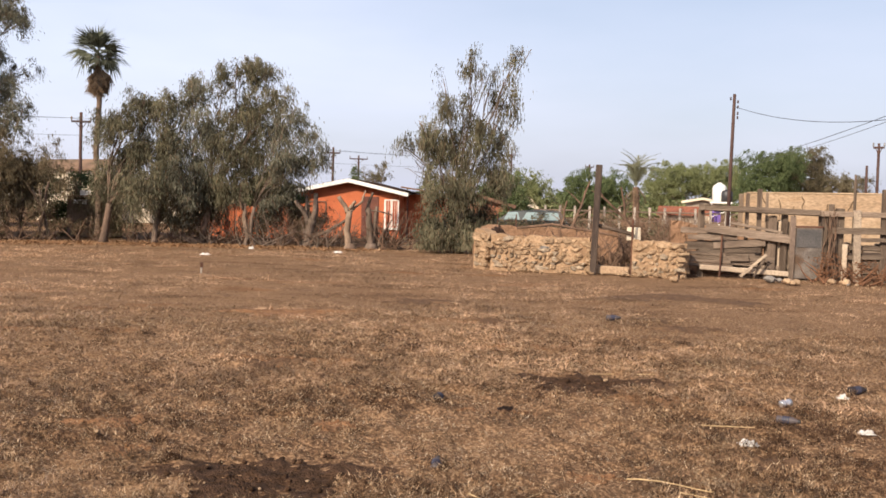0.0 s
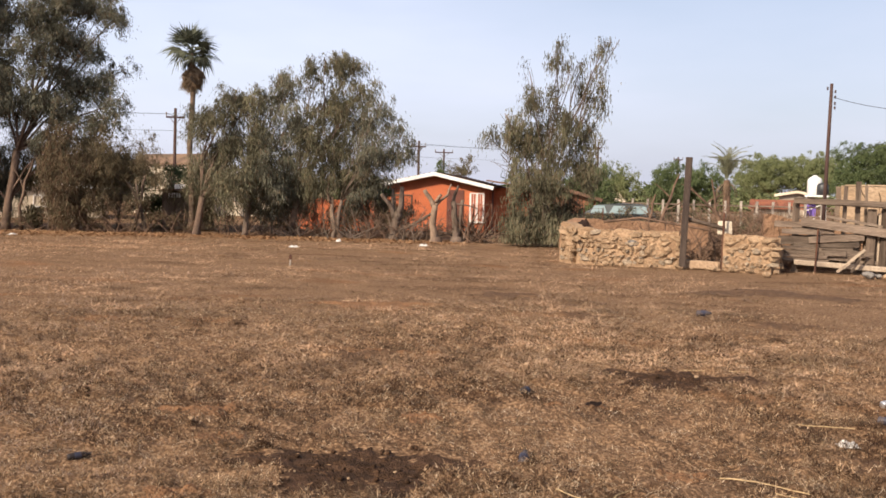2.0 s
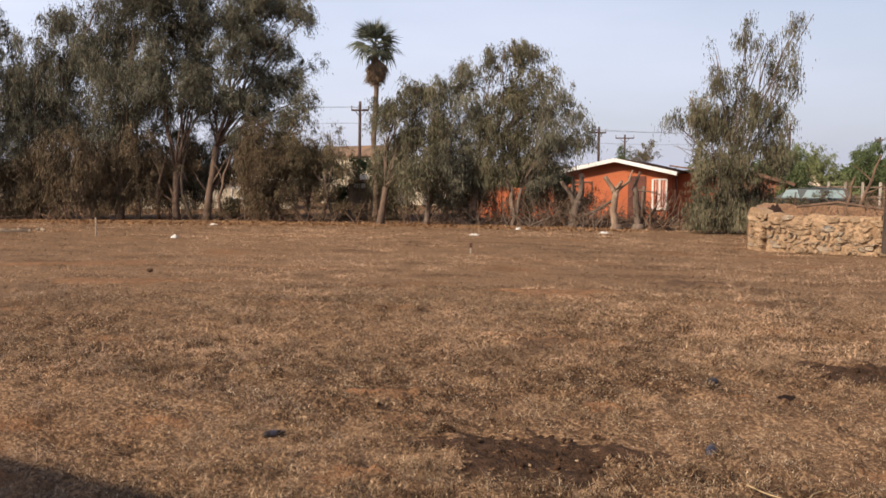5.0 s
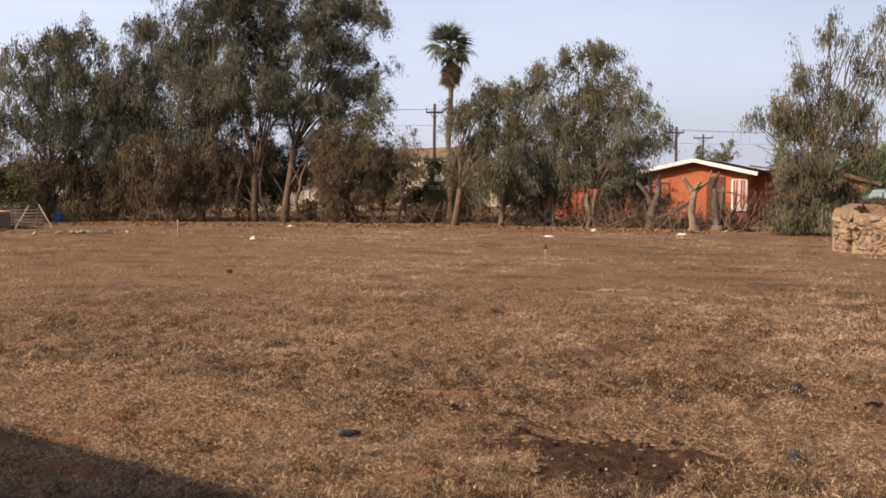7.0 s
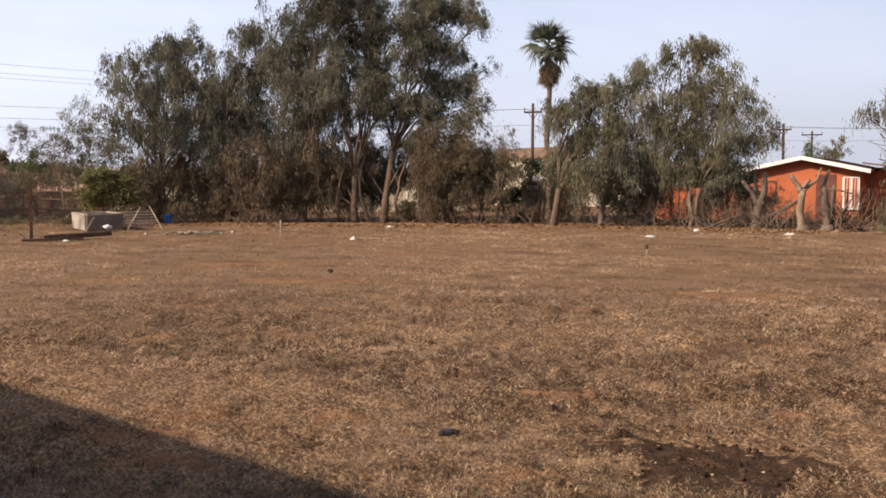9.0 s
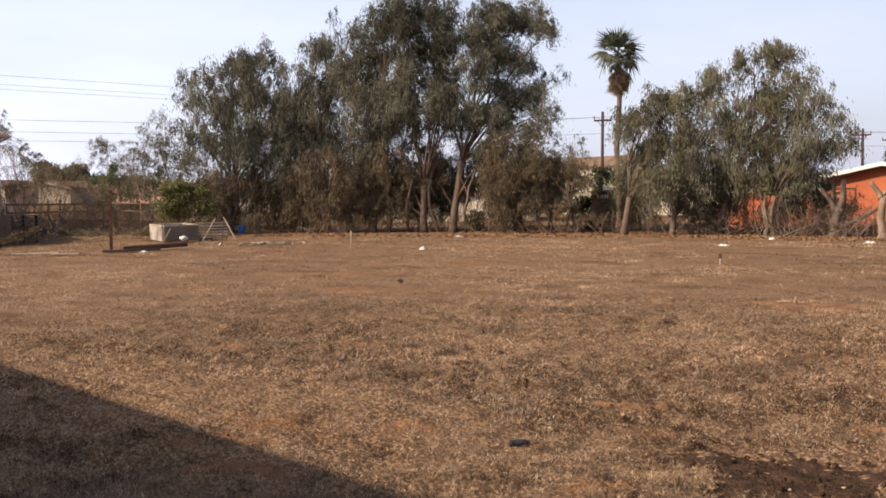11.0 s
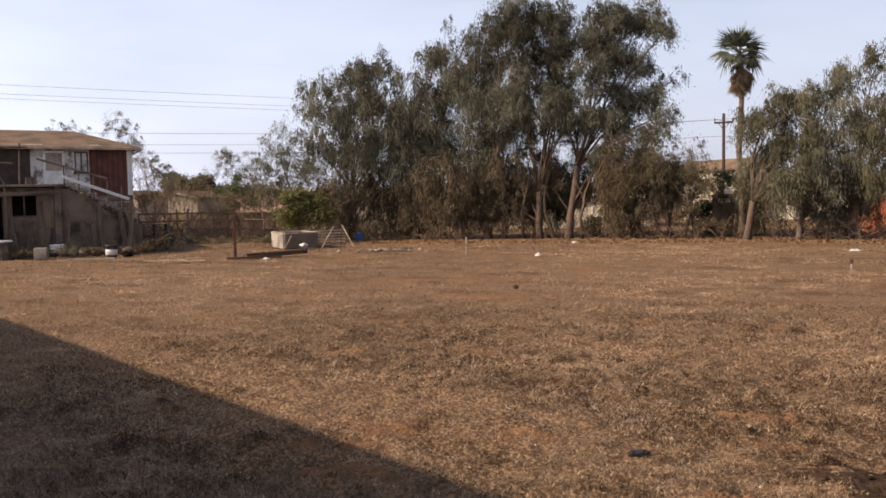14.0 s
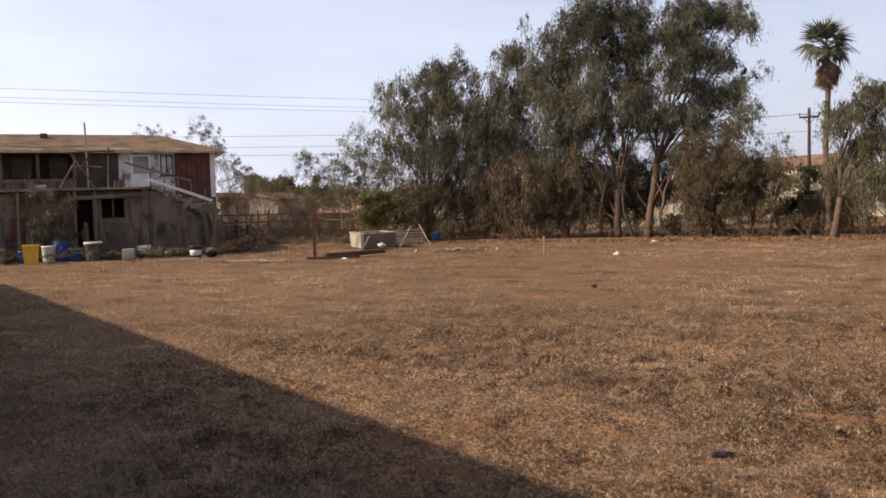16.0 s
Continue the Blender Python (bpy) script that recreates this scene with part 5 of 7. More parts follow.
for i, (x, y, w, h, n) in enumerate([(-6.6, 34.9, 0.8, 1.2, 26), (-4.4, 34.9, 0.6, 1.3, 24), (-2.0, 35.0, 0.5, 1.3, 26), (-8.6, 35.1, 0.6, 0.9, 18)]):
    brush_pile(x, y, w, h, n, "dark broken branches between the lopped trunks", DARK_BARK, 2300 + i * 40)
for i, (x, y, w, n) in enumerate([(-14.4, 34.9, 1.3, 900), (-17.0, 34.7, 1.0, 800), (-12.9, 35.3, 0.6, 420), (-6.2, 35.4, 1.0, 420), (-22.5, 33.2, 1.6, 600), (-19.5, 34.6, 1.2, 500), (-26.5, 31.9, 1.6, 500)]):
    r = random.Random(i)
    V, _ = leaves([(r.uniform(-w, w), r.uniform(-0.4, 0.4), r.uniform(0.25, 0.9), 0.35, 0.45) for _ in range(9)], n / 9, 0.07, 0.4, 60 + i, 0.3)
    ob = part("dry_undergrowth", fast_mesh("dry_undergrowth", V, 4), DRY_LEAF, None, "brown dry undergrowth at the foot of the trees")
    ob.matrix_world = pose(x, y, 0, 0, 0, azimuth(x, y))
    tagged(ob, "", "undergrowth", "", "stuff")

# ---------------------------------------------------------------- ruined stone enclosure


def ragged_wall(p0, p1, h0, h1, t, material, seed, parent, name="wall_core", step=0.16, lumps=0.0, rag=1.0):
    """An earth wall between two plan points with an uneven top and worn faces."""
    p0, p1 = Vector((*p0, 0)), Vector((*p1, 0))
    L = (p1 - p0).length
    n = max(3, int(L / step))
    d = (p1 - p0).normalized()
    nrm = Vector((d.y, -d.x, 0))
    V, F = [], []
    rows = 12
    for i in range(n + 1):
        q = i / n
        h = h0 + (h1 - h0) * q + rag * (0.07 * noise.noise((q * L * 2.2, seed, 0)) + 0.05 * noise.noise((q * L * 7, seed, 3)))
        c = p0.lerp(p1, q)
        prof = [(1, j / rows) for j in range(rows + 1)] + [(-1, 1 - j / rows) for j in range(rows + 1)]
        for sg, z in prof:
            w = t / 2 * (1.12 - 0.22 * z) + 0.035 * noise.noise((q * L * 3, z * h * 3, seed + sg)) + lumps * noise.noise((q * L * 11, z * h * 11, seed + sg))
            V.append(c + nrm * sg * w + Vector((0, 0, z * h - (0.05 if z == 0 else 0))))
    m = 2 * (rows + 1)
    for i in range(n):
        for j in range(m):
            F.append((i * m + j, (i + 1) * m + j, (i + 1) * m + (j + 1) % m, i * m + (j + 1) % m))
    F += [tuple(range(m)), tuple(range(n * m + m - 1, n * m - 1, -1))]
    return part(name, Shape().add(V, F), material, parent), p0, d, nrm, L


ruin = tagged(new("wall_ruin"), "ruined enclosure of tan field stones and crumbling adobe", "ruin", "", "structure")
runs = [((1.05, 26.2), (1.35, 25.62), 1.05, 1.0, 0), ((1.35, 25.62), (3.9, 24.98), 0.92, 0.92, 1), ((4.95, 24.55), (6.05, 24.15), 0.92, 0.86, 2),
        ((1.05, 26.2), (1.6, 28.6), 1.02, 1.12, 3), ((1.6, 28.6), (5.2, 28.2), 1.12, 1.05, 4), ((6.05, 24.15), (6.35, 25.6), 0.85, 0.7, 5)]
ROCKS = [Shape().rock((0, 0, 0), (1.1, 1.1, 1.1), 11 + i, 1, 0.34).mesh("stone") for i in range(8)]
MUD = mat("mud_mortar", (0.36, 0.24, 0.145), (0.27, 0.175, 0.103), 2.2, 1.0, 0.4, 18, c3=(0.23, 0.145, 0.085), spots=3.0)
GREY_STONE = mat("grey_field_stone", (0.37, 0.285, 0.20), (0.28, 0.215, 0.15), 4, 0.9, 0.3, 24, vary=0.25)
rnd = random.Random(12)
for a, b, h0, h1, k in runs:
    core, p0, dd, nrm, L = ragged_wall(a, b, h0, h1, 0.36, MUD if k not in (3, 4) else mat("brown_adobe", (0.26, 0.15, 0.09), (0.19, 0.11, 0.065), 1.6, 0.95, 0.35, 22), k, ruin, step=0.06, lumps=0.022 if k not in (3, 4) else 0.02)
    if k in (3, 4):
        continue
    z = 0.05
    while z < min(h0, h1) - 0.12:
        low = z < 0.42
        u = rnd.uniform(0, 0.12)
        hh = rnd.uniform(0.06, 0.13) if low else rnd.uniform(0.09, 0.17)
        while u < L:
            w = rnd.uniform(0.08, 0.26) if low else rnd.uniform(0.14, 0.42)
            if rnd.random() < (0.96 if low else 0.92):
                grey = rnd.random() < (0.30 if low else 0.10)
                st = part("stone", ROCKS[rnd.randrange(8)].copy() if grey else ROCKS[rnd.randrange(8)], GREY_STONE if grey else STONE, ruin)
                c = p0 + dd * (u + w / 2) + nrm * (0.165 + rnd.uniform(-0.02, 0.045) - 0.035 * z)
                st.matrix_world = Matrix.Translation((c.x, c.y, z + hh / 2 + rnd.uniform(-0.035, 0.035))) @ Matrix.Rotation(math.atan2(dd.y, dd.x) + rnd.uniform(-0.3, 0.3), 4, "Z") @ Matrix.Rotation(rnd.uniform(-0.2, 0.2), 4, "Y") @ Matrix.Diagonal((w * rnd.uniform(1.0, 1.25), rnd.uniform(0.13, 0.17), hh * rnd.uniform(1.05, 1.4), 1))
            u += w * rnd.uniform(0.92, 1.12)
        z += hh
for i in range(34):
    c = Vector((1.35, 25.62)).lerp(Vector((6.1, 24.1)), rnd.random())
    w = rnd.uniform(0.05, 0.22)
    st = part("fallen_stone", ROCKS[i % 6], STONE, ruin)
    st.matrix_world = Matrix.Translation((c.x, c.y - 0.28 - rnd.random() * 0.25, w * 0.25)) @ Matrix.Rotation(rnd.uniform(0, 6), 4, "Z") @ Matrix.Diagonal((w, w * 0.8, w * 0.7, 1))
st = part("blue_stone", ROCKS[2].copy(), BLUE_STONE, ruin, "large blue-grey stone")
st.matrix_world = Matrix.Translation((2.72, 25.10, 0.58)) @ Matrix.Diagonal((0.27, 0.16, 0.24, 1))
part("sill", Shape().box((4.42, 24.78, 0.10), (1.0, 0.34, 0.2), Matrix.Rotation(radians(-20), 3, "Z"), 0.03, 0.015, 3), ADOBE, ruin)
part("white_block", Shape().box((4.98, 24.75, 1.06), (0.36, 0.26, 0.36), Matrix.Rotation(radians(-15), 3, "Z"), 0.03, 0.02, 4), mat("pale_block", (0.58, 0.50, 0.38), (0.48, 0.40, 0.30), 4, 0.95, 0.2), ruin, "pale plastered block")


def post(x, y, top, w, material, label, lean=(0, 0), name="wooden_post", seed=0):
    s = Shape()
    s.beam((0, 0, -0.1), (lean[0], lean[1], top), w, w * 0.85, 0.012, 0.008, seed)
    ob = part(name, s, material, None, label)
    ob.matrix_world = pose(x, y, 0, 0, 0, azimuth(x, y))
    return tagged(ob, "", "post")


post(3.93, 24.62, 2.83, 0.165, mat("dark_tie_wood", (0.055, 0.040, 0.033), (0.085, 0.062, 0.048), 3, 0.9, 0.3, 30, stretch=(3, 3, 0.3)), "tall dark square timber post at the ruin", (0.08, 0.02), seed=1)
post(4.88, 24.42, 1.45, 0.055, RUST, "rusty thin iron post at the gap", (0.01, 0), "iron_post", 2)
ob = part("fallen_log", Shape().tube([(0, 0, 1.28), (0.5, 0.05, 1.16), (1.0, 0.05, 1.05)], [0.055, 0.05, 0.045], 8), WOOD, None, "grey log lying across the gap", True)
ob.matrix_world = pose(3.95, 24.75, 0, 0, 0, -14)
tagged(ob, "", "log")
ob = part("leaning_pole", Shape().tube([(0, 0, 1.05), (1.0, -0.4, 1.2), (2.6, -1.9, 0.95)], [0.04, 0.036, 0.03], 7), DRY_WOOD, None, "weathered pole lying over the enclosure", True)
ob.matrix_world = pose(2.2, 28.0, 0)
tagged(ob, "", "pole")
for i, (x, y, w, h, n) in enumerate([(4.4, 26.4, 1.1, 1.2, 70), (6.4, 26.6, 0.9, 1.2, 60), (3.0, 27.2, 0.9, 0.9, 30), (8.2, 27.6, 0.8, 1.0, 30), (5.6, 30.5, 1.4, 1.4, 110), (8.6, 33, 1.8, 1.3, 80), (7.2, 29.6, 1.3, 1.4, 110)]):
    brush_pile(x, y, w, h, n, "tangle of grey dry branches in the ruin", DRY_WOOD, 150 + i * 11)
for k, (a, b, r) in enumerate([((3.6, 30.2, 0), (4.8, 31.0, 2.5), 0.08), ((3.7, 30.2, 0), (3.9, 30.4, 1.9), 0.07), ((6.2, 31.2, 0.9), (5.2, 31, 2.2), 0.06), ((6.4, 30, 0.4), (5.5, 30.3, 2.35), 0.07)]):
    s = Shape()
    q = limb(s, a, b, r, 0.025, 300 + k, 0, 7, 7)
    for j in range(4):
        p = q[2 + j]
        limb(s, p, p + Vector((random.Random(k * 9 + j).uniform(-0.9, 0.9), 0.1, 0.45)), 0.03, 0.008, 320 + j + k * 5, 0, 4, 5)
    ob = part("dead_branch", s, DRY_WOOD, None, "bare grey dead branch leaning upward")
    tagged(ob, "", "branch", "dead branches by the ruin")

# ---------------------------------------------------------------- plank fence
F0, FT = (6.35, 24.95), -11.0
corral = thing("plank_fence", *F0, 0, FT, "broken fence of weathered grey planks and posts", "fence")


def plank(s0, z0, s1, z1, h, v=0.0, t=0.045, name="plank", material=None, seed=0):
    return part(name, Shape().beam((s0, v, z0), (s1, v, z1), t, h, 0.008, 0.010, seed), material or WOOD, corral)


def fpost(s, top, w=0.14, v=0.10, bottom=-0.1, dx=0.0, material=None, seed=0):
    return part("post", Shape().beam((s, v, bottom), (s + dx, v, top), w, w * 0.8, 0.012, 0.012, seed), material or WOOD_V, corral)


plank(0.35, 1.80, 3.35, 1.72, 0.15, -0.06, 0.07, "rail", seed=1)
plank(3.30, 1.71, 5.30, 1.70, 0.13, -0.02, 0.07, "rail", seed=2)
plank(0.55, 1.27, 2.72, 1.02, 0.21, -0.04, seed=3)
plank(1.15, 1.42, 2.45, 1.20, 0.07, 0.0, seed=4)
plank(0.40, 1.05, 1.35, 1.04, 0.14, 0.05, seed=5)
plank(0.75, 0.80, 2.05, 0.92, 0.17, 0.02, seed=6)
plank(0.40, 0.66, 1.95, 0.72, 0.12, 0.06, seed=7)
plank(0.36, 0.46, 1.65, 0.50, 0.15, 0.02, seed=8)
plank(1.5, 0.50, 2.3, 0.47, 0.16, 0.08, seed=18)
plank(0.42, 0.24, 2.70, 0.13, 0.12, -0.06, material=PALE_WOOD, seed=9)
plank(1.42, 0.03, 2.05, 0.62, 0.07, -0.22, material=PALE_WOOD, seed=10)
plank(1.75, 0.04, 2.0, 0.52, 0.05, -0.3, seed=12)
for s_, top, w, v, sd in ((0.45, 1.75, 0.16, 0.16, 1), (1.55, 2.18, 0.09, 0.20, 2), (1.90, 2.30, 0.12, 0.22, 3), (2.10, 2.22, 0.07, 0.28, 4), (2.2, 1.62, 0.2, 0.14, 5), (2.5, 1.65, 0.16, 0.14, 6),
                          (3.50, 1.78, 0.15, 0.10, 7), (3.68, 1.95, 0.13, 0.16, 8), (3.86, 1.85, 0.2, 0.14, 9), (4.22, 2.72, 0.05, 0.25, 10), (4.95, 2.35, 0.20, 0.12, 12), (5.25, 2.3, 0.16, 0.2, 13)):
    fpost(s_, top, w, v, seed=sd, dx=random.Random(sd).uniform(-0.04, 0.05))
fpost(4.30, 1.82, 0.17, -0.03, dx=-0.07, material=PALE_WOOD, seed=21)
plank(3.66, 1.28, 5.3, 1.30, 0.16, -0.08, 0.06, "rail", seed=13)
plank(4.15, 1.06, 5.3, 1.08, 0.10, -0.05, seed=14)
plank(3.95, 0.62, 5.2, 0.68, 0.16, 0.06, seed=15)
plank(3.95, 0.38, 5.2, 0.40, 0.15, 0.08, seed=16)
plank(3.98, 0.85, 5.2, 0.88, 0.12, 0.10, seed=17)
plank(0.02, 0.78, 1.90, 0.90, 0.22, 0.09, seed=60)
for k in range(4):
    plank(0.13, 0.61 - 0.1 * k, 1.08 + 0.06 * k, 0.57 - 0.1 * k, 0.088, -0.02, 0.03, seed=61 + k)
plank(1.05, 0.63, 1.82, 0.61, 0.10, 0.10, seed=66)
plank(1.10, 0.40, 1.88, 0.37, 0.17, 0.10, seed=67)
plank(-0.08, 1.19, 1.12, 1.17, 0.15, 0.10, seed=68)
plank(0.10, 1.02, 1.05, 1.01, 0.12, 0.0, seed=69)
for k in range(4):
    fpost(2.14 + 0.16 * k, 1.52 - 0.05 * (k % 2), 0.155, 0.24, 0.2, material=PALE_WOOD if k == 2 else WOOD_V, seed=70 + k)
for k in range(5):
    fpost(3.42 + 0.11 * k, 1.70 - 0.06 * (k % 3), 0.10, 0.2, material=DARK_BARK if k % 2 else WOOD_V, seed=80 + k)
for k in range(4):
    plank(4.45, 0.28 + 0.17 * k, 5.25, 0.26 + 0.17 * k, 0.15, 0.14, seed=90 + k)
fpost(3.98, 0.95, 0.11, -0.02, material=PALE_WOOD, seed=95)
part("iron_post", Shape().tube([(0.92, -0.12, 0), (0.95, -0.12, 1.1)], 0.022, 6), RUST, corral)
# boards and scraps stacked behind the lower half
for k in range(30):
    r = random.Random(700 + k)
    q = r.uniform(0.3, 2.3) if k % 3 else r.uniform(3.6, 4.9)
    z = r.uniform(0.06, 0.95)
    plank(q, z, q + r.uniform(0.4, 1.1), z + r.uniform(-0.18, 0.18), r.uniform(0.06, 0.17), r.uniform(0.16, 0.34), 0.035, material=(WOOD, DARK_BARK, WOOD)[k % 3], seed=40 + k)
gate = part("gate_sheet", Shape().box((3.10, -0.02, 0.68), (0.66, 0.03, 1.30), None, 0.004), mat("dirty_sheet", (0.16, 0.135, 0.115), (0.10, 0.083, 0.07), 2.5, 0.75, 0.1, 30, c3=(0.09, 0.055, 0.035)), corral, "grey sheet-metal gate panel")
part("gate_panel", Shape().box((3.10, -0.045, 1.06), (0.60, 0.014, 0.46), None, 0.003), mat("dark_sheet", (0.050, 0.045, 0.042), (0.075, 0.066, 0.06), 3, 0.6, 0.05, 30), gate, "dark upper sheet")
part("gate_top", Shape().beam((2.75, -0.03, 1.36), (3.45, -0.03, 1.36), 0.05, 0.05), RUST, gate)
fpost(2.70, 1.62, 0.13, -0.04, material=DARK_BARK, seed=31)
for k in range(9):
    r = random.Random(400 + k)
    s = Shape()
    limb(s, (3.45 + r.uniform(-0.08, 0.45), -0.12, 0), (3.62 + r.uniform(-0.15, 0.25), -0.12, r.uniform(1.2, 1.9)), 0.02, 0.008, 410 + k)
    part("stick", s, DRY_WOOD, corral)

yw = tagged(new("wall_yard"), "crumbling brown adobe wall behind the plank fence", "wall", "", "structure")
ragged_wall((6.3, 26.3), (9.3, 25.9), 1.42, 1.05, 0.4, mat("brown_adobe", (0.26, 0.15, 0.09)), 35, yw, "wall", 0.1, 0.05)
ragged_wall((9.3, 25.9), (11.9, 25.3), 1.05, 0.8, 0.4, MUD, 36, yw, "wall", 0.1, 0.05)

ab = tagged(new("adobe_building"), "flat-topped ruined adobe building with cracked tan walls", "building")
A0, A1 = Vector((9.45, 29.6)), Vector((16.5, 26.9))
ADOBE_WALL = mat("smooth_adobe", (0.345, 0.245, 0.157), (0.285, 0.195, 0.122), 1.0, 0.95, 0.04, 11, stretch=(0.8, 0.8, 2.0), c3=(0.30, 0.20, 0.12), spots=1.6)
ragged_wall(A0, A1, 2.26, 2.32, 0.4, ADOBE_WALL, 30, ab, "wall", 0.3, 0.0, 0.12)
ragged_wall((9.62, 29.85), (10.6, 33.5), 2.28, 2.28, 0.4, ADOBE_WALL, 31, ab, "wall", 0.5)
part("wall_cap", Shape().beam((A0.x, A0.y, 2.29), (A1.x, A1.y, 2.35), 0.40, 0.05, 0.012, 0.01, 5), mat("lime_cap", (0.40, 0.29, 0.185), (0.32, 0.23, 0.145), 3, 0.95, 0.2), ab)
ad = (A1 - A0).normalized()
for k, (q, z0, ln) in enumerate([(0.9, 2.1, 0.9), (1.35, 1.9, 0.9), (1.55, 2.2, 0.7), (2.3, 2.0, 1.0), (3.0, 2.1, 0.5), (0.4, 2.25, 0.6), (4.4, 2.2, 0.9)]):
    r = random.Random(k)
    pts = []
    x, z = q, z0
    for j in range(7):
        p = A0 + ad * x
        pts.append((p.x - 0.095 * -ad.y - 0.20 * -ad.y * 0, p.y - 0.19, z))
        x += r.uniform(-0.045, 0.05)
        z -= ln / 9
    part("crack", Shape().tube(pts, [0.012, 0.02, 0.016, 0.022, 0.012, 0.016, 0.006], 5), mat("crack_shade", (0.13, 0.085, 0.05), (0.10, 0.065, 0.04), 4, 1.0, 0.1), ab)

# stones, tufts and weeds before the fence
rnd = random.Random(77)
for i in range(16):
    x = rnd.uniform(8.0, 11.6)
    w = rnd.uniform(0.08, 0.34)
    ob = part("loose_rock", Shape().rock((0, 0, w * 0.2), (w, w * 0.8, w * 0.55), i + 40), STONE if i % 3 else BLUE_STONE, None, "sandy loose rock lying in the weeds")
    ob.matrix_world = pose(x, 23.6 - rnd.random() * 1.5 - (x - 8) * 0.15, 0, 0, 0, rnd.uniform(0, 360))
    tagged(ob, "", "rock", "rocks by the fence")
V, _ = leaves([(rnd.uniform(-1.3, 1.6), rnd.uniform(-0.8, 0.4), rnd.uniform(0.2, 0.5), 0.28, 0.3) for _ in range(16)], 90, 0.07, 0.15, 91, 0.35)
ob = part("red_weeds", fast_mesh("red_weeds", V, 4), leaf_mat("red_dry_weeds", [(0.16, 0.075, 0.04), (0.22, 0.11, 0.06), (0.11, 0.055, 0.03)]), None, "reddish dry weeds along the fence")
ob.matrix_world = pose(10.6, 23.4, 0, 0, 0, -20)
tagged(ob, "", "weeds", "", "stuff")
brush_pile(10.4, 23.3, 1.2, 0.6, 60, "reddish dry stalks along the fence", mat("red_stalks", (0.18, 0.09, 0.05), (0.12, 0.06, 0.035), 5, 1, 0.1), 501)

# ---------------------------------------------------------------- car beyond the ruin
car = thing("car", 3.9, 44.2, 0, 172, "dark green parked car with sky reflection coloured into its glass", "car")
CAR_PAINT = plain("dark_green_car_paint", (0.016, 0.022, 0.022), 0.35)
prof = [(-2.1, 0.35), (-2.15, 0.8), (-1.95, 0.95), (-1.0, 1.02), (1.35, 1.02), (2.05, 0.92), (2.15, 0.6), (2.1, 0.35)]
n = len(prof)
s = Shape()
s.add([(x, y, z) for y in (-0.85, 0.85) for x, z in prof], [tuple(range(n)), tuple(range(2 * n - 1, n - 1, -1))] + [(i, i + n, (i + 1) % n + n, (i + 1) % n) for i in range(n)])
part("body", s, CAR_PAINT, car)
cab = [(-1.9, 1.0), (-1.55, 1.46), (-0.2, 1.52), (0.65, 1.44), (1.35, 1.0)]
n = len(cab)
s = Shape()
s.add([(x, y * (1 if z < 1.1 else 0.82), z) for y in (-0.8, 0.8) for x, z in cab], [tuple(range(n)), tuple(range(2 * n - 1, n - 1, -1))] + [(i, i + n, (i + 1) % n + n, (i + 1) % n) for i in range(n)])
part("cabin", s, CAR_PAINT, car)
# pale base colour stands in for the sky reflected in the car's glass
SKY_REFLECTION_GLASS = plain("sky_reflection_glass", (0.20, 0.26, 0.26), 0.08)
for sy in (-1, 1):
    for x0, x1 in ((-1.62, -0.75), (-0.65, 0.15), (0.25, 1.0)):
        y0, y1 = sy * 0.806, sy * 0.70
        part("window", Shape().add([(x0, y0, 1.06), (x1, y0, 1.06), (x1 - 0.18, y1, 1.40), (x0 + 0.12, y1, 1.40)], [(0, 1, 2, 3)]), SKY_REFLECTION_GLASS, car)
part("windscreen", Shape().add([(1.37, -0.7, 1.03), (1.37, 0.7, 1.03), (0.69, 0.6, 1.43), (0.69, -0.6, 1.43)], [(0, 1, 2, 3)]), SKY_REFLECTION_GLASS, car)
part("rear_window", Shape().add([(-1.92, -0.7, 1.04), (-1.92, 0.7, 1.04), (-1.58, 0.6, 1.42), (-1.58, -0.6, 1.42)], [(0, 1, 2, 3)]), SKY_REFLECTION_GLASS, car)
for x in (-1.3, 1.35):
    for y in (-0.82, 0.82):
        w = part("wheel", Shape().lathe([(0.2, -0.09), (0.31, -0.08), (0.32, 0), (0.31, 0.08), (0.2, 0.09)], (x, y, 0.32), 18, Matrix.Rotation(radians(90), 3, "X")), BLACK, car)
        part("rim", Shape().lathe([(0.02, -0.1), (0.19, -0.095), (0.19, 0.095), (0.02, 0.1)], (x, y, 0.32), 12, Matrix.Rotation(radians(90), 3, "X")), STEEL, w)

# dry thicket between the ruin and the far houses
for i, (x, y, w, h, n) in enumerate([(5.2, 34.0, 2.2, 1.0, 9), (9.0, 36.0, 2.5, 1.2, 11), (7.0, 42.0, 3.4, 1.3, 14), (12.0, 45.0, 2.6, 1.2, 10), (3.2, 40.0, 2.0, 0.9, 8)]):
    r = random.Random(70 + i)
    V, _ = leaves([(r.uniform(-w, w), r.uniform(-1, 1), r.uniform(0.3, h), r.uniform(0.4, 0.8), 0.5) for _ in range(n)], 34, 0.12, 0.3, 260 + i, 0.5)
    ob = part("dry_thicket", fast_mesh("dry_thicket", V, 4), DRY_LEAF if i % 2 else OLIVE, None, "grey-brown dry thicket beyond the ruin")
    ob.matrix_world = pose(x, y, 0, 0, 0, azimuth(x, y))
    tagged(ob, "", "thicket", "", "stuff")
    brush_pile(x, y, w, h * 1.3, 36, "tangle of grey dry branches beyond the ruin", DRY_WOOD, 600 + i * 40)

# ---------------------------------------------------------------- poles and wires
POLE_WOOD = mat("creosoted_pole", (0.062, 0.036, 0.031), (0.085, 0.052, 0.042), 3, 0.9, 0.1, 30, stretch=(2, 2, 0.3))


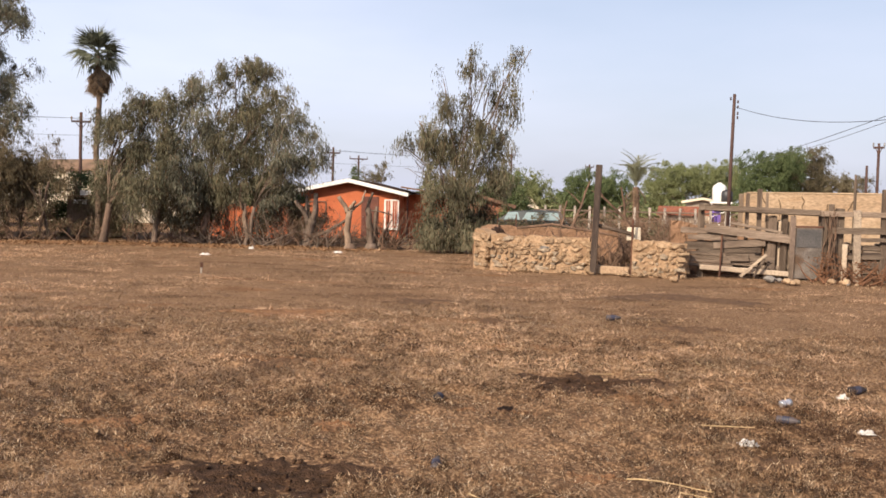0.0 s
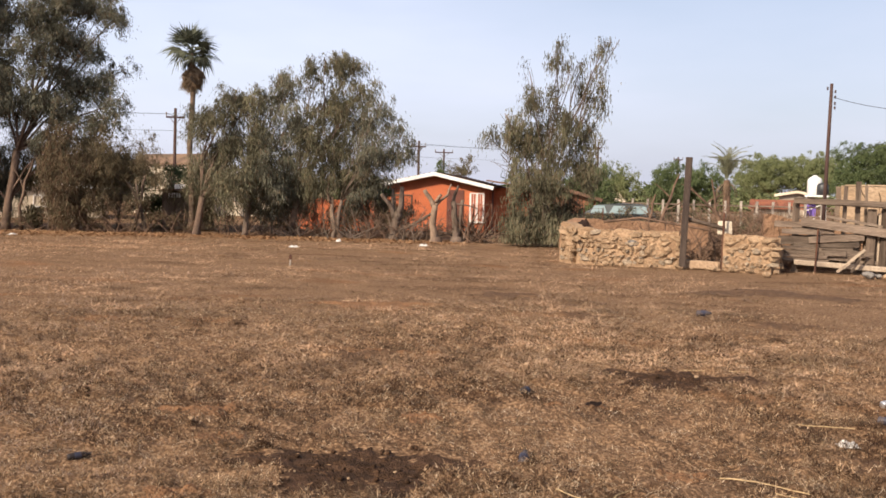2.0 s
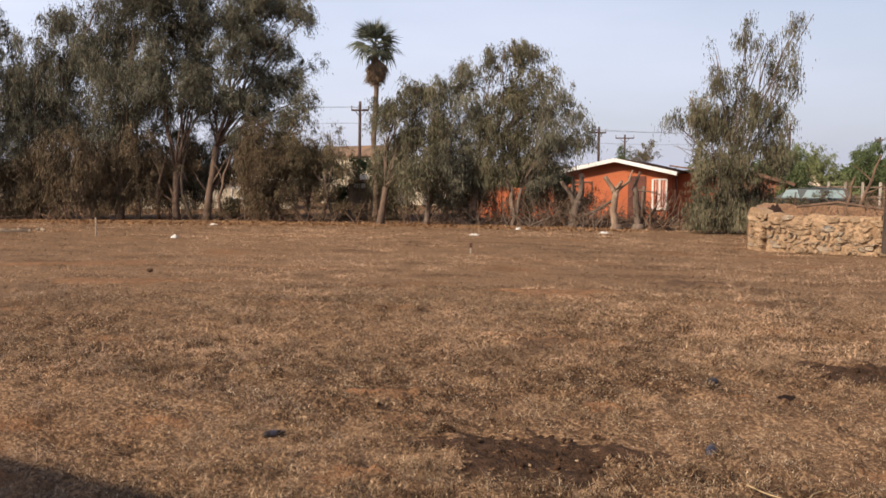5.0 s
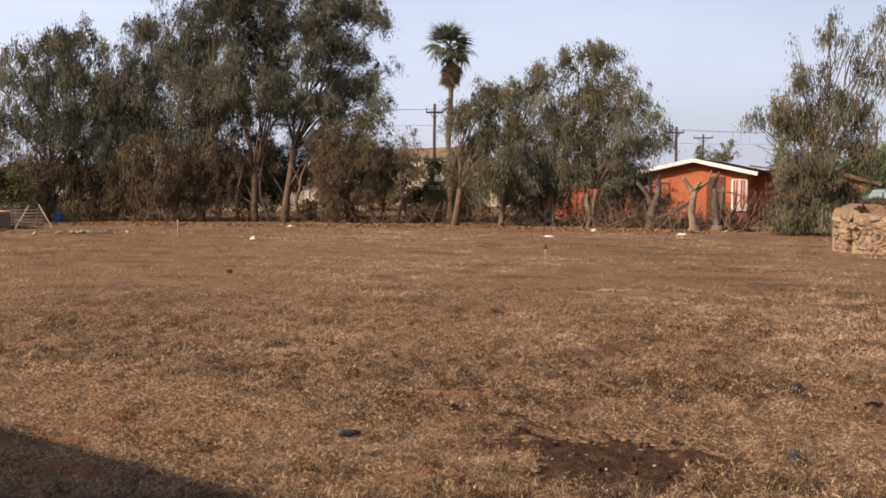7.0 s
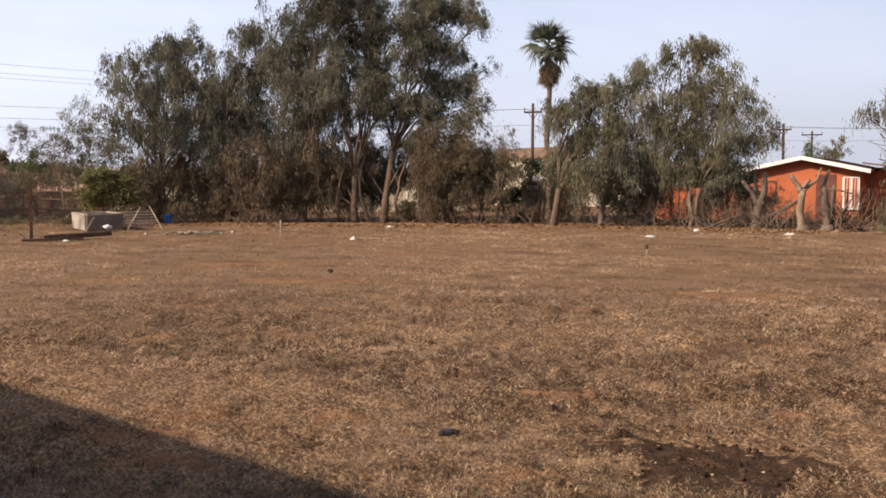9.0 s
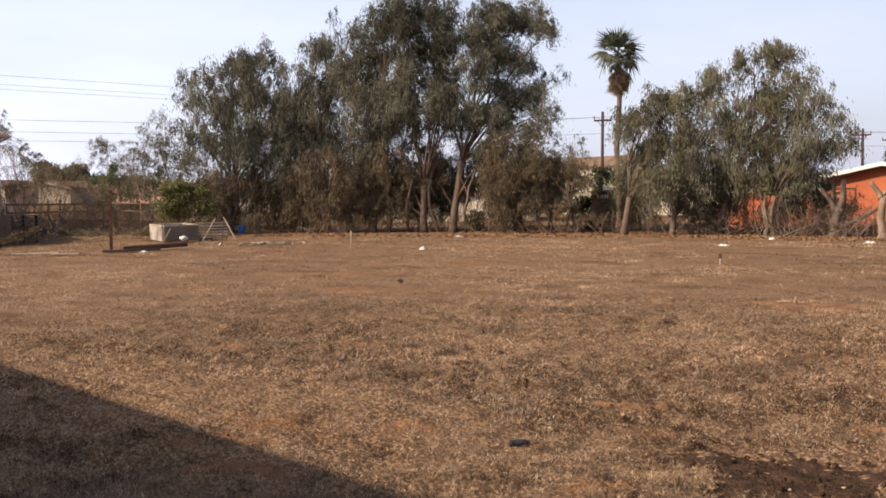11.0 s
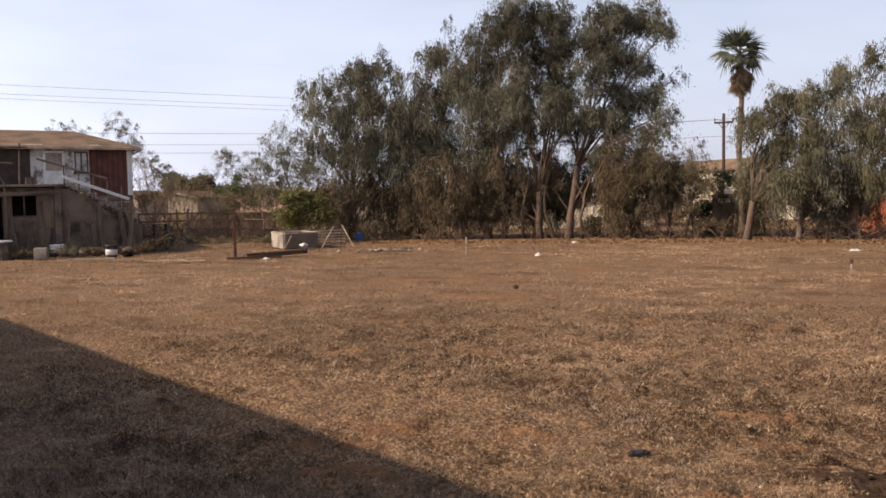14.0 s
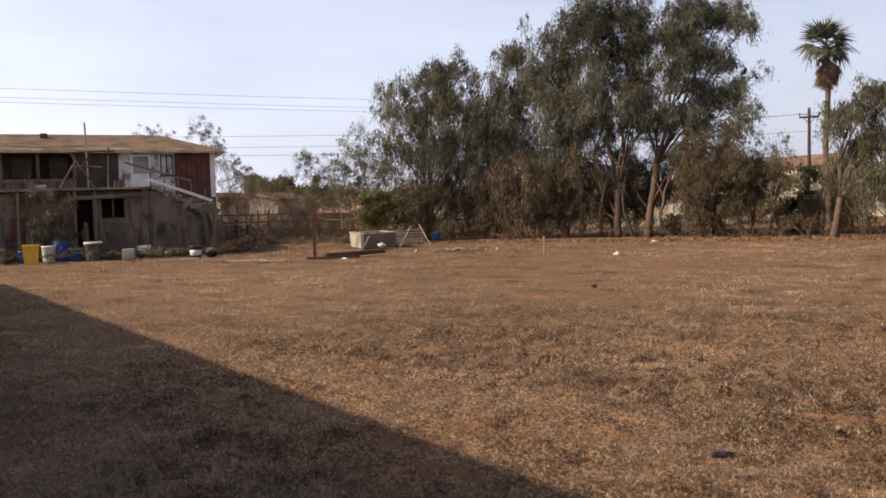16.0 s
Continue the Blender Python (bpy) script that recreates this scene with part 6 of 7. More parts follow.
def utility_pole(x, y, top, r=0.11, arm=0.0, arm_z=0.0, label="dark wooden utility pole with cross arm", lean=0.0):
    root = thing("utility_pole", x, y, 0, azimuth(x, y), label, "utility pole")
    part("pole", Shape().tube([(0, 0, -0.2), (lean * 0.5, 0, top * 0.5), (lean, 0, top)], [r * 1.15, r, r * 0.85], 10), POLE_WOOD, root, "", True)
    if arm:
        a = part("cross_arm", Shape().beam((-arm + lean, -0.1, arm_z), (arm + lean, -0.1, arm_z), 0.09, 0.11), POLE_WOOD, root)
        part("brace", Shape().beam((-arm * 0.6 + lean, -0.12, arm_z), (lean, -0.12, arm_z - 0.45), 0.03, 0.04), POLE_WOOD, root)
        part("brace", Shape().beam((arm * 0.6 + lean, -0.12, arm_z), (lean, -0.12, arm_z - 0.45), 0.03, 0.04), POLE_WOOD, root)
        for q in (-0.95, 0.95):
            part("insulator", Shape().lathe([(0.03, 0), (0.05, 0.08), (0.03, 0.1), (0.05, 0.18), (0.02, 0.24)], (q * arm + lean, -0.1, arm_z + 0.05), 8), STEEL, a)
    return root


utility_pole(-21.4, 56.05, 6.5, 0.10, 0.55, 5.95, lean=0.06)
utility_pole(-8.66, 74.5, 5.85, 0.10, 0.55, 5.4)
utility_pole(-8.47, 94.6, 6.2, 0.10, 0.9, 5.85)
utility_pole(7.77, 109.7, 8.0, 0.11, 0.45, 7.4)
utility_pole(16.6, 108.7, 6.5, 0.12, 0.5, 6.2)
p = utility_pole(13.78, 46.0, 7.3, 0.085, 0.0, label="tall reddish-brown wooden pole with insulators", lean=0.10)
for z in (7.0, 6.85, 6.6, 6.3, 6.1):
    part("insulator", Shape().lathe([(0.02, 0), (0.05, 0.04), (0.03, 0.08), (0.05, 0.12), (0.02, 0.15)], (0.10 + (0.17 if z < 6.9 else -0.17), -0.05, z), 8), POLE_WOOD, p)
utility_pole(24.85, 54.6, 5.75, 0.085, 0.3, 5.5)
utility_pole(25.5, 57.5, 4.6, 0.085)


def wire(a, b, sag, r, label="thin black overhead wire", m=None):
    a, b = Vector(a), Vector(b)
    pts = [a.lerp(b, i / 24) - Vector((0, 0, sag * 4 * (i / 24) * (1 - i / 24))) for i in range(25)]
    ob = part("overhead_wire", Shape().tube(pts, r, 5), m or plain("wire_black", (0.03, 0.03, 0.035), 0.6), None, label)
    return tagged(ob, "", "wire", "overhead wires")


wire((13.95, 45.9, 6.67), (16.6, 28.0, 5.3), 0.75, 0.013)
wire((17.6, 57.4, 4.42), (17.0, 34.0, 5.75), 0.12, 0.013)
wire((17.9, 57.4, 4.30), (17.3, 34.0, 5.65), 0.14, 0.011)
for dz in (0, -0.72, -1.1):
    wire((-96.0, -2.0, 13.0 + dz), (-50.0, 67.0, 9.95 + dz * 0.9), 0.25, 0.014, "pale overhead power line", plain("pale_cable", (0.45, 0.45, 0.47), 0.5))
for z in (12.0, 10.4, 9.2):
    wire((-150, 40, z + 1), (-80, 128, z), 0.5, 0.026, "thin distant overhead power line", plain("grey_cable", (0.22, 0.22, 0.24), 0.5))
for dz, dd in ((0.1, -0.5), (0.1, 0.5), (-0.9, 0)):
    wire((-21.4 + dd, 56.0, 6.05 + dz), (-45.0, 50.0, 6.9 + dz), 0.3, 0.010)
    wire((-21.4 + dd, 56.0, 6.05 + dz), (-8.66 + dd, 74.4, 5.5 + dz), 0.2, 0.010)
    wire((-8.66 + dd, 74.4, 5.5 + dz), (7.7 + dd, 109.6, 7.2 + dz), 0.3, 0.010)

# ---------------------------------------------------------------- old house on its terrace
L0 = (-34.1, 14.7)
old = thing("old_house", *L0, 0, 60.7, "dilapidated dark two-level house on a block terrace", "house")


def obox(name, u0, u1, v0, v1, z0, z1, material, bev=0.01, parent=None, label="", rough=0.0, seed=0):
    return part(name, Shape().box(((u0 + u1) / 2, (v0 + v1) / 2, (z0 + z1) / 2), (u1 - u0, v1 - v0, z1 - z0), None, bev, rough, seed), material, parent or old, label)


# lower level, with a doorway and a window left open
obox("lower_wall", -5.0, 2.48, 0, 0.25, -0.1, 2.42, GREY_WALL)
obox("lower_wall", 3.02, 3.34, 0, 0.25, -0.1, 2.42, GREY_WALL)
obox("lower_wall", 4.12, 4.95, 0, 0.25, -0.1, 2.42, GREY_WALL)
obox("lower_wall", 3.34, 4.12, 0.0, 0.25, -0.1, 1.40, GREY_WALL)
obox("lintel", 2.48, 3.02, 0.0, 0.25, 2.12, 2.42, WOOD)
obox("lintel", 3.34, 4.12, 0.0, 0.25, 2.16, 2.42, GREY_WALL)
# near-black back and floor put the room's shade into the colour
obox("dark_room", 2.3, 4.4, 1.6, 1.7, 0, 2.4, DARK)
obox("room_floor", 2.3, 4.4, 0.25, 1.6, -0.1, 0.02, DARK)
w = obox("window_frame", 3.34, 4.12, 0.05, 0.1, 1.40, 1.46, WOOD)
obox("mullion", 3.70, 3.76, 0.05, 0.1, 1.46, 2.16, WOOD, parent=w)
obox("pillar", 4.72, 4.95, -0.12, 0.0, 0, 2.55, GREY_WALL)
obox("slab", -5.0, 5.1, -0.35, 7.4, 2.46, 2.57, GREY_WALL, 0.02, label="cracked dark terrace slab", rough=0.02, seed=4)
for k, q in enumerate((0.55, 0.86, 2.42, 3.10)):
    part("porch_post", Shape().beam((q, -0.30, 0), (q + 0.03, -0.28, 2.44), 0.10, 0.10, 0.01, 0.01, k), WOOD_V, old)
part("porch_beam", Shape().beam((2.4, -0.33, 2.2), (4.9, -0.33, 2.24), 0.08, 0.14, 0.01, 0.01, 5), WOOD, old)
# sloping flank wall with its rubble bank
s = Shape()
s.add([(4.95, 0.0, -0.1), (7.7, 0.0, -0.1), (7.7, 0.0, 1.0), (6.6, 0.0, 1.45), (5.8, 0.0, 2.15), (4.95, 0, 2.44), (4.95, 3.5, -0.1), (7.7, 3.5, -0.1), (7.7, 3.5, 1.2), (6.6, 3.5, 1.75), (5.8, 3.5, 2.3), (4.95, 3.5, 2.44)],
      [(0, 1, 2, 3, 4, 5), (11, 10, 9, 8, 7, 6), (1, 7, 8, 2), (2, 8, 9, 3), (3, 9, 10, 4), (4, 10, 11, 5), (0, 6, 7, 1), (5, 11, 6, 0)])
part("flank_wall", s, GREY_WALL, old)
for k in range(7):
    obox("step", 5.1 + 0.36 * k, 5.5 + 0.36 * k, 1.0, 2.2, 2.3 - 0.19 * k - 0.2, 2.62 - 0.19 * k, CONCRETE, 0.015, rough=0.01, seed=k)
for k in range(12):
    r = random.Random(900 + k)
    part("rubble", Shape().rock((5.0 + k * 0.22, r.uniform(0.1, 0.7), 2.48 - k * 0.115), (0.3, 0.3, 0.24), 60 + k), GREY_WALL, old)
part("stair_rail", Shape().beam((5.0, 0.75, 2.86), (7.35, 0.75, 1.98), 0.07, 0.11), WHITE, old, "white painted sloping stair rail")
for k in range(5):
    part("rail_post", Shape().beam((5.1 + 0.5 * k, 0.8, 2.3 - 0.19 * k), (5.1 + 0.5 * k, 0.8, 3.25 - 0.2 * k), 0.05, 0.05), WOOD_V, old)
part("stair_rail", Shape().beam((4.2, 0.8, 3.5), (6.6, 0.8, 2.75), 0.05, 0.08), WOOD, old)
# upper level
V0 = 7.2
obox("upper_wall", 4.0, 6.35, V0, V0 + 0.18, 2.2, 4.35, mat("peeling_white_boards", (0.62, 0.59, 0.55), (0.42, 0.39, 0.36), 2.2, 0.85, 0.15, 24, c3=(0.13, 0.11, 0.10), spots=3.0))
obox("upper_wall", 6.35, 7.95, V0, V0 + 0.18, 2.2, 4.35, RED_BROWN)
obox("footing", 4.0, 8.1, V0 - 0.1, V0 + 0.1, -0.1, 2.2, GREY_WALL)
obox("footing", 5.0, 7.6, 2.4, V0 - 0.1, -0.1, 1.9, GREY_WALL, 0.02)
# porch walls: the shade of the recess is put into a dark board colour
obox("upper_wall", 2.2, 4.0, V0 + 0.0, V0 + 0.18, 2.2, 4.35, mat("porch_shade_boards", (0.075, 0.056, 0.047), (0.05, 0.038, 0.033), 3, 0.9, 0.1))
obox("upper_wall", -6.0, 2.2, V0 + 1.6, V0 + 1.8, 2.2, 4.4, mat("porch_shade_boards", (0.12, 0.092, 0.08)))
obox("end_wall", 7.95, 8.12, V0, V0 + 6, 2.0, 4.35, WHITE)
obox("parapet", -6.0, 2.2, V0, V0 + 0.12, 2.5, 3.15, mat("tan_boards", (0.20, 0.15, 0.10), (0.13, 0.095, 0.07), 3, 0.9, 0.2))
for k in range(26):
    # dark growth and rubbish along the slab and the bank
    r = random.Random(1500 + k)
    q = r.uniform(5.0, 7.6)
    zb = 2.55 if q < 4.95 else 2.5 - (q - 4.95) * 0.5
    sd = Shape()
    for j in range(3):
        limb(sd, (q, 0.25, zb), (q + r.uniform(-0.5, 0.5), 0.2 + r.uniform(-0.2, 0.2), zb - 0.1 + r.uniform(0.0, 0.25)), 0.012, 0.008, k * 3 + j)
    part("dead_stalk", sd, DRY_WOOD, old)
for q in (-4, -2.4, -0.7, 0.75, 2.2):
    part("veranda_post", Shape().beam((q, V0 + 0.05, 2.6), (q, V0 + 0.05, 4.4), 0.13, 0.13), WOOD_V, old)
for k in range(9):
    part("parapet_board", Shape().beam((-1.0 + 0.36 * k, V0 - 0.02, 2.55), (-1.0 + 0.36 * k, V0 - 0.02, 3.02 + 0.012 * (k % 3)), 0.2, 0.03, 0.004, 0.006, k), WOOD_V, old)
for k in (2, 8):
    r = random.Random(60 + k)
    obox("stored_box", 0.2 + 0.45 * k, 0.2 + 0.45 * k + r.uniform(0.25, 0.4), 0.2, 0.6, 2.57, 2.57 + r.uniform(0.10, 0.26), (WOOD_V, GREY_WALL, CONCRETE, DARK_BARK)[k % 4], 0.015, rough=0.012, seed=k)
# flat panels inside the porch, in the same shade-dark colour
for q in (0.0, 1.5):
    obox("shutter", q - 0.35, q + 0.45, V0 + 0.7, V0 + 0.76, 3.2, 4.1, mat("porch_shade_boards", (0.075, 0.055, 0.048)))
dr = obox("door", 4.5, 5.35, V0 - 0.04, V0, 2.6, 4.15, WHITE_P, label="white door")
obox("door_panel", 4.6, 5.25, V0 - 0.055, V0 - 0.04, 3.3, 4.05, CONCRETE, 0.004, dr)
window(old, "window", 6.02, V0, 3.65, 0.5, 0.85, WOOD)
window(old, "window", 5.72, V0, 3.65, 0.01, 0.85, WHITE)
obox("corner_post", 7.9, 8.0, V0 - 0.03, V0, 2.2, 4.35, WHITE)
for k in range(7):
    obox("board_joint", 6.42 + 0.22 * k, 6.44 + 0.22 * k, V0 - 0.012, V0, 2.3, 4.3, DARK, 0.0)
# hipped roof with board edge
e0, e1, ve = 4.36, 5.28, V0 - 0.4
a = [(-6.5, ve, e0 + 0.1), (8.5, ve, e0 - 0.1), (8.5, V0 + 6.4, e0 - 0.1), (-6.5, V0 + 6.4, e0 + 0.1), (-6.5, V0 + 3, e1 + 0.1), (5.9, V0 + 3, e1 - 0.08)]
s = Shape()
s.add(a, [(0, 1, 5, 4), (1, 2, 5), (2, 3, 4, 5), (0, 4, 3), (3, 2, 1, 0)])
part("roof", s, TAN_ROOF, old, "brown worn shingle roof")
for k in range(22):
    r = random.Random(2100 + k)
    q, u = (r.uniform(0.01, 0.10) if k % 3 else r.uniform(0.1, 0.5)), r.uniform(-6.2, 6.2)
    w = r.uniform(0.4, 1.6)
    za = lambda t, v: e0 + 0.1 - 0.2 * (t + 6.5) / 15 + (e1 - e0) * v + 0.006
    part("shingle_strip", Shape().beam((u, ve + 3.4 * q, za(u, q)), (u + w, ve + 3.4 * q + r.uniform(-0.03, 0.03), za(u + w, q)), r.uniform(0.06, 0.18), 0.012, 0.0, 0.004, k, math.atan((e1 - e0) / 3.4)), PALE_WOOD if k % 3 else TAN_ROOF, old)
part("eave_board", Shape().beam((-6.5, ve - 0.03, e0 + 0.03), (8.5, ve - 0.03, e0 - 0.16), 0.04, 0.11), PALE_WOOD, old, "pale peeling eave board")
part("eave_board", Shape().beam((8.53, ve, e0 - 0.16), (8.53, V0 + 6.4, e0 - 0.16), 0.04, 0.11), WHITE, old)
part("chimney", Shape().box((0.9, V0 + 2.2, 5.14), (0.30, 0.3, 0.22), None, 0.02), RUST, old)
part("roof_post", Shape().beam((2.75, V0 - 0.6, 2.6), (2.7, V0 - 0.6, 5.5), 0.06, 0.06, 0.01, 0.01, 3), PALE_WOOD, old, "pale upright pole")
for k, (q0, z0, q1, z1) in enumerate(((2.2, 2.6, 3.1, 4.0), (3.1, 2.6, 2.3, 3.9), (2.1, 3.9, 3.9, 3.95), (2.3, 3.4, 3.4, 3.35), (3.6, 2.6, 3.65, 4.1), (1.9, 2.6, 2.5, 3.6))):
    part("scaffold_pole", Shape().tube([(q0, 1.3, z0), ((q0 + q1) / 2, 1.25, (z0 + z1) / 2 + 0.03), (q1, 1.3, z1)], 0.035, 6), WOOD, old)
r = random.Random(8)
V, _ = leaves([(r.uniform(0.95, 2.35), r.uniform(-0.7, -0.45), r.uniform(0.6, 2.6), 0.30, 0.4) for _ in range(16)], 190, 0.075, 0.5, 95, 0.35)
ivy = thing("climbing_shrub", *L0, 0, 60.7, "dark dusty climbing shrub against the wall", "shrub")
s = Shape()
for k in range(7):
    s = Shape()
    limb(s, (1.2 + 0.15 * k, -0.5, 0), (1.0 + 0.22 * k, -0.5, 2.4), 0.03, 0.01, 700 + k)
    part("stem", s, DRY_WOOD, ivy)
part("crown", fast_mesh("crown", V, 4), OLIVE, ivy)

# dark weeds and small growth at the foot of the terrace
V, _ = leaves([(r.uniform(-2.5, 9.5), r.uniform(-1.6, -0.4), r.uniform(0.15, 0.5), r.uniform(0.3, 0.6), 0.3) for _ in range(34)], 55, 0.09, 0.35, 96, 0.35)
ob = part("dusty_weeds", fast_mesh("dusty_weeds", V, 4), DRY_LEAF, None, "dusty weeds at the terrace foot")
ob.matrix_world = pose(*L0, 0, 0, 0, 60.7)
tagged(ob, "", "weeds", "", "stuff")


# taller dark weeds between the buckets
V, _ = leaves([(r.uniform(-1.0, 6.5), r.uniform(-2.3, -1.0), r.uniform(0.1, 0.3), r.uniform(0.25, 0.5), 0.22) for _ in range(30)], 70, 0.07, 0.35, 99, 0.3)
ob = part("dusty_weeds", fast_mesh("dusty_weeds", V, 4), OLIVE, None, "dark dusty weeds between buckets and bins")
ob.matrix_world = pose(*L0, 0, 0, 0, 60.7)
tagged(ob, "", "weeds", "", "stuff")
# planks and panels that lie against the lower wall
for k in range(10):
    r = random.Random(1800 + k)
    q, z = -0.6 + 0.55 * k + r.uniform(-0.2, 0.2), r.uniform(0.5, 1.5)
    part("wall_panel", Shape().box((q, -0.045, z), (r.uniform(0.3, 0.7), 0.05, r.uniform(0.4, 1.0)), None, 0.006, 0.01, k), (WOOD_V, DARK_BARK, RED_BROWN, CONCRETE, WOOD_V)[k % 5], old) if not 2.0 < q < 4.3 else None


def at_terrace(u, v):
    a = radians(60.7)
    return L0[0] + u * math.cos(a) - v * math.sin(a), L0[1] + u * math.sin(a) + v * math.cos(a)


def bucket(u, v, r, h, body, label, lid=None, handle=True, name="bucket", z=0.0, xy=None, rim=True):
    x, y = xy or at_terrace(u, v)
    root = thing(name, x, y, z, 20, label, name.replace("_", " "), "buckets and drums" if xy is None else "")
    part("body", Shape().lathe([(r * 0.84, 0), (r * 0.86, 0.01), (r * 0.97, h * 0.9), (r * 1.03, h * 0.92), (r * 1.03, h), (r * 0.95, h), (r * 0.93, h * 0.93), (0.01, h * 0.9)], (0, 0, 0), 20), body, root, "", True)
    if lid:
        part("lid", Shape().lathe([(r * 1.06, h * 0.97), (r * 1.08, h * 1.0), (r * 1.05, h * 1.06), (0.01, h * 1.07)], (0, 0, 0), 20), lid, root)
    if handle:
        part("handle", Shape().tube([(r * 1.03 * math.cos(q), r * 0.6 * math.sin(q) * 0 - r, h * 0.85 - r * 0.8 * math.sin(q)) for q in [math.pi * i / 10 for i in range(11)]], 0.006, 5), STEEL, root)
    return root


bucket(-0.05, -0.9, 0.20, 0.50, mat("grey_pail", (0.36, 0.31, 0.26), (0.26, 0.22, 0.18), 3, 0.8, 0.1), "grey dusty pail by the wall", handle=False)
bucket(1.55, -1.0, 0.24, 0.55, WHITE_P, "dusty white plastic drum", None, False, "drum")
bucket(1.95, -0.8, 0.24, 0.68, BLUE_P, "blue plastic drum with dark lid", BLACK, False, "drum")
bucket(2.42, -0.9, 0.26, 0.42, BLUE_P, "wide blue plastic tub", None, False, "tub")
bucket(0.72, -0.9, 0.18, 0.40, BLUE_P, "blue bucket behind the yellow bin")
bucket(3.02, -1.3, 0.30, 0.60, mat("dark_grey_drum", (0.10, 0.10, 0.11), (0.14, 0.13, 0.13), 3, 0.6, 0.05), "dark grey drum with white lid", WHITE_P, False, "drum")
pb = bucket(0, 0, 0.20, 0.42, BLACK, "black paint bucket with white label on the dirt", None, True, "bucket", 0, (-28.3, 18.75))
part("label_band", Shape().lathe([(0.180, 0.09), (0.190, 0.095), (0.198, 0.27), (0.190, 0.275)], (0, 0, 0), 20), WHITE_P, pb, "white label band", True)
bucket(0, 0, 0.16, 0.36, BLUE_P, "blue plastic bucket under the trees", None, True, "bucket", 0, (-27.5, 30.2))
x, y = at_terrace(1.05, -1.9)
yb = thing("yellow_bin", x, y, 0, 62, "yellow plastic bin standing in weeds", "bin")
s = Shape()
s.add([(-0.26, -0.24, 0), (0.26, -0.24, 0), (0.26, 0.24, 0), (-0.26, 0.24, 0), (-0.32, -0.3, 0.66), (0.32, -0.3, 0.66), (0.32, 0.3, 0.66), (-0.32, 0.3, 0.66), (-0.28, -0.26, 0.66), (0.28, -0.26, 0.66), (0.28, 0.26, 0.66), (-0.28, 0.26, 0.66), (-0.24, -0.22, 0.1), (0.24, -0.22, 0.1), (0.24, 0.22, 0.1), (-0.24, 0.22, 0.1)],
      [(3, 2, 1, 0), (0, 1, 5, 4), (1, 2, 6, 5), (2, 3, 7, 6), (3, 0, 4, 7), (4, 5, 9, 8), (5, 6, 10, 9), (6, 7, 11, 10), (7, 4, 8, 11), (8, 9, 13, 12), (9, 10, 14, 13), (10, 11, 15, 14), (11, 8, 12, 15), (12, 13, 14, 15)])
part("body", s, YELLOW_P, yb)
yb.scale = (0.8, 0.8, 0.95)
for q in (-1, 1):
    part("rim", Shape().beam((-0.34, q * 0.31, 0.64), (0.34, q * 0.31, 0.64), 0.03, 0.06), YELLOW_P, yb)


def loose(name, shape, material, x, y, z, rz, label, category, smooth=False):
    ob = part(name, shape, material, None, label, smooth)
    ob.matrix_world = pose(x, y, z, 0, 0, rz)
    return tagged(ob, "", category)


x, y = at_terrace(4.75, -0.9)
loose("white_box", Shape().box((0, 0, 0.16), (0.46, 0.4, 0.30), None, 0.02), WHITE_P, x, y, 0.12, 50, "white plastic box on the bank", "box")
x, y = at_terrace(4.2, -2.3)
loose("wooden_crate", Shape().box((0, 0, 0.19), (0.40, 0.36, 0.38), None, 0.012), CONCRETE, x, y, 0, 50, "small grey crate on the dirt", "crate")
loose("black_sack", Shape().rock((0, 0, 0.09), (0.5, 0.36, 0.2), 9, 3, 0.35), mat("dull_black_sheet", (0.018, 0.011, 0.009)), -28.5, 19.5, 0, 10, "crumpled black plastic sack", "sack", True)
loose("pale_board", Shape().beam((0, 0, 0.05), (1.9, 0.3, 0.10), 0.14, 0.04), PALE_WOOD, -27.9, 16.5, 0, 24, "pale board lying on the dirt", "board")
loose("pale_board", Shape().beam((0, 0, 0.03), (1.4, -0.2, 0.05), 0.12, 0.03), PALE_WOOD, -24.9, 17.6, 0, 35, "pale board lying on the dirt", "board")
loose("pale_board", Shape().beam((0, 0, 0.03), (0.9, 0.2, 0.05), 0.14, 0.03), PALE_WOOD, -23.6, 17.9, 0, 10, "pale board lying on the dirt", "board")
pl = thing("pallet_stack", -31.2, 22.6, 0, 62, "stack of weathered wooden pallets", "pallets")
for k in range(7):
    part("slat", Shape().beam((-0.55, 0, 0.10 + 0.15 * k), (0.55, 0.03, 0.10 + 0.15 * k), 0.7, 0.035, 0.005, 0.008, k), WOOD, pl)
    for q in (-0.45, 0, 0.45):
        part("block", Shape().box((q, -0.05, 0.03 + 0.15 * k), (0.10, 0.6, 0.10)), DARK_BARK, pl)
ob = loose("grey_plank", Shape().beam((0, 0, 0), (0.3, 0.1, 1.2), 0.12, 0.03), WOOD, -30.9, 23.6, 0, 60, "grey plank leaning by the pallets", "board")

for k in range(30):
    r = random.Random(1200 + k)
    x, y = at_terrace(r.uniform(-1.0, 7.5), r.uniform(-0.55, -0.15))
    loose("leaning_board", Shape().beam((0, 0, 0), (r.uniform(-0.25, 0.25), 0.22, r.uniform(0.7, 1.9)), r.uniform(0.08, 0.22), 0.03, 0.004, 0.006, k), WOOD_V if k % 3 else DARK_BARK, x, y, 0, 60.7, "weathered board leaning against the terrace wall", "board")
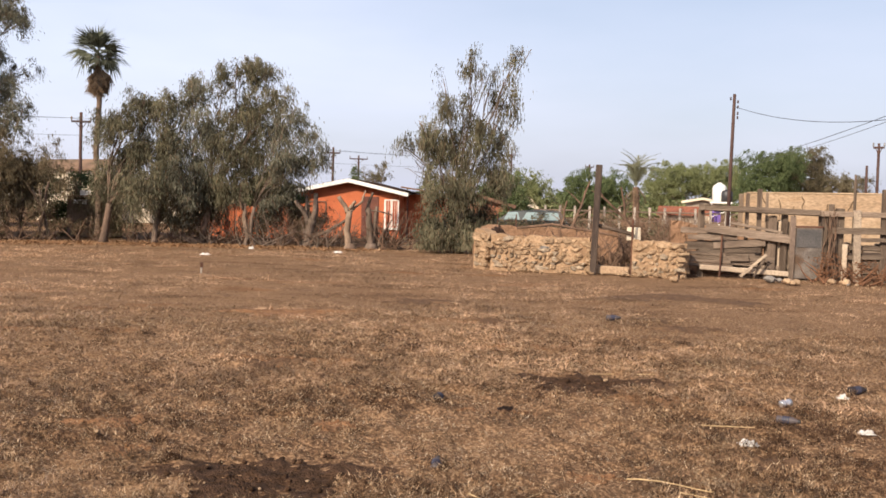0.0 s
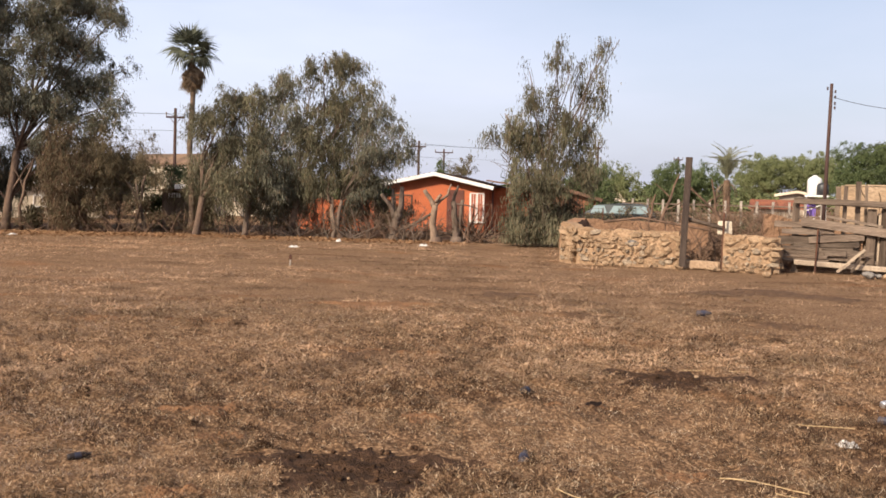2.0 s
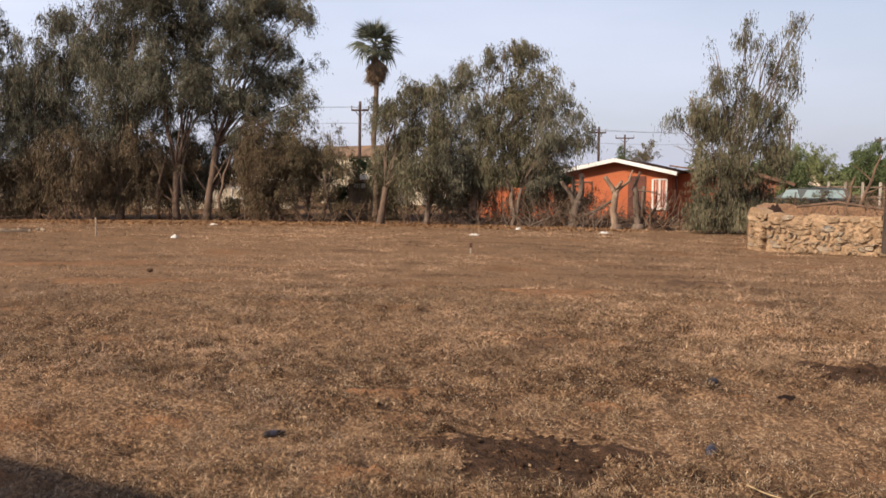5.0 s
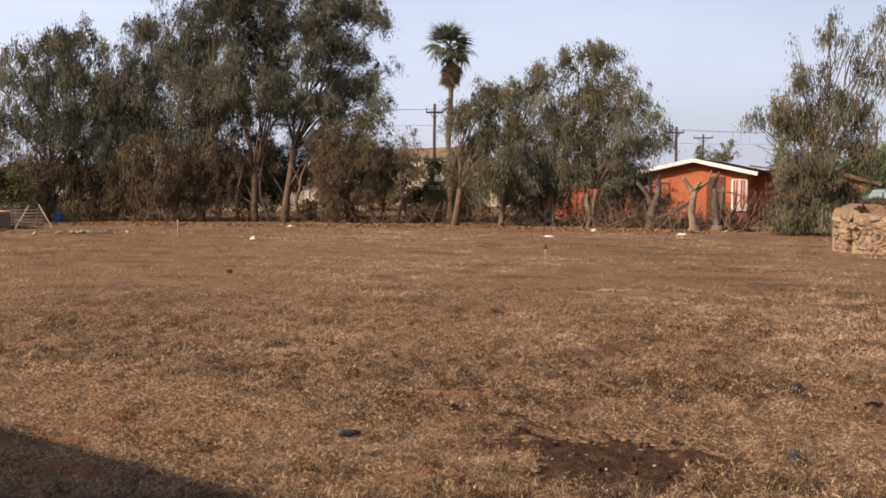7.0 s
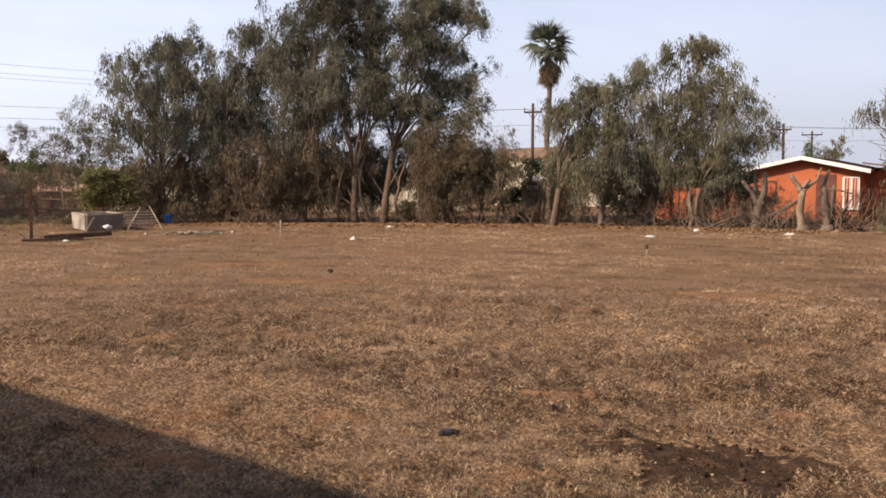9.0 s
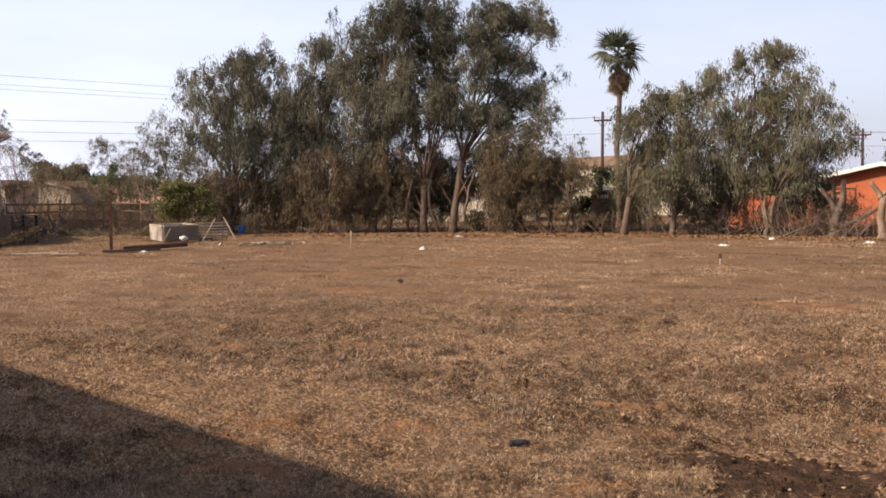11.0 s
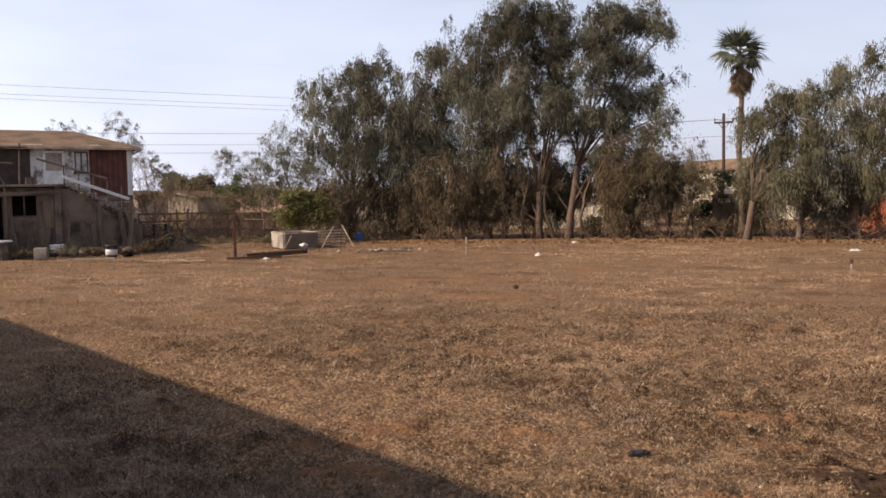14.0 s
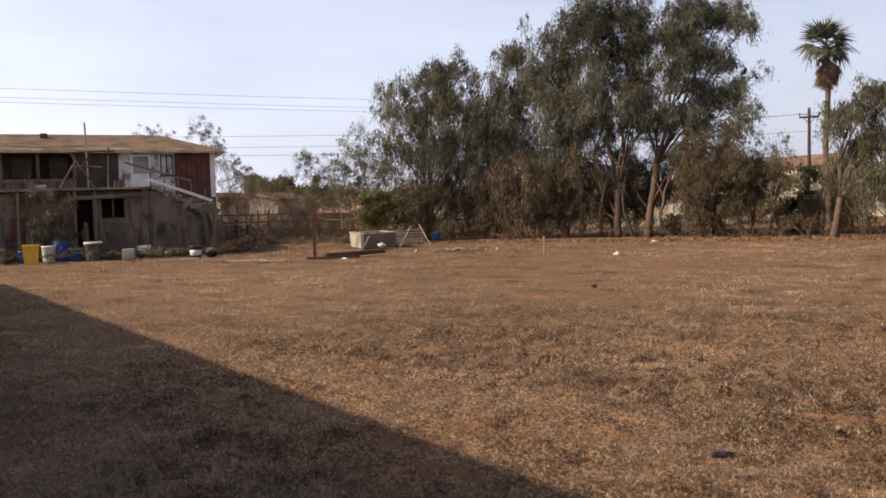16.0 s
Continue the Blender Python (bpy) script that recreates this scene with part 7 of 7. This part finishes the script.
for k in range(6):
    r = random.Random(1300 + k)
    x, y = at_terrace(r.uniform(5.2, 7.4), r.uniform(-1.6, -0.5))
    loose("concrete_lump", Shape().rock((0, 0, 0.12), (r.uniform(0.3, 0.5), 0.35, 0.3), k + 80), GREY_WALL, x, y, 0, k * 40, "dark lump of broken concrete", "rubble")

# ---------------------------------------------------------------- trough, rack and posts in the far corner of the field
tr = thing("trough", -27.0, 25.5, 0, 0, "pale concrete livestock trough with timber edge", "trough")
ta, tb, tc = Vector((-1.03, 0.25, 0)), Vector((0.90, -0.95, 0)), Vector((1.28, 0.35, 0))
td = ta + tc - tb
# first side pale as lit; the other three carry shade in a darker concrete
for k, (a, b) in enumerate(((ta, tb), (tb, tc), (tc, td), (td, ta))):
    part("side", Shape().beam(a + Vector((0, 0, 0.27)), b + Vector((0, 0, 0.27)), 0.10, 0.54, 0.015), CONCRETE if k == 0 else mat("shaded_concrete", (0.24, 0.185, 0.14), (0.17, 0.13, 0.10), 1.5, 0.95, 0.2, 30), tr)
    part("edge", Shape().beam(a + Vector((0, 0, 0.565)), b + Vector((0, 0, 0.565)), 0.14, 0.06, 0.01), PALE_WOOD, tr)
rk = thing("slatted_rack", -25.3, 26.3, 0, 48, "slatted wooden rack leaning by the trough", "rack")
for k in range(6):
    part("slat", Shape().beam((-0.55, 0, 0.10 + 0.105 * k), (0.5, 0.08, 0.10 + 0.105 * k), 0.03, 0.06), PALE_WOOD, rk)
for q in (-0.5, -0.1, 0.3):
    part("upright", Shape().beam((q, 0.05, 0), (q + 0.04, 0.05, 0.72), 0.04, 0.04), WOOD, rk)
part("prop", Shape().beam((-0.45, -0.5, 0), (0.05, 0, 0.8), 0.04, 0.04), PALE_WOOD, rk)
part("prop", Shape().beam((0.75, -0.4, 0), (0.35, 0, 0.84), 0.04, 0.04), PALE_WOOD, rk)
loose("white_sack", Shape().rock((0, 0, 0.12), (0.30, 0.24, 0.2), 5, 3, 0.2), CLOTH, -25.55, 25.0, 0, 30, "small crumpled white sack by the trough", "sack", True)
loose("pale_board", Shape().beam((0, 0, 0.02), (0.25, 0, 0.5), 0.4, 0.03), PALE_WOOD, -25.7, 24.2, 0, 40, "pale board propped on the trough", "board")
post(-23.24, 19.78, 1.55, 0.095, RUST, "rust-brown square post standing in the field", (0.0, 0.0), "field_post", 4)
loose("timber_beam", Shape().beam((-1.0, 0, 0.08), (1.2, 0, 0.12), 0.24, 0.14, 0.02, 0.01, 2), mat("brown_timber", (0.15, 0.085, 0.055), (0.10, 0.06, 0.04), 3, 0.9, 0.2, 30), -22.75, 20.9, 0, 76, "brown timber beam lying on the ground", "beam")
loose("timber_beam", Shape().beam((-0.8, 0, 0.04), (0.9, 0, 0.05), 0.2, 0.06, 0.01, 0.01, 3), mat("brown_timber", (0.15, 0.085, 0.055)), -22.7, 20.0, 0, 62, "brown timber beam lying on the ground", "beam")
rub, rr_ = thing("rubble_heap", -21.4, 24.6, 0, 35, "low scattered heap of grey rubble", "rubble"), random.Random(31)
for k in range(46):
    w = rr_.uniform(0.04, 0.17)
    part("lump", Shape().rock((rr_.gauss(0, 0.75), rr_.gauss(0, 0.22), w * 0.25), (w, w * 0.8, w * 0.7), k, 1, 0.3), GREY_STONE, rub)
for k in range(8):
    r = random.Random(k)
    loose("scrap_stick", Shape().beam((0, 0, 0.03), (r.uniform(0.4, 0.9), 0, 0.05), 0.05, 0.03), WOOD, -21.5 + r.uniform(-0.8, 0.8), 24.5 + r.uniform(-0.5, 0.5), 0, r.uniform(0, 90), "short grey stick on the rubble", "stick")
post(-17.43, 24.08, 0.52, 0.045, PALE_WOOD, "thin pale survey stake", (0, 0), "stake", 6)
st = post(-5.55, 21.95, 0.12, 0.036, CONCRETE, "short stake with dark top and white foot", (0.0, 0), "stake", 7)
part("stake_top", Shape().box((0, 0, 0.17), (0.07, 0.06, 0.11), None, 0.01), RUST, st)
# pole corral further back
pc = thing("pole_corral", -37.5, 30.6, 0, 38, "corral of rough poles with brown rails", "corral")
for k in range(13):
    part("post", Shape().tube([(k * 0.62 - 3.7, 0.2 * math.sin(k), 0), (k * 0.62 - 3.7 + 0.05 * math.sin(k * 3), 0.2 * math.sin(k), 1.35 + 0.2 * math.sin(k * 5))], 0.045, 6), TWIG, pc)
for k, z in enumerate((0.5, 0.9, 1.3)):
    part("rail", Shape().tube([(-4.0, -0.1, z), (0, -0.05, z + 0.06 * (k % 2)), (4.0, 0.1, z - 0.05)], 0.042, 6), TWIG, pc)
brush_pile(-33.5, 23.5, 1.4, 0.6, 40, "dry weeds and branches on the bank", TWIG, 801)
brush_pile(-35.5, 27.0, 1.6, 1.4, 50, "bare upright brush by the corral", TWIG, 861)
for i, (x, y, w, h) in enumerate(((-36.0, 28.3, 1.6, 1.5), (-38.5, 30.0, 2.0, 1.6), (-34.0, 30.5, 1.6, 1.2), (-40.0, 27.0, 1.6, 1.6))):
    brush_pile(x, y, w, h * 0.7, 34, "bare brown upright brush by the corral", TWIG, 900 + 50 * i)
    V, _ = leaves([(rnd.uniform(-w, w), rnd.uniform(-0.6, 0.6), rnd.uniform(0.2, h * 0.6), 0.4, 0.35) for _ in range(6)], 7, 0.07, 0.3, 140 + i, 0.4)
    ob = part("dry_thicket", fast_mesh("dry_thicket", V, 4), BROWN_OLIVE, None, "brown leafless thicket round the corral")
    ob.matrix_world = pose(x, y, 0, 0, 0, azimuth(x, y))
    tagged(ob, "", "thicket", "", "stuff")
V, _ = leaves([(rnd.uniform(-3.5, 3.5), rnd.uniform(-1, 1), 0.25, 0.55, 0.3) for _ in range(20)], 60, 0.08, 0.3, 97, 0.35)
ob = part("dusty_weeds", fast_mesh("dusty_weeds", V, 4), BROWN_OLIVE, None, "dusty grey-brown weeds behind the timber")
ob.matrix_world = pose(-30.0, 25.0, 0, 0, 0, 45)
tagged(ob, "", "weeds", "", "stuff")

for i, (x, y, w, h) in enumerate(((-37.2, 28.2, 1.6, 1.9), (-39.6, 31.6, 2.0, 1.9), (-33.4, 31.6, 1.4, 1.5))):
    brush_pile(x, y, w, h, 46, "tall bare brown saplings by the corral", TWIG, 1700 + 90 * i)
V, _ = leaves([(rnd.uniform(-4.5, 4.5), rnd.uniform(-0.8, 0.8), 0.25, 0.5, 0.28) for _ in range(20)], 34, 0.08, 0.3, 98, 0.35)
ob = part("dusty_weeds", fast_mesh("dusty_weeds", V, 4), OLIVE, None, "dark dusty weeds before the corral")
ob.matrix_world = pose(-32.3, 26.2, 0, 0, 0, 45)
tagged(ob, "", "weeds", "", "stuff")

cb = tagged(new("wall_corral"), "low tan adobe wall at the back of the corral", "wall", "", "structure")
ragged_wall((-43.2, 31.6), (-37.6, 37.2), 1.25, 1.15, 0.35, ADOBE, 41, cb, "wall", 0.4)

# ---------------------------------------------------------------- far houses and tanks


def far_house(x, y, w, d, h, material, roof, label, roof_h=0.6, wins=2, rz=None, edge=None):
    root, _ = gable_house(x, y, azimuth(x, y) if rz is None else rz, w, d, h, h + roof_h, material, roof, label, 0.3, courses=1, edge=edge)
    for k in range(wins):
        window(root, "window", -w / 2 + w * (k + 0.5) / wins, 0.0, h * 0.55, min(0.9, w / wins * 0.4), h * 0.35, edge or WHITE)
    return root


far_house(-20.2, 58.9, 2.6, 6, 3.3, CREAM, TAN_ROOF, "far pale house with tan hipped roof", 0.55, 2, 60)
far_house(-17.0, 60.5, 5.0, 6, 2.75, CREAM, WHITE, "far cream house with pale roof edge", 0.3, 3)
far_house(-25.8, 46.5, 8.0, 6, 1.6, CREAM, CREAM, "low cream wall house behind the trees", 0.25, 4, 32)
far_house(-42.5, 44.5, 7.0, 6, 1.9, DUSTY, mat("red_tile", (0.30, 0.11, 0.06), (0.22, 0.08, 0.05), 2, 0.9, 0.2), "low house with red tile roof behind trees", 0.5, 3, 20, edge=DUSTY)
far_house(-56.1, 50.5, 5.0, 5, 2.6, mat("pink_render", (0.50, 0.30, 0.24), (0.42, 0.25, 0.20), 1.2, 0.9, 0.1), WHITE, "dusty pink far house", 0.3, 2, 18, edge=DUSTY)
far_house(-66.5, 45.4, 2.4, 4, 2.5, mat("pale_pink_render", (0.50, 0.37, 0.28), (0.42, 0.31, 0.235), 1.2, 0.9, 0.1), TILE, "pale far house with small windows", 0.4, 2, 18, edge=DUSTY)
far_house(-75.0, 56.0, 6.0, 6, 2.4, DUSTY, TILE, "far house with brown roof on the rise", 0.6, 3, 20, edge=DUSTY)
far_house(16.9, 61.5, 3.2, 2.6, 1.40, DUSTY, mat("red_tile", (0.30, 0.11, 0.06)), "low white house with red tile roof", 0.42, 1, azimuth(16.9, 61.5) + 90, edge=DUSTY)
far_house(17.6, 64.5, 2.2, 4, 2.25, DUSTY, CREAM, "small cream house under the water tanks", 0.2, 1, edge=CREAM)
far_house(9.0, 112.0, 4.5, 6, 3.0, CREAM, WHITE, "distant low white painted building", 0.4, 4, edge=CREAM)
far_house(1.6, 48.5, 3.6, 6, 1.7, mat("dull_red_wall", (0.28, 0.12, 0.07), (0.22, 0.10, 0.06), 1.2, 0.9, 0.1), TILE, "dull red-brown low house behind the weeping tree", 0.5, 1, edge=TILE)
tw = thing("water_tower", 17.7, 60.6, 0, azimuth(17.7, 60.6), "water tanks on a white and purple painted frame", "water tower")
tw.scale = (0.8, 0.8, 0.97)
for x in (-0.7, 0.7):
    for y in (-0.6, 0.6):
        part("leg", Shape().beam((x, y, 0), (x, y, 2.2), 0.10, 0.10), WHITE, tw)
part("deck", Shape().box((0, 0, 2.24), (1.7, 1.5, 0.10), None, 0.01), WHITE, tw)
part("purple_panel", Shape().box((-0.35, 0.4, 1.5), (0.7, 0.06, 1.1), None, 0.01), mat("purple_paint", (0.16, 0.09, 0.38), (0.12, 0.07, 0.30), 2, 0.7, 0.05), tw, "purple painted panel")
for z in (0.6, 1.3):
    part("brace", Shape().beam((-0.7, -0.62, z), (0.7, -0.62, z + 0.5), 0.05, 0.05), WHITE, tw)
part("white_tank", Shape().lathe([(0.5, 2.3), (0.55, 2.35), (0.55, 3.2), (0.48, 3.35), (0.2, 3.5), (0.15, 3.56), (0.01, 3.57)], (-0.15, 0.2, 0), 20), WHITE_P, tw, "white plastic tank", True)
part("black_tank", Shape().lathe([(0.40, 2.3), (0.44, 2.33), (0.44, 2.9), (0.36, 3.02), (0.1, 3.1), (0.01, 3.1)], (0.42, -0.25, 0), 20), BLACK, tw, "black plastic tank", True)
fp = thing("far_fence", 6.0, 52.0, 0, -8, "far grey fence of posts and brush", "fence")
for k in range(16):
    part("post", Shape().beam((k * 0.8 - 2, 0, 0), (k * 0.8 - 2, 0, 1.75), 0.12, 0.12, 0.01, 0.01, k), CONCRETE, fp)
for z in (0.5, 1.0, 1.5):
    part("rail", Shape().beam((-2, 0.06, z), (10, 0.06, z), 0.04, 0.08), WOOD, fp)
# dark shed and things behind the palm
sh = thing("shed", -14.0, 38.3, 0, azimuth(-14, 38), "dark wooden shed with white sign board", "shed")
part("wall", Shape().box((0, 0.9, 0.8), (2.1, 1.8, 1.6), None, 0.02), DARK_BARK, sh)
part("roof", Shape().beam((-1.2, 0.8, 1.62), (1.2, 0.8, 1.72), 2.2, 0.06), TILE, sh)
part("sign_board", Shape().box((-0.36, -0.05, 1.74), (0.40, 0.03, 0.26), None, 0.004), WHITE, sh, "white blank board")
for k in range(5):
    part("pale_slat", Shape().box((-0.76 + 0.10 * k, -0.04, 1.42), (0.07, 0.02, 0.18)), WHITE, sh)
cf = thing("frame_fence", -10.1, 36.9, 0, azimuth(-10.1, 36.9), "dark wire-framed gate panel between trunks", "fence")
for q in (-1.0, 0.0, 1.0):
    part("post", Shape().beam((q, 0, 0), (q, 0, 1.45), 0.07, 0.07), DARK_BARK, cf)
for z in (0.75, 1.4):
    part("rail", Shape().beam((-1.0, 0, z), (1.0, 0, z + 0.03), 0.05, 0.05), WOOD, cf)

# long distant tree belt out to the horizon
for i, (az0, az1, dist, h, m) in enumerate(((-34, 12, 150, 4.0, FAR_GREEN), (8, 44, 130, 4.2, OLIVE), (40, 78, 150, 4.0, BROWN_OLIVE), (-36, 80, 300, 7.0, GREEN))):
    r = random.Random(i)
    bl = []
    a = az0
    while a < az1:
        w = r.uniform(1.5, 3.5) * dist / 150
        dd = dist * r.uniform(0.95, 1.1)
        bl.append((-dd * math.sin(radians(a)), dd * math.cos(radians(a)), h * r.uniform(0.3, 0.55), w * 1.3, h * r.uniform(0.4, 0.6)))
        a += math.degrees(w * 0.9 / dist)
    V, _ = leaves(bl, 0.42 if dist < 200 else 0.05, 0.85 if dist < 200 else 1.9, 0.3, 200 + i, 0.9)
    ob = part("far_woods", fast_mesh("far_woods", V, 4), m, None, "far belt of low green trees")
    tagged(ob, "", "woods", "", "stuff")

# ---------------------------------------------------------------- house behind the viewer, whose eave shades the near grass
bh = thing("wall_behind", 0, -1.57, 0, math.degrees(math.atan(-0.275)), "plain plastered house wall with projecting eave", "house", "", "structure")
part("wall", Shape().box((-6, -0.65, 1.68), (44, 0.3, 3.4)), CREAM, bh)
part("eave", Shape().box((-6, -0.9, 3.50), (44.6, 1.8, 0.14), None, 0.02), TILE, bh)

# ---------------------------------------------------------------- litter in the field


def bottle(x, y, rz, material, label, ln=0.2, r=0.032, tilt=88, name="plastic_bottle"):
    z0 = float(relief(np.array([x]), np.array([y]))[0])
    root = thing(name, x, y, z0 + r * 0.9 + 0.012, rz, label, "bottle", "litter in the field")
    m = Matrix.Rotation(radians(tilt), 3, "Y")
    c = m @ Vector((0, 0, -ln / 2))
    part("body", Shape().lathe([(r * 0.6, 0), (r * 0.95, 0.006), (r, 0.02), (r * 0.93, ln * 0.3), (r, ln * 0.5), (r * 0.95, ln * 0.68), (r * 0.5, ln * 0.86), (r * 0.42, ln * 0.93)], c, 14, m), material, root, "", True)
    part("label_band", Shape().lathe([(r * 1.02, ln * 0.28), (r * 1.03, ln * 0.3), (r * 1.03, ln * 0.55), (r * 1.02, ln * 0.57)], c, 14, m), plain("faded_dark_label", (0.03, 0.03, 0.05), 0.6), root)
    part("cap", Shape().lathe([(r * 0.46, ln * 0.92), (r * 0.46, ln * 1.0), (0.002, ln * 1.0)], c, 10, m), BLACK, root)


DARK_PET = plain("dark_bottle", (0.016, 0.010, 0.010), 0.7)
CLEAR_PET = plain("clear_bottle", (0.07, 0.055, 0.055), 0.65)
bottle(0.01, 8.49, 60, DARK_PET, "crushed dark plastic bottle in dry grass", 0.11, 0.036)
bottle(0.0, 6.28, 80, CLEAR_PET, "bluish plastic bottle end-on in straw", 0.12, 0.036, 60)
bottle(2.88, 7.73, -35, CLEAR_PET, "bluish plastic bottle lying in straw", 0.19, 0.034)
bottle(4.07, 9.14, 10, DARK_PET, "dark plastic bottle lying in straw", 0.20, 0.04)
bottle(-2.87, 5.87, 40, DARK_PET, "dark plastic bottle lying in straw", 0.15, 0.023)
bottle(2.65, 14.48, 5, CLEAR_PET, "bluish plastic bottle far out in the field", 0.22, 0.045)
z0 = float(relief(np.array([3.15]), np.array([8.54]))[0])
cn = thing("drink_can", 3.15, 8.54, z0 + 0.04, 25, "crushed silver drink can", "can")
part("body", Shape().lathe([(0.026, -0.06), (0.032, -0.055), (0.030, 0), (0.033, 0.055), (0.026, 0.06)], (0, 0, 0), 14, Matrix.Rotation(radians(85), 3, "Y")), plain("can_metal", (0.6, 0.6, 0.62), 0.3, 0.8), cn, "", True)
part("label_band", Shape().lathe([(0.0325, -0.03), (0.0325, 0.03)], (0, 0, 0), 14, Matrix.Rotation(radians(85), 3, "Y")), plain("can_label", (0.35, 0.36, 0.42), 0.4), cn)


def scrap(x, y, w, d, h, label, material, seed, name="plastic_bag", rz=0):
    """A crumpled light thing on the ground."""
    bm = bmesh.new()
    bmesh.ops.create_grid(bm, x_segments=14, y_segments=10, size=0.5)
    for v in bm.verts:
        e = max(0, 1 - (abs(v.co.x) * 2) ** 4) * max(0, 1 - (abs(v.co.y) * 2) ** 4)
        v.co.z = h * (0.1 + 0.9 * e * (0.55 + 0.9 * noise.noise(v.co * 5 + Vector((seed, 0, 0)))))
        v.co.x, v.co.y = v.co.x * w + 0.1 * w * noise.noise(v.co * 4 + Vector((0, seed, 0))), v.co.y * d
    bm.verts.index_update()
    s = Shape().add([v.co[:] for v in bm.verts], [[v.index for v in f.verts] for f in bm.faces])
    bm.free()
    ob = part(name, s, material, None, label, True)
    ob.matrix_world = pose(x, y, float(relief(np.array([x]), np.array([y]))[0]) + 0.012, 0, 0, rz)
    return tagged(ob, "", "litter", "litter in the field")


scrap(2.36, 7.12, 0.15, 0.12, 0.045, "crumpled white plastic bag in straw", CLOTH, 1)
scrap(3.43, 7.51, 0.12, 0.10, 0.04, "torn scrap of white plastic", CLOTH, 2)
scrap(3.86, 9.0, 0.12, 0.10, 0.05, "torn scrap of white plastic", CLOTH, 3)
scrap(-3.47, 31.7, 0.32, 0.3, 0.07, "white paper scrap at the field edge", CLOTH, 4)
scrap(-6.58, 32.8, 0.18, 0.2, 0.10, "white paper scrap at the field edge", CLOTH, 5)
scrap(-14.85, 24.1, 0.18, 0.18, 0.11, "white plastic bag far out in the field", CLOTH, 6)
scrap(-17.6, 31.2, 0.28, 0.24, 0.06, "white paper scrap under the trees", CLOTH, 7)
scrap(-7.2, 28.9, 0.3, 0.3, 0.06, "white paper scrap at the field edge", CLOTH, 8)
scrap(-22.3, 20.2, 0.22, 0.16, 0.05, "white scrap beside the timber", CLOTH, 9)
scrap(0.6, 8.15, 0.17, 0.10, 0.03, "dark scrap of plastic sheet", mat("dull_black_sheet", (0.018, 0.011, 0.009), (0.03, 0.02, 0.015), 8, 0.95, 0.1), 10, "plastic_scrap")
for i, (x, y, w) in enumerate(((0.01, 9.71, 0.065), (-1.08, 5.75, 0.022), (-1.42, 5.75, 0.018), (-0.82, 5.98, 0.03), (3.9, 12.3, 0.07), (-2.5, 6.9, 0.05), (1.7, 9.6, 0.05), (2.0, 8.2, 0.05), (5.6, 22.8, 0.2), (-0.4, 5.8, 0.025))):
    ob = part("pale_stone", Shape().rock((0, 0, w * 0.3), (w, w * 0.9, w * 0.75), i + 5), STONE, None, "small pale stone on the ground")
    ob.matrix_world = pose(x, y, float(relief(np.array([x]), np.array([y]))[0]) + 0.01)
    tagged(ob, "", "stone", "small stones in the field")
for i, (x, y, w) in enumerate(((-4.76, 9.22, 0.10), (-3.74, 7.71, 0.11), (-9.99, 15.37, 0.16), (-1.55, 6.75, 0.06), (-0.95, 6.4, 0.07), (-0.75, 6.45, 0.06), (-3.1, 8.6, 0.09))):
    s = Shape()
    for j in range(4):
        r = random.Random(i * 5 + j)
        s.rock((r.uniform(-0.4, 0.4) * w, r.uniform(-0.3, 0.3) * w, w * 0.22), (w * 0.6, w * 0.5, w * 0.5), i * 4 + j, 1)
    ob = part("soil_clod", s, SOIL_DARK, None, "dark clod of soil in dry grass")
    ob.matrix_world = pose(x, y, float(relief(np.array([x]), np.array([y]))[0]) + 0.005)
    tagged(ob, "", "clod", "clods in the field")
for i, (x, y, ln, rz) in enumerate(((1.6, 9.9, 0.7, 2), (1.2, 5.9, 0.5, -25), (1.5, 5.75, 0.3, -40), (2.1, 7.5, 0.4, -15), (0.2, 5.55, 0.4, -50), (0.5, 5.5, 0.35, 60), (2.9, 10.5, 0.6, 80))):
    s = Shape()
    limb(s, (0, 0, 0.02), (ln, 0, 0.03), 0.006, 0.004, i, 0, 6, 5)
    ob = part("dry_stalk", s, mat("pale_straw", (0.46, 0.33, 0.18), (0.38, 0.27, 0.15), 5, 0.9, 0.05), None, "long pale dry stalk on the ground")
    ob.matrix_world = pose(x, y, float(relief(np.array([x]), np.array([y]))[0]) + 0.015, 0, 0, rz)
    tagged(ob, "", "stalk", "dry stalks in the field")
